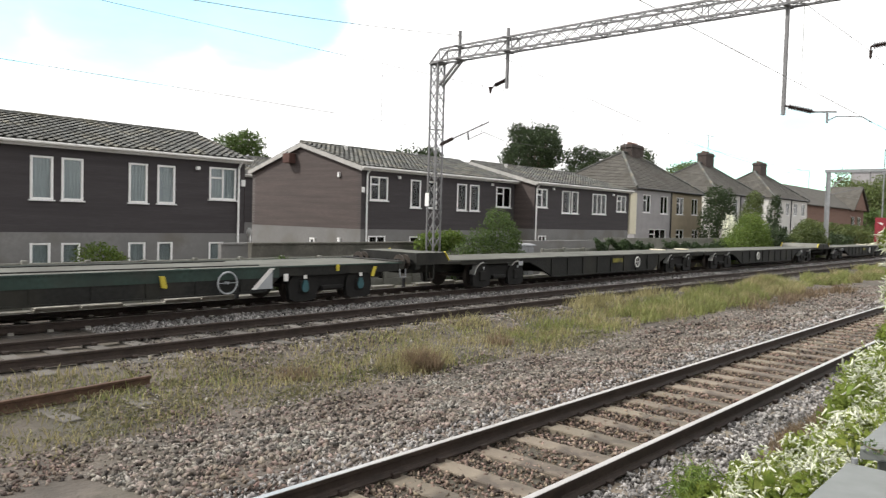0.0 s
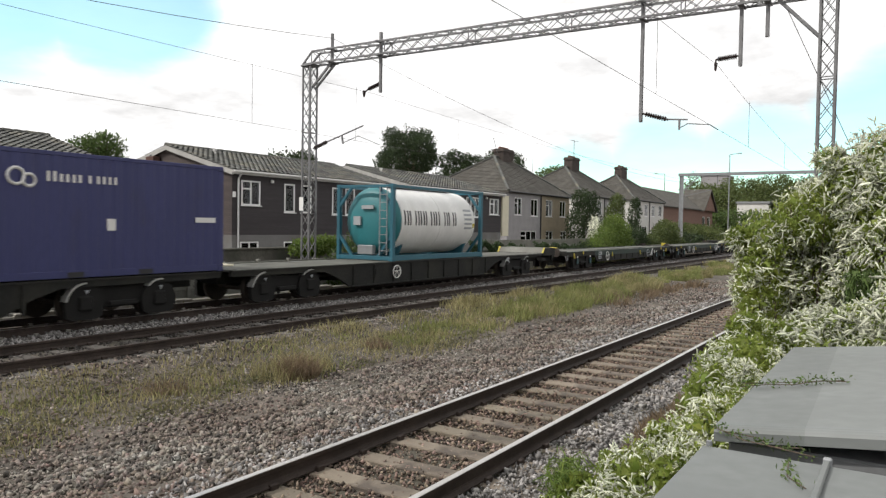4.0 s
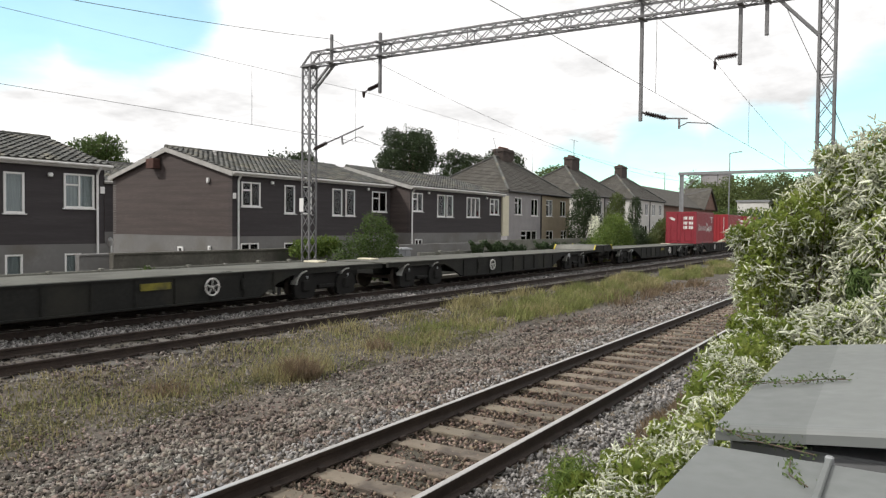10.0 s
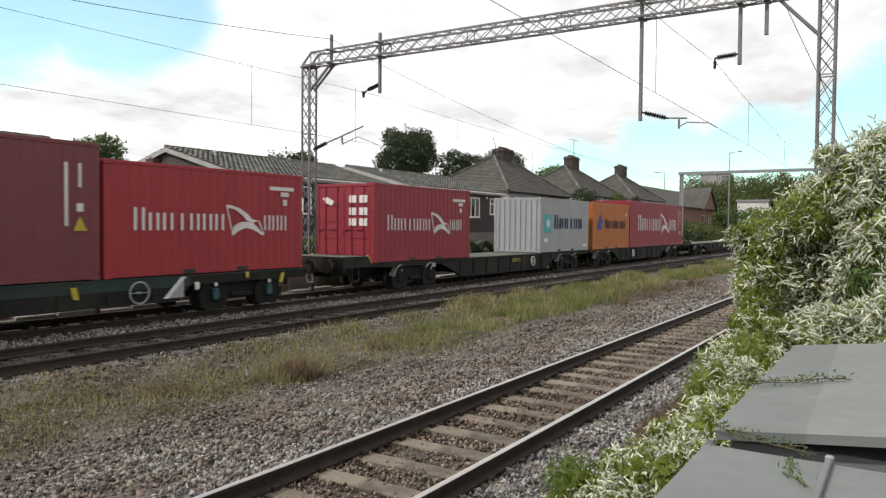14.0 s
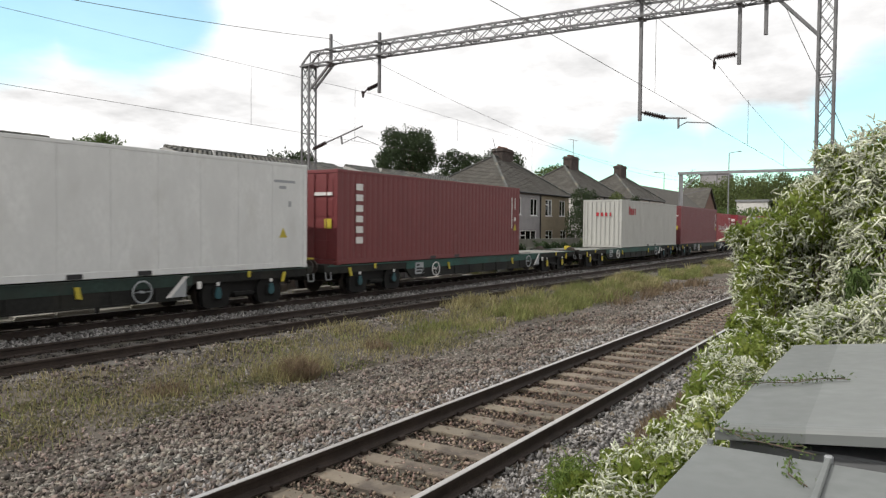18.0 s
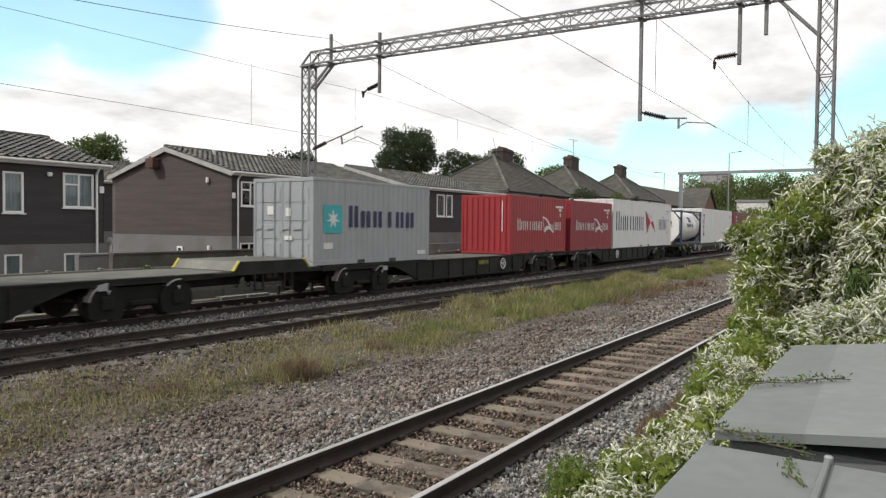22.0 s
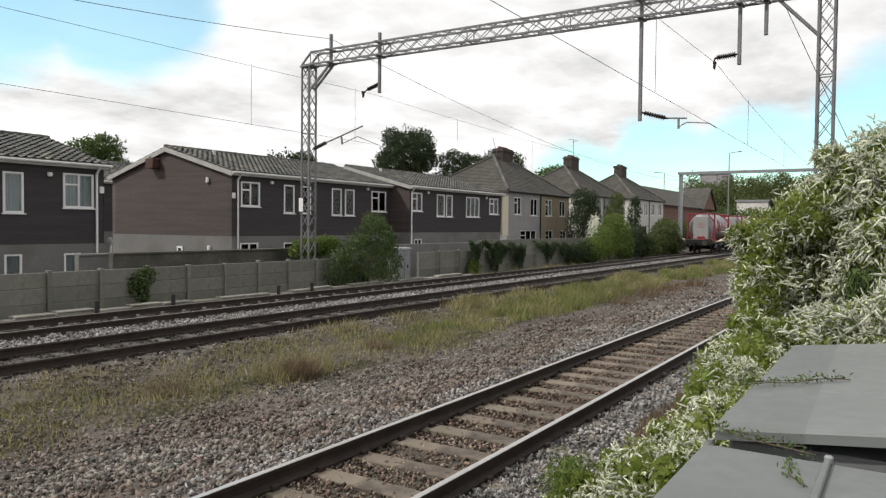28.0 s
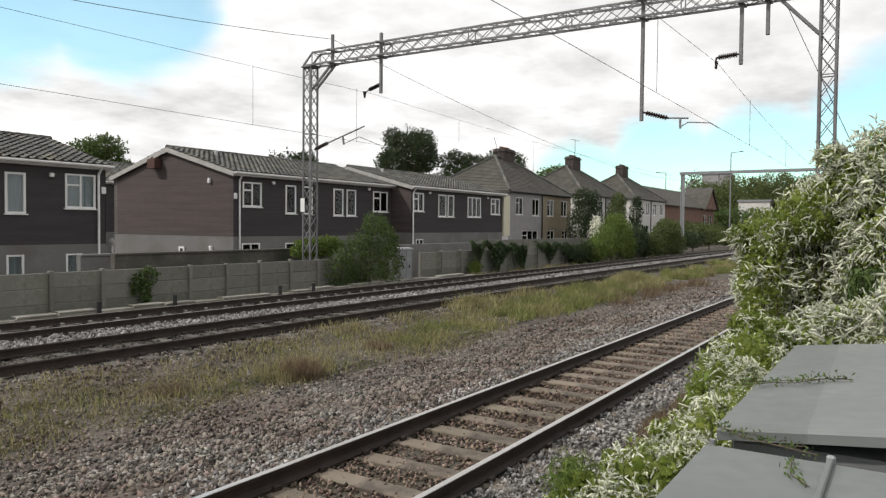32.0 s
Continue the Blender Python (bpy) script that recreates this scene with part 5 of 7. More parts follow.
# woods at the end of the line
rng_w = random.Random(77)
for i in range(22):
    x = 195 + 75 * ((i * 7) % 22) / 22
    y = x / (3.9 + 8.6 * (i / 21) ** 1.5)
    hh = 2.0 + 0.07 * x + rng_w.uniform(-1.8, 1.2)
    if i < 2:
        continue
    tree(x, y, 0, hh, crown(100 + i, 16, hh, 0.0, 14), M_LEAF_OLIVE, 6500, 0.6, 200 + i, "green tree in the wood beyond the gantry", trunk_r=0.35)

for i, (x, y, h) in enumerate(((150, 21.5, 6.2), (156, 25.0, 6.8), (162, 29.5, 7.0), (152, 33, 6.2))):
    tree(x, y, 0, h, crown(140 + i, 8.5, h, 0.0, 9), M_LEAF_MID, 3000, 0.42, 240 + i, "green tree before the white building", trunk_r=0.25)

# shrubs along the far fence
tree(22.9, 18.0, -0.2, 2.9, [(0, 0, 1.0, 1.6, 0.6, 1.0), (-1.5, 0.1, 0.75, 0.9, 0.45, 0.85), (0.5, 0, 1.9, 1.0, 0.5, 0.9), (-0.7, 0, 1.4, 1.0, 0.5, 0.8), (0.2, 0, 2.5, 0.55, 0.4, 0.5), (1.3, 0, 0.9, 0.8, 0.5, 0.9), (1.2, 0, 1.8, 0.6, 0.4, 0.6)],
     M_LEAF_MID, 15000, 0.085, 41, "leafy dark green shrub growing at the fence", "shrub", 0.06, "shrub")
tree(21.3, 19.6, -0.2, 2.4, [(0, 0, 1.55, 1.1, 0.4, 0.42), (1.0, 0, 1.65, 0.7, 0.4, 0.4)], M_LEAF_BRIGHT, 3600, 0.11, 42, "yellow-green shrub behind the fence", "shrub", 0.05, "shrub")
tree(50.6, 18.0, -0.1, 3.4, [(-3.0, 0, 0.9, 1.7, 0.7, 0.9), (-1.2, 0, 1.3, 1.7, 0.8, 1.2), (0.8, 0.1, 1.8, 1.8, 0.9, 1.3), (2.6, 0.2, 1.7, 1.7, 0.9, 1.4), (1.4, 0.2, 2.8, 1.2, 0.7, 0.6), (3.9, 0.2, 0.9, 1.1, 0.7, 0.9)], M_LEAF_BRIGHT, 15000, 0.13, 43, "bright green spreading bush beside the railway", "bush", 0.08, "bush")
tree(46.4, 18.2, -0.1, 1.6, [(0, 0, 0.8, 1.5, 0.5, 0.7), (-1.6, 0, 0.5, 1.2, 0.4, 0.6), (1.2, 0, 0.5, 1.3, 0.4, 0.6)], M_LEAF_DARK, 6000, 0.12, 44, "low dark green bush beside the railway", "bush", 0.07, "bush")
tree(64.4, 18.0, -0.1, 3.2, [(-3.4, 0, 1.0, 2.2, 0.7, 1.1), (-0.6, 0, 1.5, 2.4, 0.8, 1.4), (2.4, 0.2, 1.5, 2.4, 0.8, 1.5), (0.6, 0.2, 2.4, 1.6, 0.7, 0.8), (4.6, 0.2, 0.9, 1.6, 0.7, 1.0)], M_LEAF_OLIVE, 12000, 0.17, 45, "soft yellow-green bush beside the railway", "bush", 0.08, "bush")
tree(64.9, 25.6, -0.3, 6.3, [(0, 0, 3.9, 2.6, 1.0, 1.5), (-2.0, 0, 2.6, 1.6, 0.8, 1.7), (1.6, 0, 4.9, 1.6, 0.8, 1.2), (-0.8, 0, 5.2, 1.5, 0.8, 1.0), (2.4, 0, 3.2, 1.4, 0.8, 1.4), (-1.6, 0, 1.2, 1.6, 0.7, 1.2)], M_LEAF_DARK, 11000, 0.16, 47, "dark green tree before the pebbledashed houses", "tree", 0.12)
tree(73.2, 25.5, -0.3, 6.1, [(0, 0, 4.0, 1.9, 0.9, 1.5), (0.6, 0, 5.3, 1.3, 0.7, 0.9), (-0.8, 0, 2.4, 1.7, 0.8, 1.4), (0.8, 0, 1.8, 1.5, 0.8, 1.3)], M_LEAF_OLIVE, 7000, 0.17, 48, "grey-green small tree before the houses", "tree", 0.12)
tree(79.5, 25.5, -0.3, 6.0, [(0, 0, 4.2, 1.2, 0.7, 1.6), (0.3, 0, 5.4, 0.7, 0.5, 0.7), (-0.6, 0, 2.6, 1.3, 0.7, 1.2), (0.7, 0, 1.6, 1.2, 0.6, 1.2)], M_LEAF_DARK, 3600, 0.18, 49, "slender tree before the white houses", "tree", 0.12)
tree(57.4, 18.2, -0.1, 2.4, [(0, 0, 1.4, 2.0, 0.6, 1.2), (-1.8, 0, 0.9, 1.4, 0.5, 0.9), (1.9, 0, 0.9, 1.4, 0.5, 0.9)], M_LEAF_DARK, 5000, 0.15, 46, "dark bush behind the fence", "bush", 0.08, "bush")
tree(59.8, 22.6, -0.1, 3.6, [(0, 0, 2.3, 0.9, 0.5, 1.2), (0.9, 0, 1.4, 0.9, 0.5, 1.0)], M_FLOWER, 1500, 0.16, 50, "shrub with white blossom before the houses", "shrub", 0.05, "shrub")
for i, (x, y, w, h) in enumerate(((79, 20.4, 7, 2.6), (87, 21.2, 8, 3.2), (96, 21.4, 8, 3.3), (107, 21.0, 7, 2.0), (120, 20.8, 8, 2.6), (134, 20.5, 8, 2.2), (146, 20.2, 8, 3.0))):
    tree(x, y, -0.2, h, crown(60 + i, w, h, 0.0, 9), M_LEAF_DARK if i in (0, 3, 5) else M_LEAF_OLIVE, 6000, 0.24, 60 + i, "green lineside bush far along the track", "bush", 0.1, "bush")
tree(10.3, 24.4, -0.5, 1.3, [(0, 0, 1.2, 0.75, 0.5, 0.5), (0.5, 0, 1.0, 0.5, 0.4, 0.4)], M_LEAF_BRIGHT, 2500, 0.09, 71, "round yellow-green garden shrub before the house", "shrub", 0.05, "shrub")


def climber(name, label, blobs, n, leaf, material, seed):
    rng = np.random.default_rng(seed)
    p = blob_points(rng, blobs, n, 0.6, 0.2, -0.25)
    return tagged(new(name, bulk(name, *leaf_cloud(rng, p, leaf), material)), label, "climbing plant")


def ivy_curtain(x0, x1, y, top, drop, n, seed, label):
    """Ivy that spills over a fence top and hangs down it in ragged strands."""
    rng = np.random.default_rng(seed)
    pts = []
    for _ in range(n):
        x = rng.uniform(x0, x1)
        k = (x - x0) / (x1 - x0)
        z = top - 0.25 * k + 0.12 * math.sin(x * 4.1) + rng.uniform(-0.1, 0.1)
        fall = drop * rng.uniform(0.2, 1.0) * (0.55 + 0.45 * math.sin(x * 2.3 + seed))
        m = max(6, int(fall * 42))
        s_ = np.linspace(0, 1, m)
        out = 0.12 + 0.16 * np.sin(s_ * 3.0) * rng.uniform(0.4, 1.4)
        pts.append(np.stack([x + 0.25 * s_ + rng.normal(0, 0.05, m), y - out + rng.normal(0, 0.03, m), z - fall * s_ ** 1.3 + rng.normal(0, 0.03, m)], 1))
    p = np.concatenate(pts)
    p = p[p[:, 2] > -0.2]
    return tagged(new("ivy", bulk("ivy", *leaf_cloud(rng, p, 0.1, 0.6, 0.4, 0.4), M_IVY)), label, "climbing plant")


ivy_curtain(31.2, 37.0, 18.35, 1.42, 1.5, 330, 81, "dark ivy hanging in a curtain over the fence")
ivy_curtain(38.8, 44.8, 18.5, 1.3, 1.1, 240, 84, "dark ivy in ragged patches on the fence")
climber("fence_creeper", "green creeper hanging on the concrete fence", [(13.05, 18.25, 0.75, 0.38, 0.14, 0.3), (13.0, 18.25, 0.3, 0.22, 0.12, 0.5), (12.7, 18.25, 0.5, 0.2, 0.1, 0.3)], 900, 0.09, M_LEAF_MID, 82)
climber("creeper_leaves", "yellowing creeper low on the fence", [(31.6, 18.2, 0.2, 0.6, 0.25, 0.4)], 900, 0.1, M_LEAF_BRIGHT, 83)


def vine():
    """The flowering vine that smothers the line-side fence beside the cabinets."""
    v = thing("flowering_vine", "large green climbing vine covered in cream blossom", "vine", at=pose(0, 0, 0))
    far = [(11.8, 0.02, 1.95, 2.3, 1.22, 1.62), (10.7, 1.45, 1.55, 1.0, 0.52, 0.72), (10.9, 0.95, 2.25, 0.9, 0.55, 0.6), (11.4, 1.05, 1.5, 1.9, 0.75, 0.95), (10.8, 1.32, 0.8, 1.6, 0.4, 0.65), (12.3, -0.9, 2.5, 2.6, 1.4, 1.5),
           (8.2, 0.65, 0.95, 1.8, 0.62, 0.55), (8.4, -0.8, 1.1, 2.0, 1.1, 1.0), (10.2, -1.0, 2.2, 1.6, 1.0, 1.4), (10.2, 0.1, 1.9, 1.2, 0.7, 1.15), (10.5, 0.68, 2.75, 0.7, 0.33, 0.47), (10.8, 0.35, 2.93, 0.7, 0.36, 0.64)]
    tuft = [(9.8, 1.53, 1.65, 0.6, 0.34, 0.55), (9.6, 1.46, 1.2, 0.6, 0.28, 0.5), (9.9, 1.5, 2.12, 0.5, 0.36, 0.42), (10.2, 1.1, 2.45, 0.6, 0.4, 0.4)]
    bank = [(6.5, 1.16, 0.97, 0.9, 0.36, 0.44), (5.8, 1.14, 0.88, 0.55, 0.33, 0.43), (7.4, 1.2, 0.97, 0.9, 0.34, 0.44)]
    near = [(5.0, 0.86, 0.93, 0.9, 0.28, 0.38), (4.2, 0.88, 0.92, 0.9, 0.3, 0.38), (3.4, 0.94, 0.88, 0.9, 0.34, 0.38), (2.6, 1.0, 0.84, 0.8, 0.36, 0.37), (2.85, 1.14, 0.8, 0.45, 0.3, 0.33)]

    def clumps(blobs, n, lo, hi, seed):
        """Small lumps that stand out of the big ones."""
        r = np.random.default_rng(seed)
        p = blob_points(r, blobs, n * 4, 0.1, 0.1, 0.2)[:n]
        q = r.uniform(lo, hi, len(p))
        return [(*a, k * 1.25, k, k * 0.85) for a, k in zip(p, q)]

    rng = np.random.default_rng(91)
    stems = Mesh()
    r2 = random.Random(9)
    for b in far + tuft + bank + near:
        for _ in range(7):
            p = Vector((b[0] + r2.uniform(-0.3, 0.3) * b[3], b[1] + r2.uniform(-0.3, 0.3) * b[4], 0.1))
            q = Vector((b[0] + r2.uniform(-0.7, 0.7) * b[3], b[1] + r2.uniform(-0.7, 0.7) * b[4], b[2] + r2.uniform(0, 0.6) * b[5]))
            mid = p.lerp(q, 0.5) + Vector((r2.uniform(-0.1, 0.1), r2.uniform(-0.1, 0.1), 0.1))
            stems.tube(p, mid, 0.015, 5, 0.01).tube(mid, q, 0.01, 5, 0.004)
    part("stem_tangle", stems, M_TRUNK, v)["kind"] = "stuff"

    def clothe(blobs, lumps, inner, leaves, leaf, sprays, length, share, k=4, curl=0.35, petal=0.03, grain=4.0, slim=0.5):
        """A dense inside, leaves over the mass, and blossom in curved feathery sprays on many of the lumps."""
        if inner:
            core = blob_points(rng, [(a, b, c, d * 0.84, e * 0.84, f * 0.84) for a, b, c, d, e, f in blobs], inner, 0.35, 0.1, 0.0)
            part("inner_leaves", bulk("inner_leaves", *leaf_cloud(rng, core, leaf * 2.4, 0.6, 0.3, 0.2), M_LEAF_VINE), None, v)
        p = np.concatenate([blob_points(rng, blobs, leaves // 2, 0.4, 0.14, 0.0), blob_points(rng, lumps, leaves, 0.5, 0.2, 0.0)])
        part("leaves", bulk("leaves", *leaf_cloud(rng, p, leaf, 0.48, 0.4, 0.3), M_LEAF_VINE), None, v)
        roots = np.concatenate([blob_points(rng, lumps, sprays, 0.12, 0.14, 0.1), blob_points(rng, blobs, sprays, 0.08, 0.14, 0.1)])
        q = roots * grain
        patch = np.sin(q[:, 0] * 1.7 + 2.1 * np.sin(q[:, 2] * 1.3)) + np.sin(q[:, 1] * 2.3 + 1.7 * np.sin(q[:, 0] * 0.9 + 1.0)) + np.sin(q[:, 2] * 2.1 + 1.9 * np.sin(q[:, 1] * 1.1 + 2.0))
        roots = roots[patch + rng.normal(0, 0.7, len(roots)) > share]
        roots = roots[np.linalg.norm(roots - np.array([3.08, 1.26, 1.12]), axis=1) > 0.17]
        n = len(roots)
        d = rng.normal(size=(n, 3)) + np.array([-0.35, 0.25, 0.35])
        d /= np.linalg.norm(d, axis=1)[:, None]
        side = rng.normal(size=(n, 3))
        side *= (curl / np.linalg.norm(side, axis=1))[:, None]
        long = rng.uniform(0.5, 1.3, n) * length
        s = np.linspace(0, 1, k)[None, :, None]
        mid = roots[:, None, :] + (d[:, None, :] * s + side[:, None, :] * s * s - np.array([0, 0, 0.4]) * s * s) * long[:, None, None]
        # each spray is a curved three-sided string, thickest in its middle, with small petals along it
        u = np.cross(d, rng.normal(size=(n, 3)))
        u /= np.linalg.norm(u, axis=1)[:, None]
        w = np.cross(d, u)
        fat = petal * slim * 0.5 * (0.35 + 1.0 * np.sin(np.pi * np.linspace(0.12, 0.97, k)))
        ring = [u * math.cos(a) + w * math.sin(a) for a in (0.0, 2.094, 4.189)]
        tube = np.stack([mid + r_[:, None, :] * fat[None, :, None] for r_ in ring], 2).reshape(-1, 3)
        base = (np.arange(n) * k * 3)[:, None, None, None] + (np.arange(k - 1) * 3)[None, :, None, None]
        corner = np.array([(0, 1, 4, 3), (1, 2, 5, 4), (2, 0, 3, 5)])[None, None]
        part("blossom", bulk("blossom", tube, (base + corner).reshape(-1, 4), M_FLOWER), None, v, "curly strings of small cream flowers")
        p = mid.reshape(-1, 3)[::2]
        p = p + rng.normal(0, petal * slim * 0.3, p.shape)
        part("petals", bulk("petals", *leaf_cloud(rng, p, petal * 0.7, 0.6, 0.4), M_FLOWER), None, v, "small cream petals")

    clothe(far, clumps(far, 150, 0.12, 0.26, 5), 20000, 100000, 0.042, 42000, 0.075, -1.0, 3, 0.9, 0.035, 5.0, 0.6)
    clothe(tuft, clumps(tuft, 12, 0.08, 0.16, 15), 1200, 12000, 0.042, 2600, 0.06, 0.5, 4, 0.9, 0.026, 6.0, 0.55)
    clothe(bank, clumps(bank, 24, 0.08, 0.16, 7), 2600, 24000, 0.036, 7000, 0.042, 1.0, 4, 0.9, 0.021, 5.0, 0.55)
    clothe(near, clumps(near, 60, 0.05, 0.11, 6), 4200, 40000, 0.028, 17000, 0.03, 0.45, 4, 0.9, 0.015, 5.0, 0.55)
    # a tuft of green grass at the near foot
    foot = rng.normal(0, 1, (900, 3)) * np.array([0.07, 0.05, 0.05]) + np.array([3.08, 1.26, 1.12])
    part("grass_tuft", bulk("grass_tuft", *leaf_cloud(rng, foot, 0.085, 0.07, 0.4), M_LEAF_BRIGHT), None, v, "tuft of fresh green grass")
    # long leaves that hang in the shaded hollow
    hollow = rng.uniform((8.7, 0.1, 1.25), (9.5, 0.55, 1.85), (1500, 3))
    v_, f_ = leaf_cloud(rng, hollow, 0.09, 0.28, 0.4, 1.1)
    part("hanging_leaves", bulk("hanging_leaves", v_, f_, M_LEAF_MID), None, v, "long dark hanging leaves")
    return v


vine()


# ---- grey lidded cabinets beside the camera ----
def lidded_cabinet(x0, x1, y0, y1, z, rise, floor, label, seam=None):
    """A steel box with a flat overhanging lid that rises by 'rise' away from the track."""
    c = thing("lidded_cabinet", label, "cabinet", "lidded cabinets", pose(0, 0, 0))
    lid = Mesh()
    n = 3
    prof = [(x0, -0.068), (x0, -0.026), (x0 + 0.008, -0.012), (x0 + 0.022, -0.003), (x0 + 0.04, 0.0), (x1 - 0.04, 0.0), (x1 - 0.022, -0.003), (x1 - 0.008, -0.012), (x1, -0.026), (x1, -0.068)]
    pts = []
    for y, dz in ((y1, 0.0), (y0, rise)):
        pts += [(x, y, z + dz + h) for x, h in prof]
    k = len(prof)
    lid.add(pts, [tuple(range(k)), tuple(range(2 * k - 1, k - 1, -1))] + [(i, (i + 1) % k, k + (i + 1) % k, k + i) for i in range(k)])
    lid = part("lid", lid, M_LID, c, "smooth grey painted lid")
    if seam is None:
        # thin paler sheet over the lid's part away from the track
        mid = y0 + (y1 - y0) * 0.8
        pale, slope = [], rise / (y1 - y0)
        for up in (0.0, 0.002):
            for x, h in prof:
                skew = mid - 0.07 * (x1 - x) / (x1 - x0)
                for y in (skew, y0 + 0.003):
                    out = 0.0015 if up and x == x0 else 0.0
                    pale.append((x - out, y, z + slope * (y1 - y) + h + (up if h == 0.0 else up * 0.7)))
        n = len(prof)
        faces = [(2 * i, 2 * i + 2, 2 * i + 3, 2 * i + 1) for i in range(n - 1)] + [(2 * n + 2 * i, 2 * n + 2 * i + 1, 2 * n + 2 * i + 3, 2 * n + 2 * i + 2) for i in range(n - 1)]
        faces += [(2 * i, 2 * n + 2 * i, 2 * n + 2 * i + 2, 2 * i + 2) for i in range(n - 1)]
        part("lid_sheet", Mesh().add(pale, faces), M_LID_PALE, lid, "paler half of the lid")
    part("body", Mesh().box(x0 + 0.06, x1 - 0.06, y0 + 0.05, y1 - 0.05, floor, z - 0.07, 0.01), M_LIDBODY, c)
    if seam is not None:
        part("lid_strap", Mesh().box(x0 + 0.002, x1 - 0.02, seam - 0.012, seam + 0.012, z + 0.001, z + 0.02, 0.005), M_LID, lid, "raised grey strap with pale end")
        part("strap_end", Mesh().box(x1 - 0.02, x1 + 0.01, seam - 0.016, seam + 0.016, z - 0.03, z + 0.024, 0.006), M_GALV, lid)
        part("corner_bolt", Mesh().tube((x1 - 0.02, y1 - 0.02, z), (x1 - 0.02, y1 - 0.02, z + 0.02), 0.012, 8), M_GALV, lid)
    return c


lidded_cabinet(3.36, 6.05, -0.75, 0.70, 1.40, 0.16, 0.2, "grey steel trackside cabinet with a sloping lid", None)
lidded_cabinet(0.6, 3.13, -0.35, 0.685, 1.38, 0.0, 0.2, "grey steel cabinet with a strapped lid beside the vine", 0.235)


def sprig(points, seed, name, label):
    """A thin stray vine shoot with small leaves, lying on a lid."""
    rng = np.random.default_rng(seed)
    t = thing(name, label, "vine shoot", "vine shoots")
    stem, leaves = Mesh(), []
    for a, b in zip(points, points[1:]):
        stem.tube(a, b, 0.0025, 5)
        a, b = np.array(a), np.array(b)
        k = max(3, int(np.linalg.norm(b - a) / 0.0055))
        leaves.append(a + (b - a) * np.linspace(0, 1, k)[:, None] + rng.normal(0, 0.014, (k, 3)) + np.array([0, 0, 0.008]))
    part("stem", stem, M_TRUNK, t)
    part("leaves", bulk("leaves", *leaf_cloud(rng, np.concatenate(leaves), 0.021, 0.42, 0.4), M_LEAF_MID), None, t)


sprig([(4.3, 0.74, 1.42), (4.36, 0.6, 1.43), (4.42, 0.42, 1.45), (4.48, 0.27, 1.465)], 1, "vine_shoot", "thin leafy vine shoot lying across the grey lid")
sprig([(3.35, 0.70, 1.40), (3.22, 0.55, 1.395), (3.18, 0.40, 1.395), (3.12, 0.28, 1.4)], 2, "vine_shoot", "thin leafy vine shoot between the two lids")
sprig([(4.2, 0.74, 1.42), (4.3, 0.62, 1.43), (4.32, 0.5, 1.44), (4.44, 0.38, 1.455), (4.46, 0.24, 1.465)], 4, "vine_shoot", "thin leafy vine shoot lying across the grey lid")
sprig([(3.3, 0.66, 1.4), (3.27, 0.5, 1.4), (3.2, 0.45, 1.39), (3.22, 0.33, 1.4)], 5, "vine_shoot", "thin leafy vine shoot between the two lids")
sprig([(3.05, 0.36, 1.39), (2.85, 0.34, 1.39), (2.75, 0.27, 1.39)], 3, "vine_shoot", "small vine shoot lying on the grey lid")


# ---- the freight train ----
BASE_Z = 1.05           # underside of the containers
MOVERS = []             # (thing, place along the train, place across it, height)


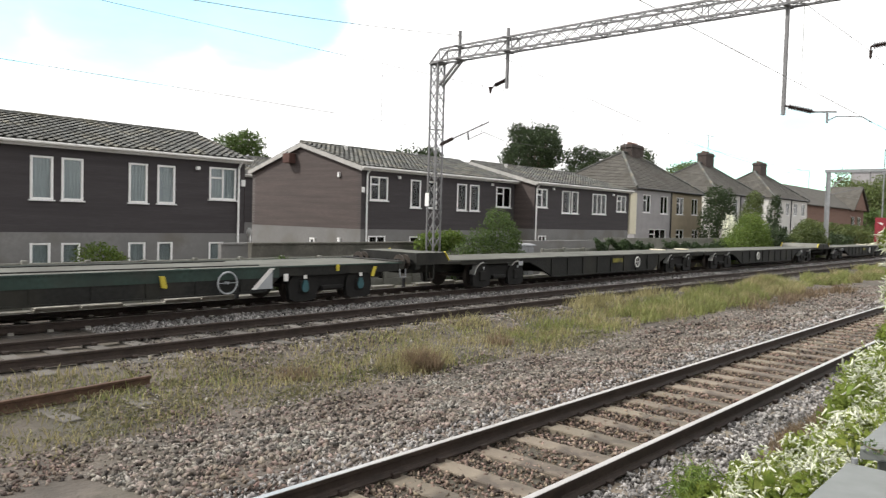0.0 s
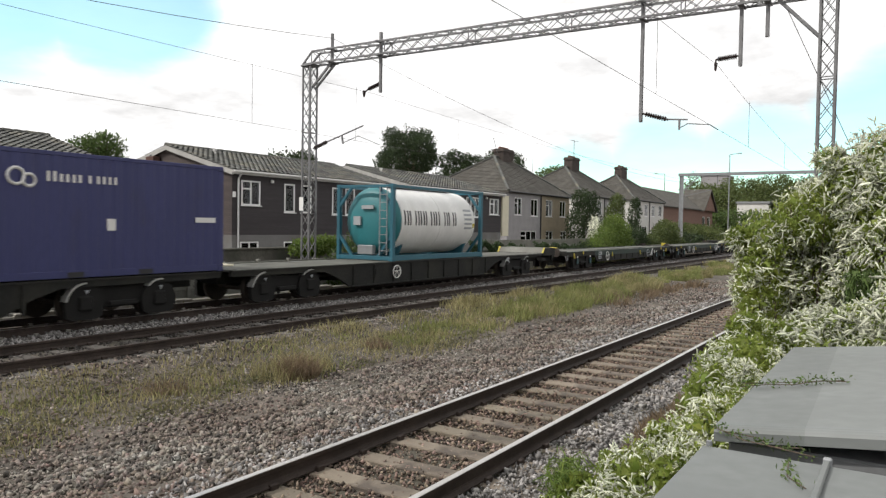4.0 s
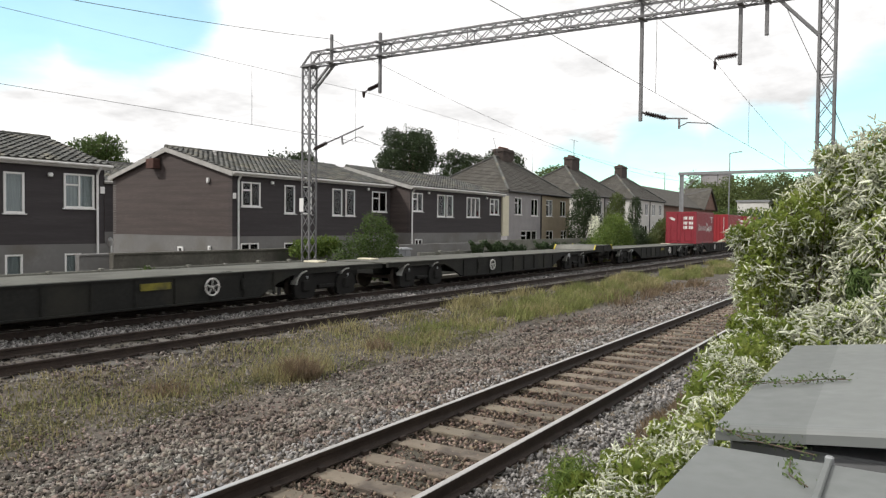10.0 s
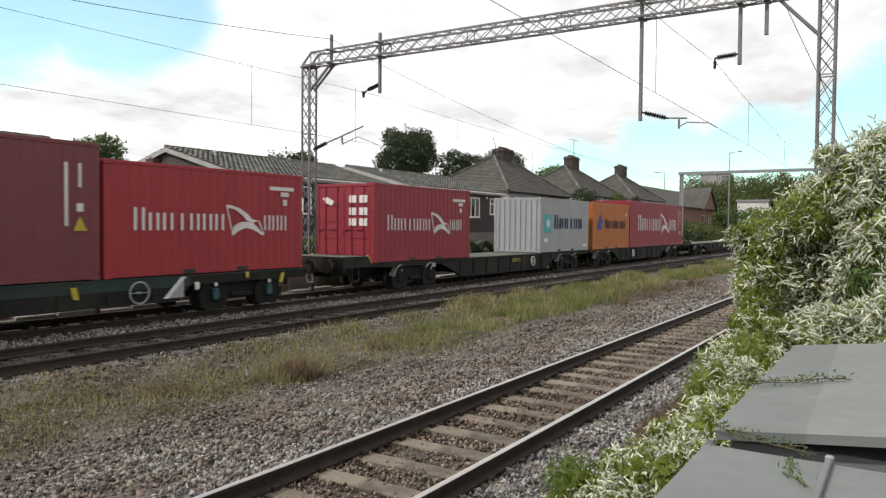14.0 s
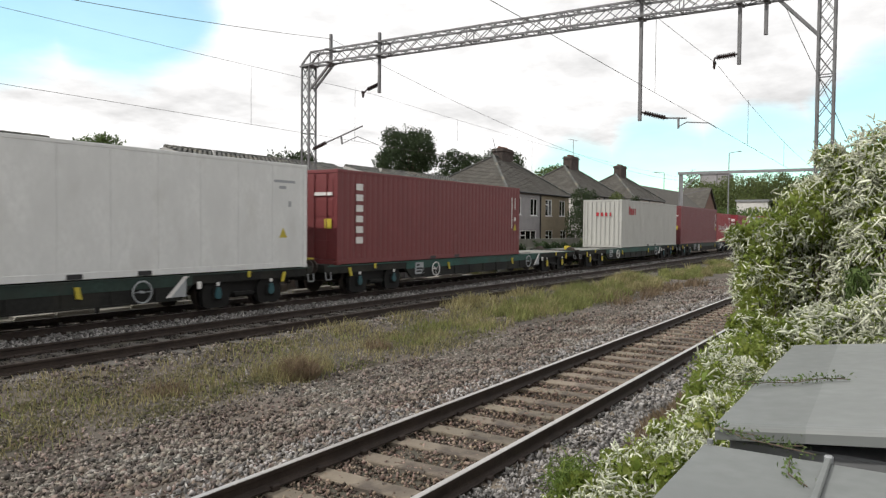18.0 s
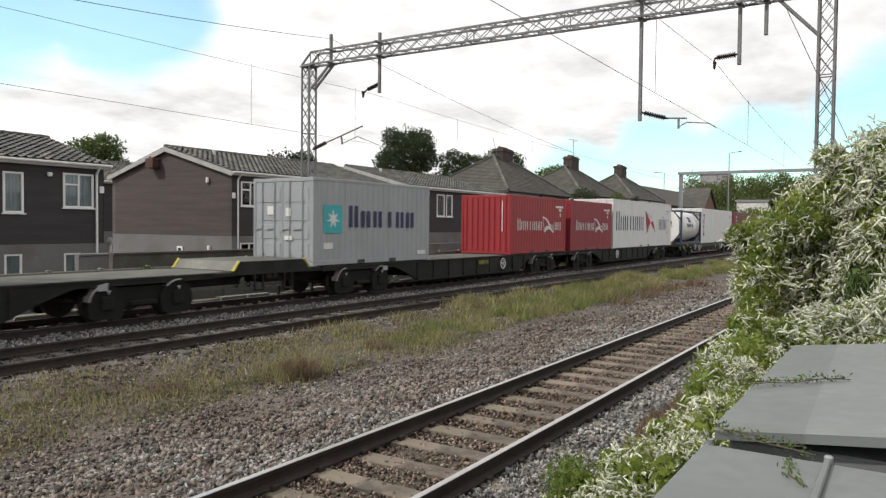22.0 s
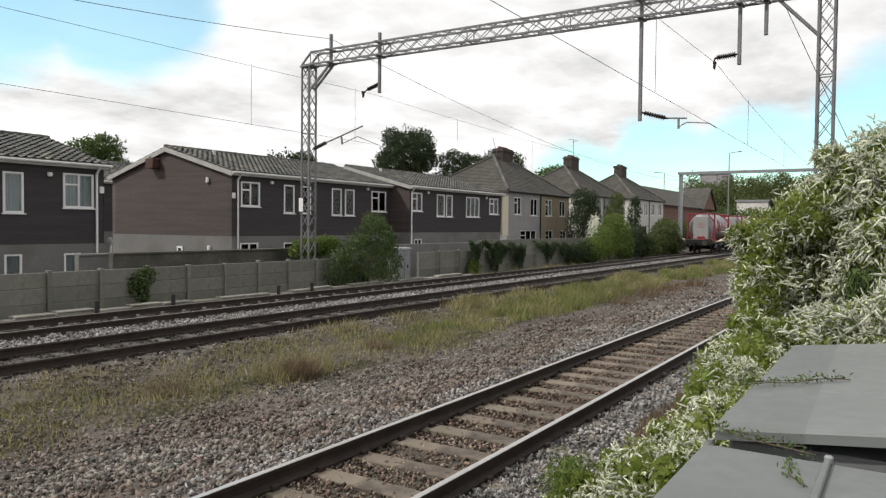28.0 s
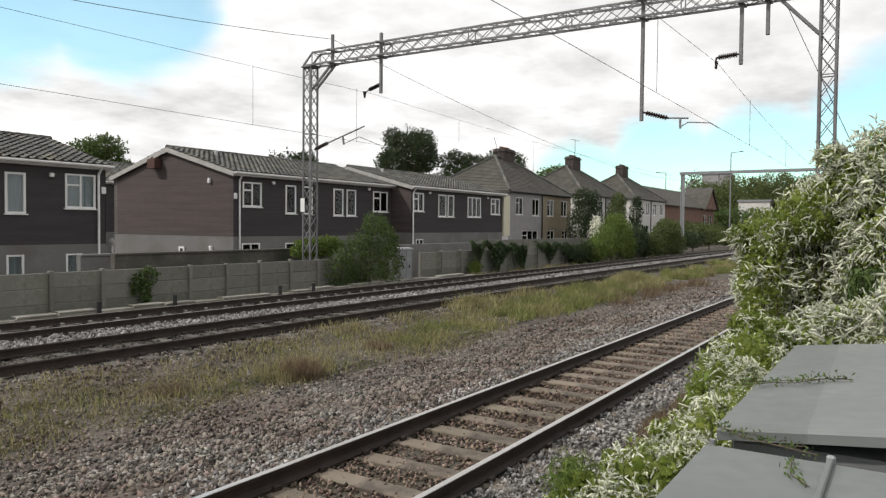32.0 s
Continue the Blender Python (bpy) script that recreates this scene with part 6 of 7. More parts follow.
def bogie(wagon, x, cover, arcs):
    """A two-axle bogie: side frames, wheels, and a deep rounded housing over each axle end."""
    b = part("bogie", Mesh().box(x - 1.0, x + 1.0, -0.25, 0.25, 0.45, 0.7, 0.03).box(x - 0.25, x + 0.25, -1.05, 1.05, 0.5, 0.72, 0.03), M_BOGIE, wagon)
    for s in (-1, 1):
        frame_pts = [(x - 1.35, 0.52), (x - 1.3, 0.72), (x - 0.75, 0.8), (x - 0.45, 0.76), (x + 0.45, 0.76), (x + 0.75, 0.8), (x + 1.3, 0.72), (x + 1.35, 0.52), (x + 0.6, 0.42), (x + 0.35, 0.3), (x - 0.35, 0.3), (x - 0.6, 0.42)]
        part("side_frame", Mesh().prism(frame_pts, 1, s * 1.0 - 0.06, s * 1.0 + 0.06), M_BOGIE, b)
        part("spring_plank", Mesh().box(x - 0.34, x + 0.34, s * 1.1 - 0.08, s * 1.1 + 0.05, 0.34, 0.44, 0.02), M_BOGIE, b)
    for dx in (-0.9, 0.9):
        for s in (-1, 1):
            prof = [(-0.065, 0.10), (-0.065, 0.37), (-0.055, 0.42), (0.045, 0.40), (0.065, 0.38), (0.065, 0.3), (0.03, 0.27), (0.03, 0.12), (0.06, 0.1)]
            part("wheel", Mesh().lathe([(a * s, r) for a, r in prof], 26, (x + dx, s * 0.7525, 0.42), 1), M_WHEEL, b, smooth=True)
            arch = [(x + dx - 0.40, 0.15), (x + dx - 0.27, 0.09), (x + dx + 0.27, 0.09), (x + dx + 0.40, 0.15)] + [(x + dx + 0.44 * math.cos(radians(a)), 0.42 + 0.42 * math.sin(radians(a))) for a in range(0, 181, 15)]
            box = part("axle_housing", Mesh().prism(arch, 1, min(s * 1.02, s * 1.14), max(s * 1.02, s * 1.14)), M_BOGIE, b, "grimy rounded axle housing, its colour darkened for shade")
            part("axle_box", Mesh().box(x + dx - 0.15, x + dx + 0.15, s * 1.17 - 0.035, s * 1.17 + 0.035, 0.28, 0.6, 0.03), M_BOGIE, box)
            if cover:
                drop = [(x + dx + 0.1 * math.sin(radians(a)), 0.42 - 0.11 * math.cos(radians(a))) for a in range(-110, 111, 22)] + [(x + dx + 0.05, 0.6), (x + dx - 0.05, 0.6)]
                part("axle_cover", Mesh().prism(drop, 1, min(s * 1.205, s * 1.235), max(s * 1.205, s * 1.235)), cover, box)
                part("axle_mark", Mesh().box(x + dx - 0.045, x + dx + 0.045, s * 1.21 - 0.01, s * 1.21 + 0.01, 0.64, 0.73), M_WHITE, box)
            else:
                part("axle_mark", Mesh().prism([(x + dx - 0.05, 0.72), (x + dx + 0.05, 0.72), (x + dx, 0.63)], 1, s * 1.215 - 0.006, s * 1.215 + 0.006), M_GREYBOX, box)
        part("axle", Mesh().tube((x + dx, -0.7, 0.42), (x + dx, 0.7, 0.42), 0.08, 10), M_WHEEL, b)
    if arcs:
        # Added bright strips: the highlights over the wheels, built as arcs.
        for dx, first, n in ((-0.9, 92, 6), (0.9, 84, 4)):
            g = Mesh()
            for k in range(n):
                a0, a1 = radians(first + 13 * k), radians(first + 13 * (k + 1))
                g.bar((x + dx + 0.46 * math.cos(a0), -1.12, 0.42 + 0.45 * math.sin(a0)), (x + dx + 0.46 * math.cos(a1), -1.12, 0.42 + 0.45 * math.sin(a1)), 0.22, 0.03)
            part("wheel_guard", g, M_HIGHLIGHT, b, "bright curved strip for the highlight over a wheel")
    return b


def buffers(wagon, x, s):
    for y in (-0.87, 0.87):
        f = part("buffer", Mesh().tube((x, y, 0.94), (x + s * 0.34, y, 0.94), 0.1, 12), M_BOGIE, wagon)
        part("buffer_head", Mesh().tube((x + s * 0.34, y, 0.94), (x + s * 0.38, y, 0.94), 0.22, 16), M_WHEEL, f)
    hook = Mesh().bar((x, 0, 0.92), (x + s * 0.3, 0, 0.92), 0.09, 0.14)
    for k in range(3):
        hook.ring((x + s * 0.22, 0.0, 0.8 - 0.15 * k), 0.07, 0.018, k % 2, 10, 5)
    part("coupling", hook, M_BOGIE, wagon)
    part("brake_hose", Mesh().tube((x, 0.35, 0.85), (x + s * 0.2, 0.36, 0.6), 0.025, 6).tube((x + s * 0.2, 0.36, 0.6), (x + s * 0.33, 0.35, 0.7), 0.025, 6), M_BLACKPIPE, wagon)


def handwheel(wagon, x, r=0.27, rim=None, spokes=5, turn=90):
    h = part("handbrake_wheel", Mesh().ring((x, -1.3, 0.64), r, 0.02, 1, 24, 6), rim or M_WHITE, wagon, "pale rimmed handbrake wheel", smooth=True)
    sp = Mesh()
    for k in range(spokes):
        a = radians(turn + 360 / spokes * k)
        sp.bar((x, -1.3, 0.64), (x + r * math.cos(a), -1.3, 0.64 + r * math.sin(a)), 0.014)
    sp.tube((x, -1.33, 0.64), (x, -1.12, 0.64), 0.03, 8)
    part("spokes", sp, rim or M_WHITE, h)


def twin_wagon(flip, label):
    """Half of a twin container flat, 20.3 m long: deep side sills, and at its outer end a raised platform
    behind a sloping plate with yellow edges, open below."""
    L = 20.3
    w = thing("container_flat_wagon", label, "railway wagon", "freight wagons")

    def X(a):
        return L - a if flip else a

    def span(a, b):
        return min(X(a), X(b)), max(X(a), X(b))
    # outer end at 0, inner end at 20.3
    inner = 18.1 if flip else 17.5
    for s in (-1, 1):
        out = [(2.0, 0.945), (20.15, 0.945), (20.15, 0.80), (inner - 1.45, 0.78), (inner - 2.0, 0.6), (inner - 2.7, 0.26), (7.0, 0.26), (6.2, 0.6), (5.6, 0.8), (2.0, 0.82)]
        part("side_sill", Mesh().prism([(X(a), b) for a, b in out], 1, s * 1.14 - 0.05, s * 1.14 + 0.05), M_WAGON, w)
        x0, x1 = span(2.0, 20.15)
        part("sill_flange", Mesh().box(x0, x1, s * 1.19 - 0.03, s * 1.19 + 0.03, 0.915, 0.955), M_WAGON, w)
        x0, x1 = span(7.0, inner - 2.7)
        part("sill_flange", Mesh().box(x0, x1, s * 1.19 - 0.04, s * 1.19 + 0.04, 0.255, 0.295), M_WAGON, w)
        for k in range(9):
            a = 6.9 + k * 1.05
            part("sill_rib", Mesh().box(X(a) - 0.03, X(a) + 0.03, s * 1.2 - 0.03, s * 1.2 + 0.02, 0.3, 0.9), M_WAGON, w)
        x0, x1 = span(1.3, 2.1)
        part("end_arm", Mesh().box(x0, x1, s * 1.1 - 0.06, s * 1.1 + 0.06, 0.84, 0.93, 0.01), M_WAGON, w)
    x0, x1 = span(1.3, 20.05)
    part("deck", Mesh().box(x0, x1, -1.12, 1.12, 0.90, 0.965, 0.01), M_DECK, w, "dusty grey deck plates")
    x0, x1 = span(0.4, 19.9)
    part("centre_sill", Mesh().box(x0, x1, -0.35, 0.35, 0.55, 0.9), M_WAGON, w)
    for k in range(7):
        a = 6.9 + k * 1.4
        part("cross_member", Mesh().box(X(a) - 0.06, X(a) + 0.06, -1.1, 1.1, 0.42, 0.9), M_WAGON, w)
    x0, x1 = span(0.0, 1.2)
    side = [(X(0.0), 0.86), (X(0.0), 1.2), (X(1.18), 1.2), (X(1.36), 0.97), (X(1.36), 0.86)]
    end = part("end_platform", Mesh().prism(side, 1, -1.2, 1.2), M_WAGON, w)
    plate = [(X(1.192), 1.205), (X(1.372), 0.972), (X(1.382), 0.978), (X(1.202), 1.211)]
    part("sloping_plate", Mesh().prism(plate, 1, -1.18, 1.18), M_DECK_PALE, end, "dusty khaki sloping end plate")
    part("platform_top", Mesh().box(x0 + 0.02, x1 - 0.02, -1.18, 1.18, 1.201, 1.209), M_DECK, end)
    for y in (-1.19, 1.16):
        part("yellow_edge", Mesh().prism([(X(1.19), 1.215), (X(1.385), 0.965), (X(1.41), 0.985), (X(1.215), 1.235)], 1, y - 0.035, y + 0.035), M_YELLOW, end, "narrow yellow edge strip")
    part("end_step", Mesh().box(X(0.55) - 0.16, X(0.55) + 0.16, -1.26, -1.2, 0.42, 0.47).bar((X(0.7), -1.23, 0.47), (X(0.7), -1.23, 0.86), 0.035).bar((X(0.4), -1.23, 0.47), (X(0.4), -1.23, 0.86), 0.035), M_WAGON, end)
    part("headstock", Mesh().box(min(X(0.02), X(0.2)), max(X(0.02), X(0.2)), -1.18, 1.18, 0.72, 0.88, 0.015), M_WAGON, w)
    part("identity_plate", Mesh().box(X(5.0) - 0.12, X(5.0) + 0.12, -1.236, -1.22, 0.72, 0.86), M_GREYBOX, w)
    x0, x1 = span(18.75, 19.15)
    part("deck_plate", Mesh().box(x0, x1, 0.3, 0.95, 0.966, 1.02, 0.01), M_CREAM, w, "pale yellow plate on the deck")
    buffers(w, X(0.0), 1 if flip else -1)
    bogie(w, X(3.95), None, True)
    bogie(w, X(inner), None, True)
    handwheel(w, X(13.15), 0.205)
    x0, x1 = span(12.0, 11.2)
    if not flip:
        part("yellow_panel", Mesh().box(x0, x1, -1.236, -1.222, 0.66, 0.82), M_OLIVE, w, "worn yellow lever panel")
    part("air_tank", Mesh().tube((X(9.4), -0.95, 0.5), (X(8.2), -0.95, 0.5), 0.16, 12), M_BOGIE, w)
    part("brake_lever", Mesh().box(X(14.2) - 0.05, X(14.2) + 0.05, -1.26, -1.2, 0.5, 0.78, 0.01), M_WAGON, w)
    for a in (1.6, 7.45, 7.65, 13.7, 13.9, 19.95):
        for s in (-1.05, 1.05):
            part("container_spigot", Mesh().box(X(a) - 0.06, X(a) + 0.06, s - 0.06, s + 0.06, 0.96, BASE_Z - FAR_RAIL_Z - 0.004, 0.01), M_WAGON, w)
    return w


def green_wagon(label, covers, band, deck):
    """A single 60 ft container flat with green sills and a white-striped end."""
    L = 19.65
    w = thing("container_flat_wagon", label, "railway wagon", "freight wagons")
    for s in (-1, 1):
        out = [(0.35, 0.95), (L - 0.35, 0.95), (L - 0.35, 0.72), (L - 4.4, 0.72), (L - 4.75, 0.38), (4.75, 0.38), (4.4, 0.72), (0.35, 0.72)]
        part("side_sill", Mesh().prism(out, 1, s * 1.16 - 0.04, s * 1.16 + 0.04), M_WAGON, w)
        part("sill_band", Mesh().box(4.42, L - 4.42, s * 1.206 - 0.006, s * 1.206 + 0.006, 0.7, 0.925), band, w, "dark green painted band")
        part("sill_flange", Mesh().box(0.35, L - 0.35, s * 1.2 - 0.03, s * 1.2 + 0.03, 0.93, 0.965), band, w)
        part("sill_flange", Mesh().box(4.75, L - 4.75, s * 1.2 - 0.03, s * 1.2 + 0.03, 0.37, 0.41), M_WAGON, w)
        for k in range(9):
            a = 5.4 + k * 1.1
            part("sill_rib", Mesh().box(a - 0.025, a + 0.025, s * 1.2 - 0.03, s * 1.2 + 0.015, 0.41, 0.7), M_WAGON, w)
    part("deck", Mesh().box(0.4, L - 0.4, -1.12, 1.12, 0.9, 0.962, 0.01), deck, w, "dusty grey deck plates")
    for y in (-0.75, 0.75):
        part("deck_rail", Mesh().box(4.7, L - 4.7, y - 0.05, y + 0.05, 0.962, 0.985), M_WAGON, w)
    part("centre_sill", Mesh().box(0.3, L - 0.3, -0.35, 0.35, 0.5, 0.9), M_WAGON, w)
    for x, s in ((0.35, 1), (L - 0.35, -1)):
        e = part("headstock", Mesh().box(x - 0.12, x + 0.12, -1.22, 1.22, 0.76, 1.0, 0.015), M_WAGON, w)
        part("grab_handle", Mesh().bar((x - 0.1, -1.27, 0.56), (x + 0.12, -1.27, 0.56), 0.03).bar((x - 0.1, -1.27, 0.56), (x - 0.1, -1.24, 0.78), 0.03).bar((x + 0.12, -1.27, 0.56), (x + 0.12, -1.24, 0.78), 0.03), M_GALV, e)
        part("lever_tag", Mesh().prism([(x + s * 1.05, 0.62), (x + s * 1.15, 0.62), (x + s * 1.07, 0.88), (x + s * 0.97, 0.88)], 1, -1.25, -1.21), M_YELLOW, w, "bright yellow lever")
        part("yellow_tag", Mesh().box(x + s * 2.3 - 0.05, x + s * 2.3 + 0.05, -1.25, -1.21, 0.8, 0.96, 0.01), M_YELLOW, w)
    part("lamp_bracket", Mesh().box(0.1, 0.3, -0.75, -0.45, 1.0, 1.2, 0.02), M_YELLOW, w, "yellow lamp box on the wagon end")
    buffers(w, L - 0.25, 1)
    buffers(w, 0.25, -1)
    bogie(w, 2.8, covers[0], False)
    bogie(w, L - 2.75, covers[1], False)
    part("end_lamp", Mesh().box(L - 4.3, L - 4.18, -1.26, -1.2, 0.6, 0.78, 0.015), M_WHITE, w)
    tri = part("marking_plate", Mesh().prism([(L - 5.1, 0.45), (L - 4.62, 0.45), (L - 4.62, 0.9)], 1, -1.235, -1.215), M_GREYBOX, w)
    part("white_stripe", Mesh().prism([(L - 5.2, 0.45), (L - 5.06, 0.45), (L - 4.56, 0.93), (L - 4.7, 0.93)], 1, -1.245, -1.236), M_WHITE, tri)
    handwheel(w, L - 5.85, 0.24, M_GREYBOX, 2, 0)
    handwheel(w, 6.15, 0.24, M_WHITE, 3, 30)
    part("data_panel", Mesh().box(4.95, 5.45, -1.225, -1.205, 0.5, 0.9), M_GREYBOX, w, "pale notice panel")
    part("notice_bars", Mesh().box(5.02, 5.2, -1.231, -1.2255, 0.78, 0.84).box(5.02, 5.38, -1.231, -1.2255, 0.66, 0.72).box(5.02, 5.3, -1.231, -1.2255, 0.56, 0.62), M_WAGON, w)
    for x in (7.1, 12.3):
        part("yellow_tag", Mesh().prism([(x, 0.6), (x + 0.12, 0.58), (x + 0.06, 0.84), (x - 0.05, 0.84)], 1, -1.25, -1.215), M_YELLOW, w)
    for a in (0.75, 6.75, 6.95, 12.75, 12.95, 18.95):
        for s in (-1.05, 1.05):
            part("container_spigot", Mesh().box(a - 0.06, a + 0.06, s - 0.06, s + 0.06, 0.96, BASE_Z - FAR_RAIL_Z - 0.004, 0.01), band, w)
    return w


W = 2.438


def corrugated(x0, x1, z0, z1, y, s, pitch, depth):
    """A trapezoid-ribbed sheet facing s along y."""
    m = Mesh()
    xs, x = [(x0, 0.0)], x0
    n = max(1, round((x1 - x0) / pitch))
    p = (x1 - x0) / n
    for i in range(n):
        a = x0 + i * p
        xs += [(a + p * 0.26, 0.0), (a + p * 0.38, depth), (a + p * 0.64, depth), (a + p * 0.76, 0.0)]
    xs.append((x1, 0.0))
    m.add([(a, y - s * d, z) for a, d in xs for z in (z0, z1)], [(2 * i, 2 * i + 1, 2 * i + 3, 2 * i + 2) for i in range(len(xs) - 1)])
    return m


def word(parent, x0, x1, n, z, h, material, y, fill=0.5, name="name_bar"):
    """A name that is drawn as plain upright bars, the first pair taller."""
    step = (x1 - x0) / n
    w = step * fill * 0.46
    tall = Mesh().box(0, w, y - 0.004, y, z, z + h * 1.28).data(name, material)
    bar = Mesh().box(0, w, y - 0.004, y, z, z + h).data(name, material)
    for i in range(n):
        for k in ((step * 0.3,) if i % 4 == 3 else (0.0, step * 0.72 - w)):
            ob = new(name, tall if i == 0 and n > 3 else bar)
            ob.parent = parent
            ob.location = (x0 + step * i + k, 0, 0)


def stacked(parent, x, w, z, h, n, material, y, name="name_bar"):
    """A name that runs down the panel, drawn as plain bars."""
    for i in range(n):
        part(name, Mesh().box(x - w / 2, x + w / 2, y - 0.004, y, z - h * (i + 0.62), z - h * i), material, parent)


def bird(parent, x, z, s, material, y):
    """A plain swept emblem: two curved wedges inside thin slanting edges."""
    h = 0.6 * s

    def at(points):
        return [(x + a * s, z + b * h) for a, b in points]
    part("emblem", Mesh().prism(at([(0, 1), (0.1, 1), (0.35, 0.9), (0.55, 0.72), (0.68, 0.54), (0.86, 0.5), (0.7, 0.44), (0.55, 0.48), (0.42, 0.66), (0.25, 0.84), (0.03, 0.92)]), 1, y - 0.005, y)
         .prism(at([(0.17, 0), (0.2, 0.3), (0.35, 0.44), (0.55, 0.46), (0.7, 0.43), (0.8, 0.3), (1.0, 0.03), (0.95, 0.0), (0.7, 0.2), (0.5, 0.26), (0.3, 0.14)]), 1, y - 0.006, y - 0.001), material, parent)
    part("emblem_line", Mesh().prism(at([(0, 1), (0.035, 0.96), (0.19, 0.06), (0.17, 0)]), 1, y - 0.005, y).prism(at([(0.84, 0.5), (0.87, 0.5), (1.0, 0.06), (0.98, 0.03)]), 1, y - 0.0045, y), material, parent)


def kite(parent, x, z, s, y):
    part("emblem", Mesh().prism([(x, z + s), (x + 0.3 * s, z + 0.86 * s), (x + 0.8 * s, z + 0.5 * s), (x + 0.5 * s, z + 0.3 * s), (x + 0.25 * s, z)], 1, y - 0.005, y).prism([(x + 0.82 * s, z + 0.48 * s), (x + 1.15 * s, z + 0.6 * s), (x + 1.6 * s, z + 0.03 * s)], 1, y - 0.005, y), M_REDLET, parent, "red swept emblem")
    part("emblem_line", Mesh().bar((x, y - 0.004, z + s), (x + 0.9 * s, y - 0.004, z + 0.72 * s), 0.01, 0.02).bar((x + 0.2 * s, y - 0.004, z), (x + 0.7 * s, y - 0.004, z + 0.35 * s), 0.01, 0.02), M_NAVYLET, parent)


def star(parent, x, z, s, y):
    part("emblem_panel", Mesh().box(x - s, x + s, y - 0.004, y, z - s, z + s), M_TEALLET, parent, "turquoise square")
    pts = []
    for k in range(14):
        r = s * (0.72 if k % 2 == 0 else 0.26)
        pts.append((x + r * math.sin(math.pi * k / 7), z + r * math.cos(math.pi * k / 7)))
    part("emblem_star", Mesh().prism(pts, 1, y - 0.008, y - 0.0045), M_WHITE, parent)


def box_frame(c, L, H, material):
    """Corner posts, rails and castings of a container."""
    for x in (0, L - 0.16):
        for y in (-W / 2, W / 2 - 0.1):
            part("corner_post", Mesh().box(x, x + 0.16, y, y + 0.1, 0.12, H - 0.12, 0.012), material, c)
        for y in (-W / 2, W / 2 - 0.162):
            for z in (0, H - 0.118):
                part("corner_casting", Mesh().box(x, x + 0.178 if x == 0 else L, y - 0.003, y + 0.165, z, z + 0.118, 0.012), material, c)
        part("end_sill", Mesh().box(x + 0.02, x + 0.12, -W / 2 + 0.16, W / 2 - 0.16, 0.02, 0.16, 0.01), material, c)
        part("end_header", Mesh().box(x + 0.02, x + 0.12, -W / 2 + 0.16, W / 2 - 0.16, H - 0.12, H - 0.01, 0.01), material, c)
    for y in (-W / 2 + 0.005, W / 2 - 0.065):
        part("bottom_rail", Mesh().box(0.16, L - 0.16, y, y + 0.06, 0.02, 0.17, 0.008), material, c)
        part("top_rail", Mesh().box(0.16, L - 0.16, y, y + 0.06, H - 0.09, H - 0.005, 0.008), material, c)
    for x in (L / 2 - 1.0, L / 2 + 0.65):
        part("fork_pocket", Mesh().box(x, x + 0.35, -W / 2 - 0.002, -W / 2 + 0.03, 0.03, 0.14), M_BLACKPIPE, c)


def doors(c, L, H, material, rod_mat, x=0.0, s=-1):
    """Two doors with locking rods; x, s: the end's place and the way it faces."""
    for y0, y1 in ((-W / 2 + 0.11, -0.01), (0.01, W / 2 - 0.11)):
        m = Mesh()
        xf = x - s * 0.06
        m.box(min(xf, xf + s * 0.04), max(xf, xf + s * 0.04), y0, y1, 0.17, H - 0.13)
        for k in range(4):
            z0 = 0.24 + k * (H - 0.42) / 4
            m.box(min(xf + s * 0.04, xf + s * 0.055), max(xf + s * 0.04, xf + s * 0.055), y0 + 0.08, y1 - 0.08, z0, z0 + (H - 0.42) / 4 - 0.12, 0.006)
        d = part("door", m, material, c)
        for f in (0.28, 0.74):
            y = y0 + (y1 - y0) * f
            rod = part("lock_rod", Mesh().tube((xf + s * 0.075, y, 0.12), (xf + s * 0.075, y, H - 0.1), 0.018, 7), rod_mat, d)
            part("rod_handle", Mesh().bar((xf + s * 0.08, y, 1.1), (xf + s * 0.08, y + 0.34, 1.06), 0.03).bar((xf + s * 0.08, y - 0.05, 0.35), (xf + s * 0.08, y + 0.05, 0.35), 0.04, 0.05), rod_mat, rod)


def container(L, H, material, label, end="ribs", rib=0.278, depth=0.015, smooth=False, end_mat=None):
    c = thing("shipping_container", label, "container", "shipping containers")
    box_frame(c, L, H, material)
    for s in (-1, 1):
        if smooth:
            n = round(L / 1.2)
            for i in range(n):
                a, b = 0.16 + (L - 0.32) * i / n, 0.16 + (L - 0.32) * (i + 1) / n
                part("side_panel", Mesh().box(a + 0.002, b - 0.002, min(s * (W / 2 - 0.012), s * (W / 2 - 0.04)), max(s * (W / 2 - 0.012), s * (W / 2 - 0.04)), 0.15, H - 0.08, 0.002), material, c)
        else:
            part("side_panel", corrugated(0.16, L - 0.16, 0.16, H - 0.08, s * (W / 2 - 0.012), s, rib, depth), material, c)
    part("roof", Mesh().box(0.12, L - 0.12, -W / 2 + 0.06, W / 2 - 0.06, H - 0.05, H - 0.015), material, c)
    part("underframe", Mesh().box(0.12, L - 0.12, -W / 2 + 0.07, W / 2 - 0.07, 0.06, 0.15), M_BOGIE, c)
    em = end_mat or material
    rear_doors = end == "doors"
    for x, s, is_door in ((0.0, -1, rear_doors), (L, 1, not rear_doors)):
        if is_door:
            doors(c, L, H, em, M_GREYBOX if material in (M_GREYBOX, M_WHITEBOX) else em, x, s)
        else:
            m = corrugated(-W / 2 + 0.1, W / 2 - 0.1, 0.16, H - 0.12, 0, 1, 0.29, 0.045)
            m.v = [(x - s * (0.03 + q[1]), q[0], q[2]) if True else q for q in m.v]
            part("end_panel", m, em, c)
    return c


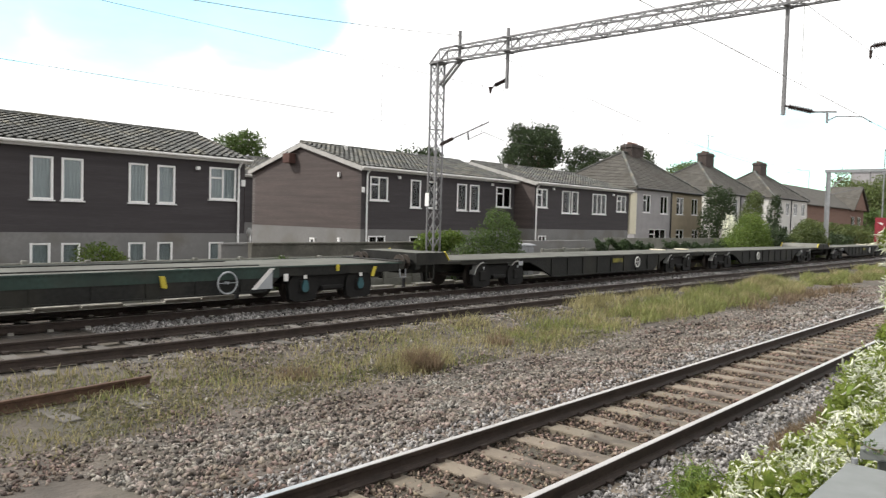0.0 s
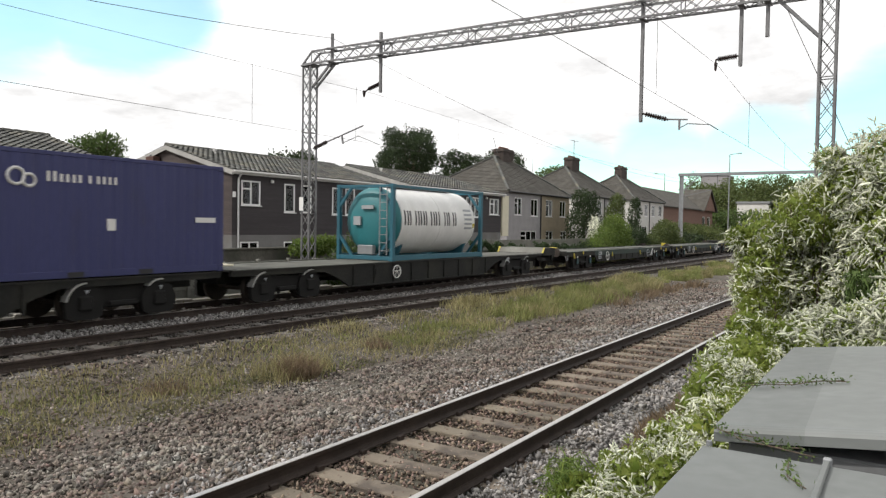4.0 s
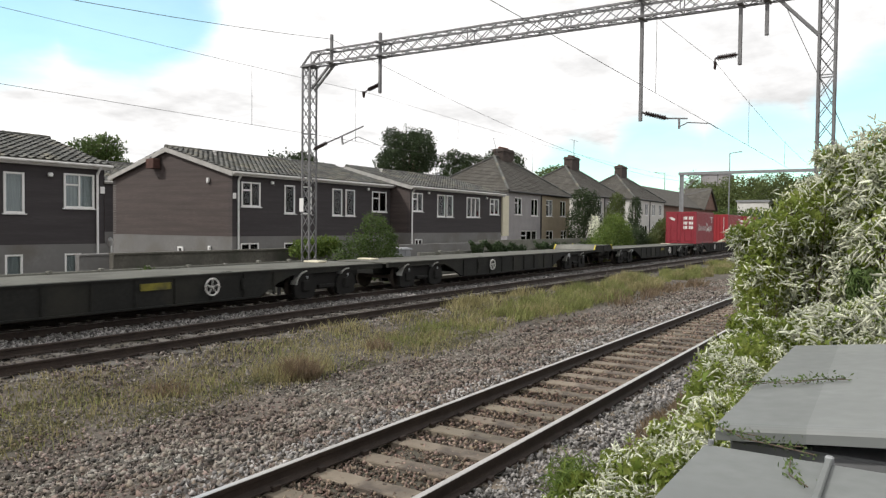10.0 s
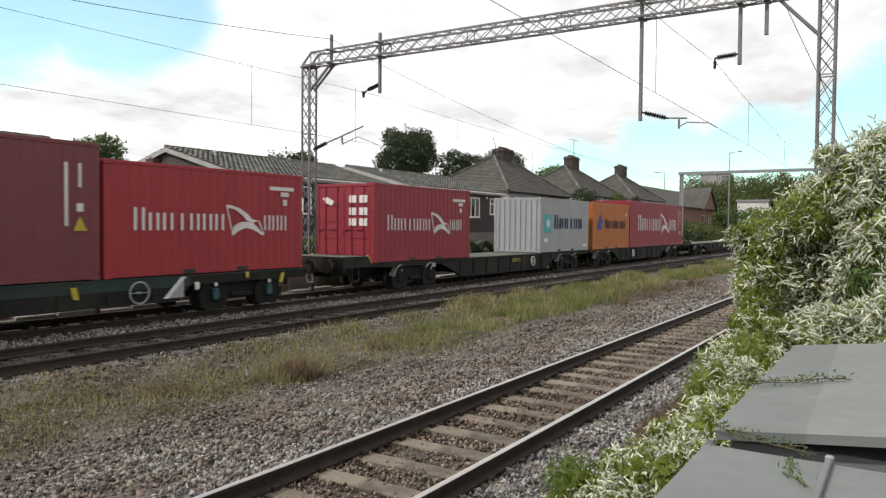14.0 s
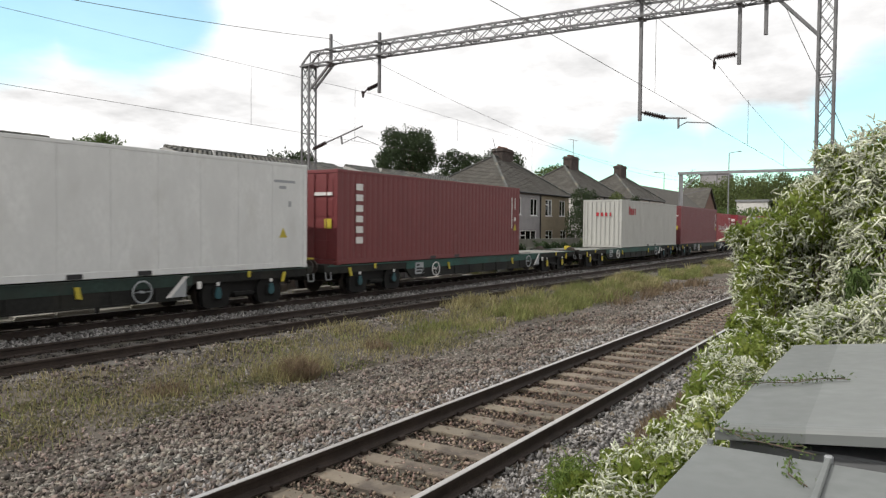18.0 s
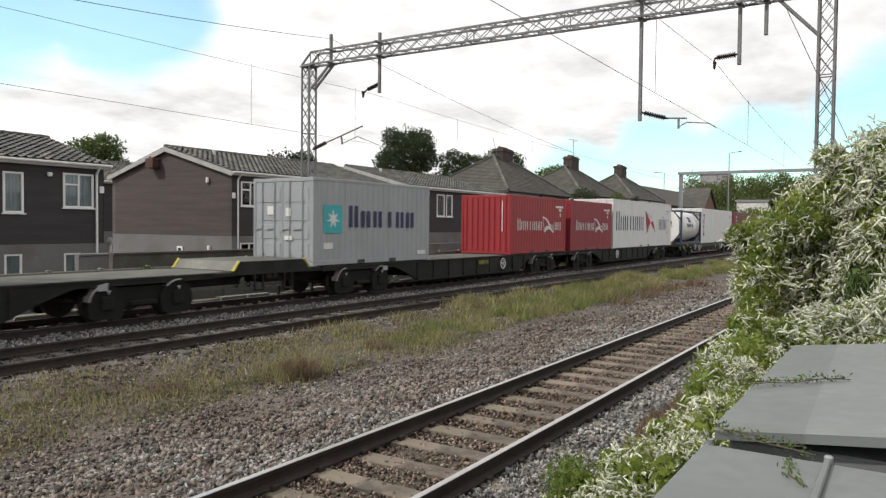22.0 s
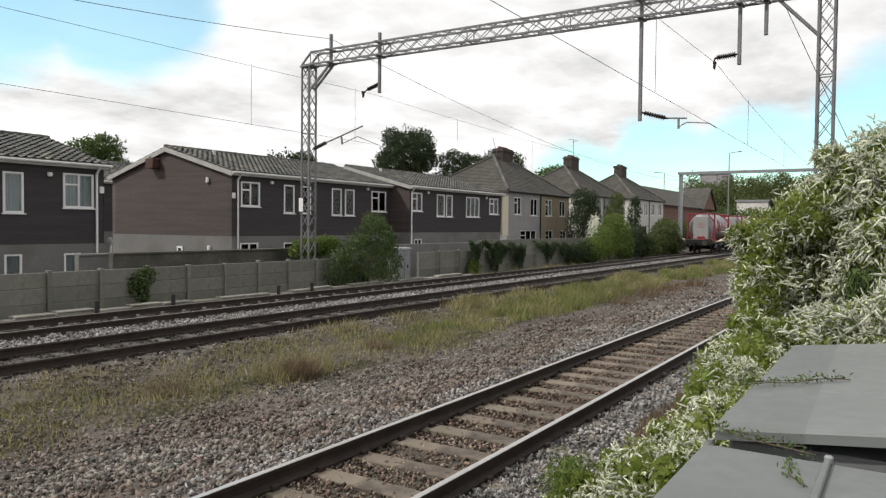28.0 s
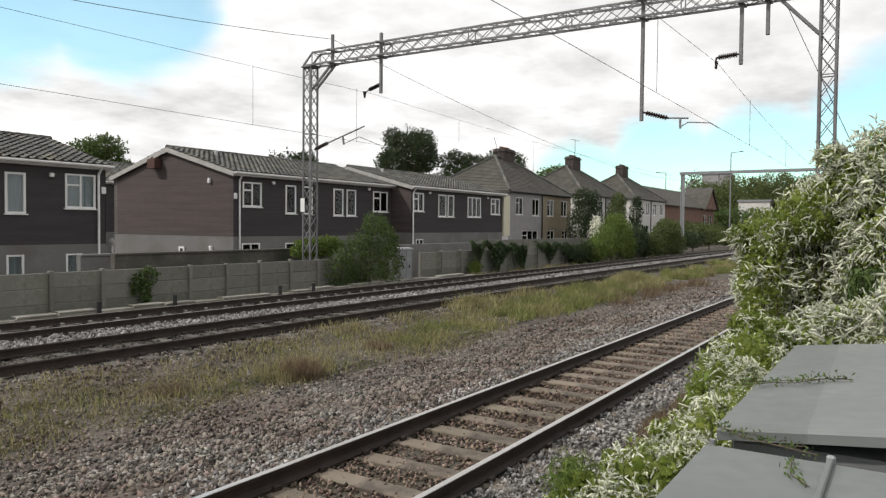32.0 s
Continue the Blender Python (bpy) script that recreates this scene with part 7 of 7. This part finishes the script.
def marks(c, L, H, material=None, y=-W / 2):
    """Unreadable numbers and weights in the top corner as plain bars."""
    material = material or M_WHITE
    m = Mesh()
    m.box(L - 1.25, L - 0.35, y - 0.004, y, H - 0.46, H - 0.36)
    m.box(L - 0.85, L - 0.55, y - 0.004, y, H - 0.62, H - 0.50)
    m.box(L - 0.76, L - 0.62, y - 0.004, y, H - 0.86, H - 0.70)
    part("number_bars", m, material, c, "small unreadable number bars")


def red_box(L, H, material, label, end):
    """Red container with a white two-part name and a bird-like emblem between."""
    c = container(L, H, material, label, end)
    y = -W / 2 - 0.001
    if L < 7:
        word(c, 0.72, 3.35, 7, 1.06, 0.4, M_WHITE, y, 0.4)
        bird(c, 3.3, 0.92, 1.3, M_WHITE, y)
        word(c, 4.6, 5.5, 3, 1.06, 0.4, M_WHITE, y, 0.4)
    else:
        word(c, 1.65, 6.6, 7, 1.05, 0.78, M_WHITE, y, 0.4)
        bird(c, 6.5, 0.85, 2.2, M_WHITE, y)
        word(c, 8.75, 10.6, 3, 1.05, 0.78, M_WHITE, y, 0.4)
    if L < 7:
        marks(c, L, H)
    else:
        part("number_bars", Mesh().box(L - 1.05, L - 0.98, y - 0.004, y, H - 1.7, H - 0.4).box(L - 0.65, L - 0.58, y - 0.004, y, H - 0.9, H - 0.4).box(L - 0.66, L - 0.5, y - 0.004, y, H - 1.25, H - 1.1), M_WHITE, c)
        part("warning_label", Mesh().box(L - 0.85, L - 0.4, y - 0.004, y, 0.75, 1.0), M_YELLOW, c)
    if end == "doors":
        e = Mesh()
        for z in (1.55, 1.2, 1.95):
            e.box(-0.02, -0.012, -0.95, -0.62, z, z + 0.24).box(-0.02, -0.012, -0.5, -0.2, z, z + 0.24)
        part("door_notices", e, M_WHITE, c, "white door notices")
        part("door_emblem", Mesh().prism([(0.45, 2.0), (0.75, 2.15), (0.95, 2.1), (0.8, 1.95), (0.55, 1.85)], 0, -0.02, -0.012), M_WHITE, c)
    else:
        part("number_strip", Mesh().box(-0.012, -0.002, -0.86, -0.82, 1.0, H - 0.25), M_WHITE, c)
    return c


def grey_box(end, label):
    c = container(6.058, 2.591, M_GREYBOX, label, end)
    y = -W / 2 - 0.001
    star(c, 0.86, 1.38, 0.42, y)
    word(c, 1.6, 5.25, 6, 1.14, 0.52, M_NAVYLET, y, 0.6)
    part("number_bars", Mesh().box(0.45, 0.85, y - 0.004, y, 0.5, 0.68).box(5.3, 5.8, y - 0.004, y, 0.22, 0.36), M_WHITE, c)
    if end == "doors":
        part("door_notices", Mesh().box(-0.02, -0.012, 0.35, 0.6, 1.5, 1.75).box(-0.02, -0.012, -0.35, -0.15, 1.45, 1.7).box(-0.02, -0.012, -0.4, -0.1, 0.75, 0.88), M_WHITE, c)
    return c


def orange_box():
    c = container(6.058, 2.591, M_ORANGE, "orange shipping container with a blue emblem and black name", "doors")
    y = -W / 2 - 0.001
    part("emblem", Mesh().prism([(0.62, 1.1), (0.95, 1.1), (1.2, 1.42), (1.6, 1.42), (1.55, 1.55), (1.35, 1.62), (1.3, 1.9), (0.98, 1.9), (0.85, 1.5), (0.72, 1.45)], 1, y - 0.005, y).prism([(1.05, 1.1), (1.4, 1.1), (1.5, 1.35), (1.2, 1.35)], 1, y - 0.005, y), M_BLUELET, c, "blue swept emblem")
    word(c, 1.9, 5.45, 11, 1.16, 0.44, M_BLACKLET, y, 0.55)
    part("number_bars", Mesh().box(5.4, 5.55, y - 0.004, y, 1.9, 2.1), M_WHITE, c)
    return c


def blue_box():
    c = container(6.058, 2.591, M_BLUE, "navy blue shipping container with small white marks", "ribs")
    y = -W / 2 - 0.001
    part("emblem", Mesh().ring((1.0, y - 0.002, 2.05), 0.16, 0.03, 1, 14, 4).ring((1.25, y - 0.002, 1.98), 0.12, 0.03, 1, 14, 4), M_WHITE, c)
    word(c, 1.6, 3.2, 6, 1.98, 0.16, M_WHITE, y)
    part("number_bars", Mesh().box(5.2, 5.8, y - 0.004, y, 1.2, 1.32).box(2.9, 3.1, y - 0.004, y, 1.0, 1.25), M_WHITE, c)
    part("door_emblem", Mesh().box(-0.012, -0.002, -0.75, -0.55, 0.95, 1.25), M_WHITE, c)
    return c


def plain_forty(material, label, end, strip, H=2.896):
    c = container(12.192, H, material, label, end)
    y = -W / 2 - 0.001
    m = Mesh()
    m.box(11.42, 11.49, y - 0.004, y, H - 1.75, H - 0.45).box(11.72, 11.78, y - 0.004, y, H - 0.95, H - 0.45).box(11.68, 11.82, y - 0.004, y, H - 1.45, H - 1.28)
    part("number_bars", m, M_WHITE, c)
    part("warning_label", Mesh().prism([(11.6, H - 1.85), (11.9, H - 1.85), (11.75, H - 1.55)], 1, y - 0.004, y), M_YELLOW, c)
    if strip:
        stacked(c, 1.05, 0.34, H - 0.4, 0.33, 6, M_WHITE, y)
    if end == "doors":
        part("door_notices", Mesh().box(-0.02, -0.012, -1.0, -0.72, 1.1, 1.4), M_YELLOW, c)
        part("door_bars", Mesh().box(-0.02, -0.012, -1.02, -0.3, 2.1, 2.2), M_WHITE, c)
    return c


def pale_forty():
    c = container(12.192, 2.896, M_STONEBOX, "pale grey shipping container with small red lettering", "ribs", depth=0.02)
    y = -W / 2 - 0.001
    word(c, 1.3, 2.75, 4, 2.0, 0.4, M_REDLET, y, 0.62)
    e = Mesh()
    for k in range(4):
        e.box(-0.012, -0.002, 0.22 - 0.26 * k, 0.40 - 0.26 * k, 1.9, 2.12)
    part("end_lettering", e, M_REDLET, c)
    return c


def reefer(kind, label):
    c = container(12.192, 2.896, M_WHITEBOX, label, "doors", smooth=True)
    y = -W / 2 + 0.008
    if kind == "vertical":
        part("vertical_sign", Mesh().box(0.75, 1.1, y - 0.006, y, 0.95, 2.15), M_REDLET, c, "tall red sign panel")
        part("sign_ends", Mesh().box(0.75, 1.1, y - 0.006, y, 2.2, 2.42).box(0.75, 1.1, y - 0.006, y, 0.62, 0.88), M_NAVYLET, c)
        stacked(c, 0.925, 0.2, 2.05, 0.38, 3, M_WHITE, y - 0.006)
    else:
        word(c, 0.55, 5.95, 7, 1.05, 0.88, M_NAVYLET, y, 0.42)
        kite(c, 6.15, 0.85, 1.45, y)
        word(c, 9.25, 11.2, 3, 1.1, 0.72, M_NAVYLET, y, 0.42)
        part("name_dots", Mesh().box(10.02, 10.12, y - 0.005, y, 1.9, 2.0).box(10.25, 10.35, y - 0.005, y, 1.9, 2.0), M_NAVYLET, c)
    part("number_bars", Mesh().box(10.9, 11.7, y - 0.004, y, 2.35, 2.42).box(11.1, 11.35, y - 0.004, y, 2.18, 2.26).box(11.45, 11.55, y - 0.004, y, 1.7, 1.85), M_GREYBOX, c)
    part("warning_label", Mesh().prism([(11.1, 0.85), (11.4, 0.85), (11.25, 1.12)], 1, y - 0.004, y), M_YELLOW, c)
    unit = part("cooling_unit", Mesh().box(12.2, 12.21, -0.9, 0.9, 0.3, 2.6), M_GREYBOX, c)
    part("fan_grille", Mesh().ring((12.212, 0, 1.9), 0.4, 0.03, 0, 20, 5), M_BLACKPIPE, unit)
    return c


def tank(frame_mat, shell, label, style, end_mat=None):
    """A 20 ft tank container: a domed cylinder in an open frame."""
    L, H, r = 6.058, 2.591, 1.165
    c = thing("tank_container", label, "tank container", "tank containers")
    zc = 1.36
    for x in (0, L - 0.13):
        for y in (-W / 2, W / 2 - 0.13):
            part("corner_post", Mesh().box(x, x + 0.15, y, y + 0.13, 0.1, H - 0.1, 0.012), frame_mat, c)
            for z in (0, H - 0.118):
                part("corner_casting", Mesh().box(x - 0.01, x + 0.168, y - 0.003 if y < 0 else y - 0.03, y + 0.162 if y < 0 else y + 0.133, z, z + 0.118, 0.01), frame_mat, c)
        for z0, z1 in ((0.02, 0.16), (H - 0.12, H - 0.02)):
            part("end_beam", Mesh().box(x + 0.01, x + 0.12, -W / 2 + 0.13, W / 2 - 0.13, z0, z1, 0.01), frame_mat, c)
        br = Mesh()
        for s in (-1, 1):
            br.bar((x + 0.06, s * (W / 2 - 0.1), 0.85), (x + 0.06, s * 0.55, 0.12), 0.09)
            br.bar((x + 0.06, s * (W / 2 - 0.1), H - 0.75), (x + 0.06, s * 0.6, H - 0.1), 0.09)
        part("end_brace", br, frame_mat, c)
    for y in (-W / 2 + 0.005, W / 2 - 0.085):
        part("bottom_rail", Mesh().box(0.13, L - 0.13, y, y + 0.08, 0.02, 0.2, 0.01), frame_mat, c)
        if style != "cream":
            part("top_rail", Mesh().box(0.13, L - 0.13, y, y + 0.07, H - 0.12, H - 0.02, 0.01), frame_mat, c)
    for x, s in ((0.1, 1), (L - 0.1, -1)):
        for y in (-W / 2 + 0.06, W / 2 - 0.06):
            if style == "cream":
                part("saddle_brace", Mesh().bar((x, y, 0.16), (x + s * 1.35, y * 0.86, 0.52), 0.09, 0.12), frame_mat, c)
                part("top_brace", Mesh().bar((x, y, H - 0.08), (x + s * 1.5, y * 0.72, H - 0.36), 0.06, 0.07), frame_mat, c)
        part("saddle", Mesh().prism([(-0.75, 0.1), (0.75, 0.1), (0.95, 0.55), (0.5, 0.36), (0, 0.28), (-0.5, 0.36), (-0.95, 0.55)], 0, min(x + s * 0.75, x + s * 0.85), max(x + s * 0.75, x + s * 0.85)), frame_mat, c)
    prof = [(0.17, 0.01)] + [(0.17 + 0.42 * (1 - math.cos(radians(a))), r * math.sin(radians(a)) ** 0.8) for a in range(12, 91, 13)] + [(0.60, r)]
    back = [(L - s, q) for s, q in reversed(prof)]
    if end_mat:
        part("tank_shell", Mesh().lathe([(0.58, r)] + back, 40, (0, 0, zc), 0), shell, c, smooth=True)
        part("tank_end", Mesh().lathe(prof, 40, (0, 0, zc), 0), end_mat, c, "teal domed tank end", smooth=True)
    else:
        part("tank_shell", Mesh().lathe(prof + back, 40, (0, 0, zc), 0), shell, c, smooth=True)
    if style == "cream":
        for x in (0.72, 1.75, 2.85, 3.9, 4.95):
            part("band", Mesh().lathe([(x - 0.018, r), (x - 0.018, r + 0.014), (x + 0.018, r + 0.014), (x + 0.018, r)], 40, (0, 0, zc), 0), M_MAST, c)
    else:
        for x in (0.62, L / 2, L - 0.62):
            part("band", Mesh().lathe([(x - 0.015, r), (x - 0.015, r + 0.008), (x + 0.015, r + 0.008), (x + 0.015, r)], 40, (0, 0, zc), 0), shell, c)
    walk_m = Mesh().box(1.0, L - 1.0, -0.3, 0.3, zc + r + 0.01, zc + r + 0.045)
    part("walkway", walk_m, M_GALV, c)
    part("manhole", Mesh().tube((L / 2, 0, zc + r - 0.05), (L / 2, 0, zc + r + 0.12), 0.28, 14), M_GALV, c)
    lad = Mesh()
    for y in (-0.98, -0.68):
        lad.bar((-0.02, y, 0.2), (-0.02, y, H - 0.1), 0.03)
    for k in range(8):
        lad.bar((-0.02, -0.98, 0.35 + 0.27 * k), (-0.02, -0.68, 0.35 + 0.27 * k), 0.025)
    if style == "navy":
        flat = [(-0.5, 0.22), (0.5, 0.22), (0.98, 0.75), (0.98, 1.95), (0.5, 2.46), (-0.5, 2.46), (-0.98, 1.95), (-0.98, 0.75)]
        panel = part("end_panel", Mesh().prism(flat, 0, 0.03, 0.08), M_TANKWHITE, c, "white eight-sided end panel")
        part("panel_emblem", Mesh().box(0.02, 0.029, -0.45, -0.08, 1.5, 1.75), M_NAVYLET, panel)
        part("panel_name", Mesh().box(0.02, 0.029, -0.5, 0.3, 1.34, 1.42), M_TANKEND, panel)
    else:
        part("ladder", lad, M_GALV, c)
    if style != "navy":
        part("valve_box", Mesh().box(0.02, 0.2, -0.35, 0.3, 0.2, 0.52, 0.02), M_GALV if style != "steel" else frame_mat, c)
    if style != "navy":
        part("tank_notices", Mesh().box(0.1, 0.16, 0.25, 0.55, 1.2, 1.5).box(0.1, 0.16, -0.3, 0.2, 1.75, 1.88), M_GREYBOX, c)

    def on_shell(x0, x1, z0, z1, m, lift=0.006):
        """A patch that follows the shell's curve on the near side."""
        n = 4
        pts = []
        for i in range(n + 1):
            z = z0 + (z1 - z0) * i / n
            y = -math.sqrt(max(0.01, (r + lift) ** 2 - (z - zc) ** 2))
            pts += [(x0, y, z), (x1, y, z), (x0, y + 0.01, z), (x1, y + 0.01, z)]
        f = []
        for i in range(n):
            a = 4 * i
            f += [(a, a + 1, a + 5, a + 4), (a, a + 4, a + 6, a + 2), (a + 1, a + 3, a + 7, a + 5)]
        m.add(pts, f)
        return m

    def shell_word(x0, x1, n, z, h, material, fill=0.5):
        step = (x1 - x0) / n
        w = step * fill * 0.46
        bar = on_shell(0, w, z, z + h, Mesh()).data("name_bar", material)
        for i in range(n):
            for k in ((0.0,) if i % 3 == 1 else (0.0, step * 0.78 - w)):
                ob = new("name_bar", bar)
                ob.parent = c
                ob.location = (x0 + step * i + k, 0, 0)

    def shell_ring(x, z, rr, t, m):
        for k in range(16):
            a0, a1 = 2 * math.pi * k / 16, 2 * math.pi * (k + 1) / 16
            for rad in (rr,):
                p0 = (x + rad * math.cos(a0), z + rad * math.sin(a0))
                p1 = (x + rad * math.cos(a1), z + rad * math.sin(a1))
                y0, y1 = (-math.sqrt((r + 0.008) ** 2 - (p[1] - zc) ** 2) for p in (p0, p1))
                m.bar((p0[0], y0, p0[1]), (p1[0], y1, p1[1]), 0.02, t)

    if style == "teal":
        shell_word(0.75, 3.05, 7, 1.22, 0.5, M_BLACKLET)
        shell_word(3.3, 4.2, 3, 1.22, 0.5, M_BLACKLET)
    elif style == "navy":
        m = Mesh()
        for i in range(3):
            for j in range(2):
                on_shell(2.45 + 0.24 * i, 2.65 + 0.24 * i, 1.68 + 0.22 * j, 1.87 + 0.22 * j, m)
        part("emblem", m, M_NAVYLET, c, "dark blue checked emblem")
        shell_word(1.7, 3.6, 10, 1.3, 0.28, M_NAVYLET)
    elif style == "steel":
        m = Mesh()
        shell_ring(1.85, 1.64, 0.33, 0.075, m)
        shell_ring(1.58, 1.2, 0.33, 0.075, m)
        shell_ring(2.12, 1.2, 0.33, 0.075, m)
        part("emblem", m, M_REDLET, c, "three linked red rings")
        shell_word(2.8, 4.75, 3, 1.3, 0.5, M_REDLET, 0.55)
        part("underline", on_shell(2.75, 4.7, 1.2, 1.22, Mesh()), M_REDLET, c)
        part("notice_panel", on_shell(3.6, 4.4, 0.66, 0.74, Mesh()), M_TANKEND, c, "small pale notice strip")
        panel = part("end_panel", Mesh().box(0.06, 0.1, -0.62, 0.66, 0.3, 2.3, 0.02), M_TANKEND, c, "pale flat end panel")
        for yy, zz in ((0.0, 1.66), (-0.14, 1.43), (0.14, 1.43)):
            part("emblem_ring", Mesh().ring((0.055, yy, zz), 0.14, 0.014, 0, 16, 4), M_REDLET, panel)
    elif style == "cream":
        sign = part("blue_sign", on_shell(1.05, 1.5, 0.82, 2.05, Mesh(), 0.02), M_BLUELET, c, "blue curved sign")
        for k in range(5):
            part("sign_bar", on_shell(1.2, 1.34, 1.12 + 0.17 * k, 1.22 + 0.17 * k, Mesh(), 0.026), M_WHITE, sign)
        part("hose", Mesh().pipe([(0.3, -0.95, 1.95), (0.6, -0.86, 2.12), (1.2, -0.82, 2.22), (2.2, -0.8, 2.24), (2.9, -0.76, 2.28), (3.2, -0.6, 2.42)], 0.028, 6), M_MAST, c, "dark hose over the shell")
        for a, b, z0, z1 in ((2.05, 2.45, 1.7, 1.95), (1.95, 2.55, 1.58, 1.64), (3.25, 4.0, 1.62, 1.72), (3.2, 3.45, 0.95, 1.1)):
            part("faded_mark", on_shell(a, b, z0, z1, Mesh(), 0.004), M_TANKEND, c, "faded unreadable mark")
        for a, b, z0, z1 in ((2.6, 2.75, 1.0, 1.6), (4.25, 4.75, 0.95, 1.35), (4.5, 4.9, 1.45, 1.75)):
            part("plate_frame", on_shell(a, b, z0, z1, Mesh(), 0.005), M_TANKWHITE, c)
        part("end_tubes", Mesh().tube((0.08, 0, 1.36), (0.08, 0.8, 2.3), 0.05, 8).tube((0.08, 0, 1.36), (0.08, -0.8, 2.3), 0.05, 8).tube((0.08, 0, 1.36), (0.08, 0.8, 0.3), 0.05, 8).tube((0.08, 0, 1.36), (0.08, -0.8, 0.3), 0.05, 8), frame_mat, c)
    m = Mesh()
    for k in range(5):
        on_shell(4.75, 5.3, 1.1 + 0.17 * k, 1.18 + 0.17 * k, m)
    part("notice_bars", m, M_GREYBOX, c)
    part("warning_label", on_shell(5.35, 5.5, 1.15, 1.32, Mesh()), M_YELLOW, c)
    return c


def place(ob, u, z, y=0.0):
    ob.matrix_basis = pose(u, TRACK_TRAIN + y, z)
    MOVERS.append((ob, u, y, z))
    return ob


# wagons, from the tail to the head
rear_half = twin_wagon(False, "grimy black container flat wagon with a white handbrake wheel")
front_half = twin_wagon(True, "grimy black container flat wagon with a white handbrake wheel")
UNITS = [-115.2, -74.55, 46.75, 87.45, 128.15, 168.85, 250.1, 290.8]
for i, u in enumerate(UNITS):
    a = rear_half if i == 0 else copy_thing(rear_half, pose(0, 0, 0))
    b = front_half if i == 0 else copy_thing(front_half, pose(0, 0, 0))
    place(a, u, FAR_RAIL_Z)
    place(b, u + 20.35, FAR_RAIL_Z)
for places, wagon in (((-33.2, 25.9, 210.5, 230.2), green_wagon("dark green container flat wagon with blue-green axle covers", (M_CYAN, M_CYAN), M_GREENWAGON, M_DECK)),
                      ((-13.5,), green_wagon("green container flat wagon with yellow and blue axle covers", (M_CYAN, M_YELLOW), M_TEALWAGON, M_DECK_PALE)),
                      ((6.2,), green_wagon("green container flat wagon with a pale deck and yellow axle covers", (M_YELLOW, M_CYAN), M_TEALWAGON, M_DECK_PALE))):
    for i, u in enumerate(places):
        place(wagon if i == 0 else copy_thing(wagon, pose(0, 0, 0)), u, FAR_RAIL_Z)

T20, T40 = 6.058, 12.192
place(tank(M_SKYBLUE, M_TANKWHITE, "white tank container in a blue frame with a teal end", "teal", M_TEAL), 196.2, BASE_Z)
place(blue_box(), 183.0, BASE_Z)
twenty_ribs = red_box(T20, 2.591, M_RED2, "bright red shipping container with white name bars and emblem", "ribs")
twenty_doors = red_box(T20, 2.591, M_RED, "red shipping container with white door notices", "doors")
place(twenty_doors, 170.6, BASE_Z)
place(twenty_ribs, 161.4, BASE_Z)
place(copy_thing(twenty_doors, pose(0, 0, 0)), 149.25, BASE_Z)
place(red_box(T40, 2.896, M_RED, "long red shipping container with large white name bars", "doors"), 73.75, BASE_Z)
place(orange_box(), 67.5, BASE_Z)
place(grey_box("ribs", "light grey shipping container with a turquoise star panel"), 60.8, BASE_Z)
place(copy_thing(twenty_doors, pose(0, 0, 0)), 48.25, BASE_Z)
place(copy_thing(twenty_ribs, pose(0, 0, 0)), 38.9, BASE_Z)
place(plain_forty(M_MAROON, "long plain maroon shipping container", "doors", False), 26.62, BASE_Z)
place(pale_forty(), 13.15, BASE_Z)
place(plain_forty(M_BROWNRED, "long rust-red shipping container with vertical white lettering", "doors", True), -12.7, BASE_Z)
place(reefer("vertical", "long smooth white refrigerated container with a red vertical sign"), -26.2, BASE_Z)
place(tank(M_NAVYFRAME, M_TANKWHITE, "white tank container in a dark blue frame", "navy"), -32.35, BASE_Z)
place(reefer("name", "long white refrigerated container with dark name bars and red emblem"), -47.6, BASE_Z)
place(copy_thing(twenty_doors, pose(0, 0, 0)), -53.95, BASE_Z)
place(copy_thing(twenty_ribs, pose(0, 0, 0)), -60.65, BASE_Z)
place(grey_box("doors", "light grey shipping container with grey doors and star panel"), -73.0, BASE_Z)
place(tank(M_REDFRAME, M_TANKCREAM, "cream banded tank container in a red frame", "cream"), -88.05, BASE_Z)
steel = tank(M_REDFRAME, M_TANKSTEEL, "dull steel tank container in a crimson frame with red rings", "steel")
place(steel, -100.7, BASE_Z)
place(copy_thing(steel, pose(0, 0, 0)), -113.23, BASE_Z)
place(copy_thing(twenty_doors, pose(0, 0, 0)), 317.6, BASE_Z)


def tail_lamp():
    t = thing("tail_lamp", "red and white tail lamp on the last wagon", "lamp")
    part("case", Mesh().box(-0.12, 0.0, -0.09, 0.09, 0, 0.3, 0.015), M_WHITE, t)
    part("lens", Mesh().tube((-0.12, 0, 0.2), (-0.14, 0, 0.2), 0.06, 12), M_REDLET, t)
    return t


place(tail_lamp(), -115.22, FAR_RAIL_Z + 1.0, 0.95)


# ---- what moves: the whole train, steady at first and a little faster once its tail has passed ----
def run(t):
    k = t - 16.0
    gain = 1.27 * max(0.0, t - 25.4)
    return 14.757 * k + 0.004 * k * k + gain


def motions():
    for ob, u, y, z in MOVERS:
        walk(ob, [(t, pose(u + run(t), TRACK_TRAIN + y, z)) for t in (0.0, 8.0, 16.0, 24.0, 25.0, 26.0, 27.5, 29.0, 32.0)])


motions()
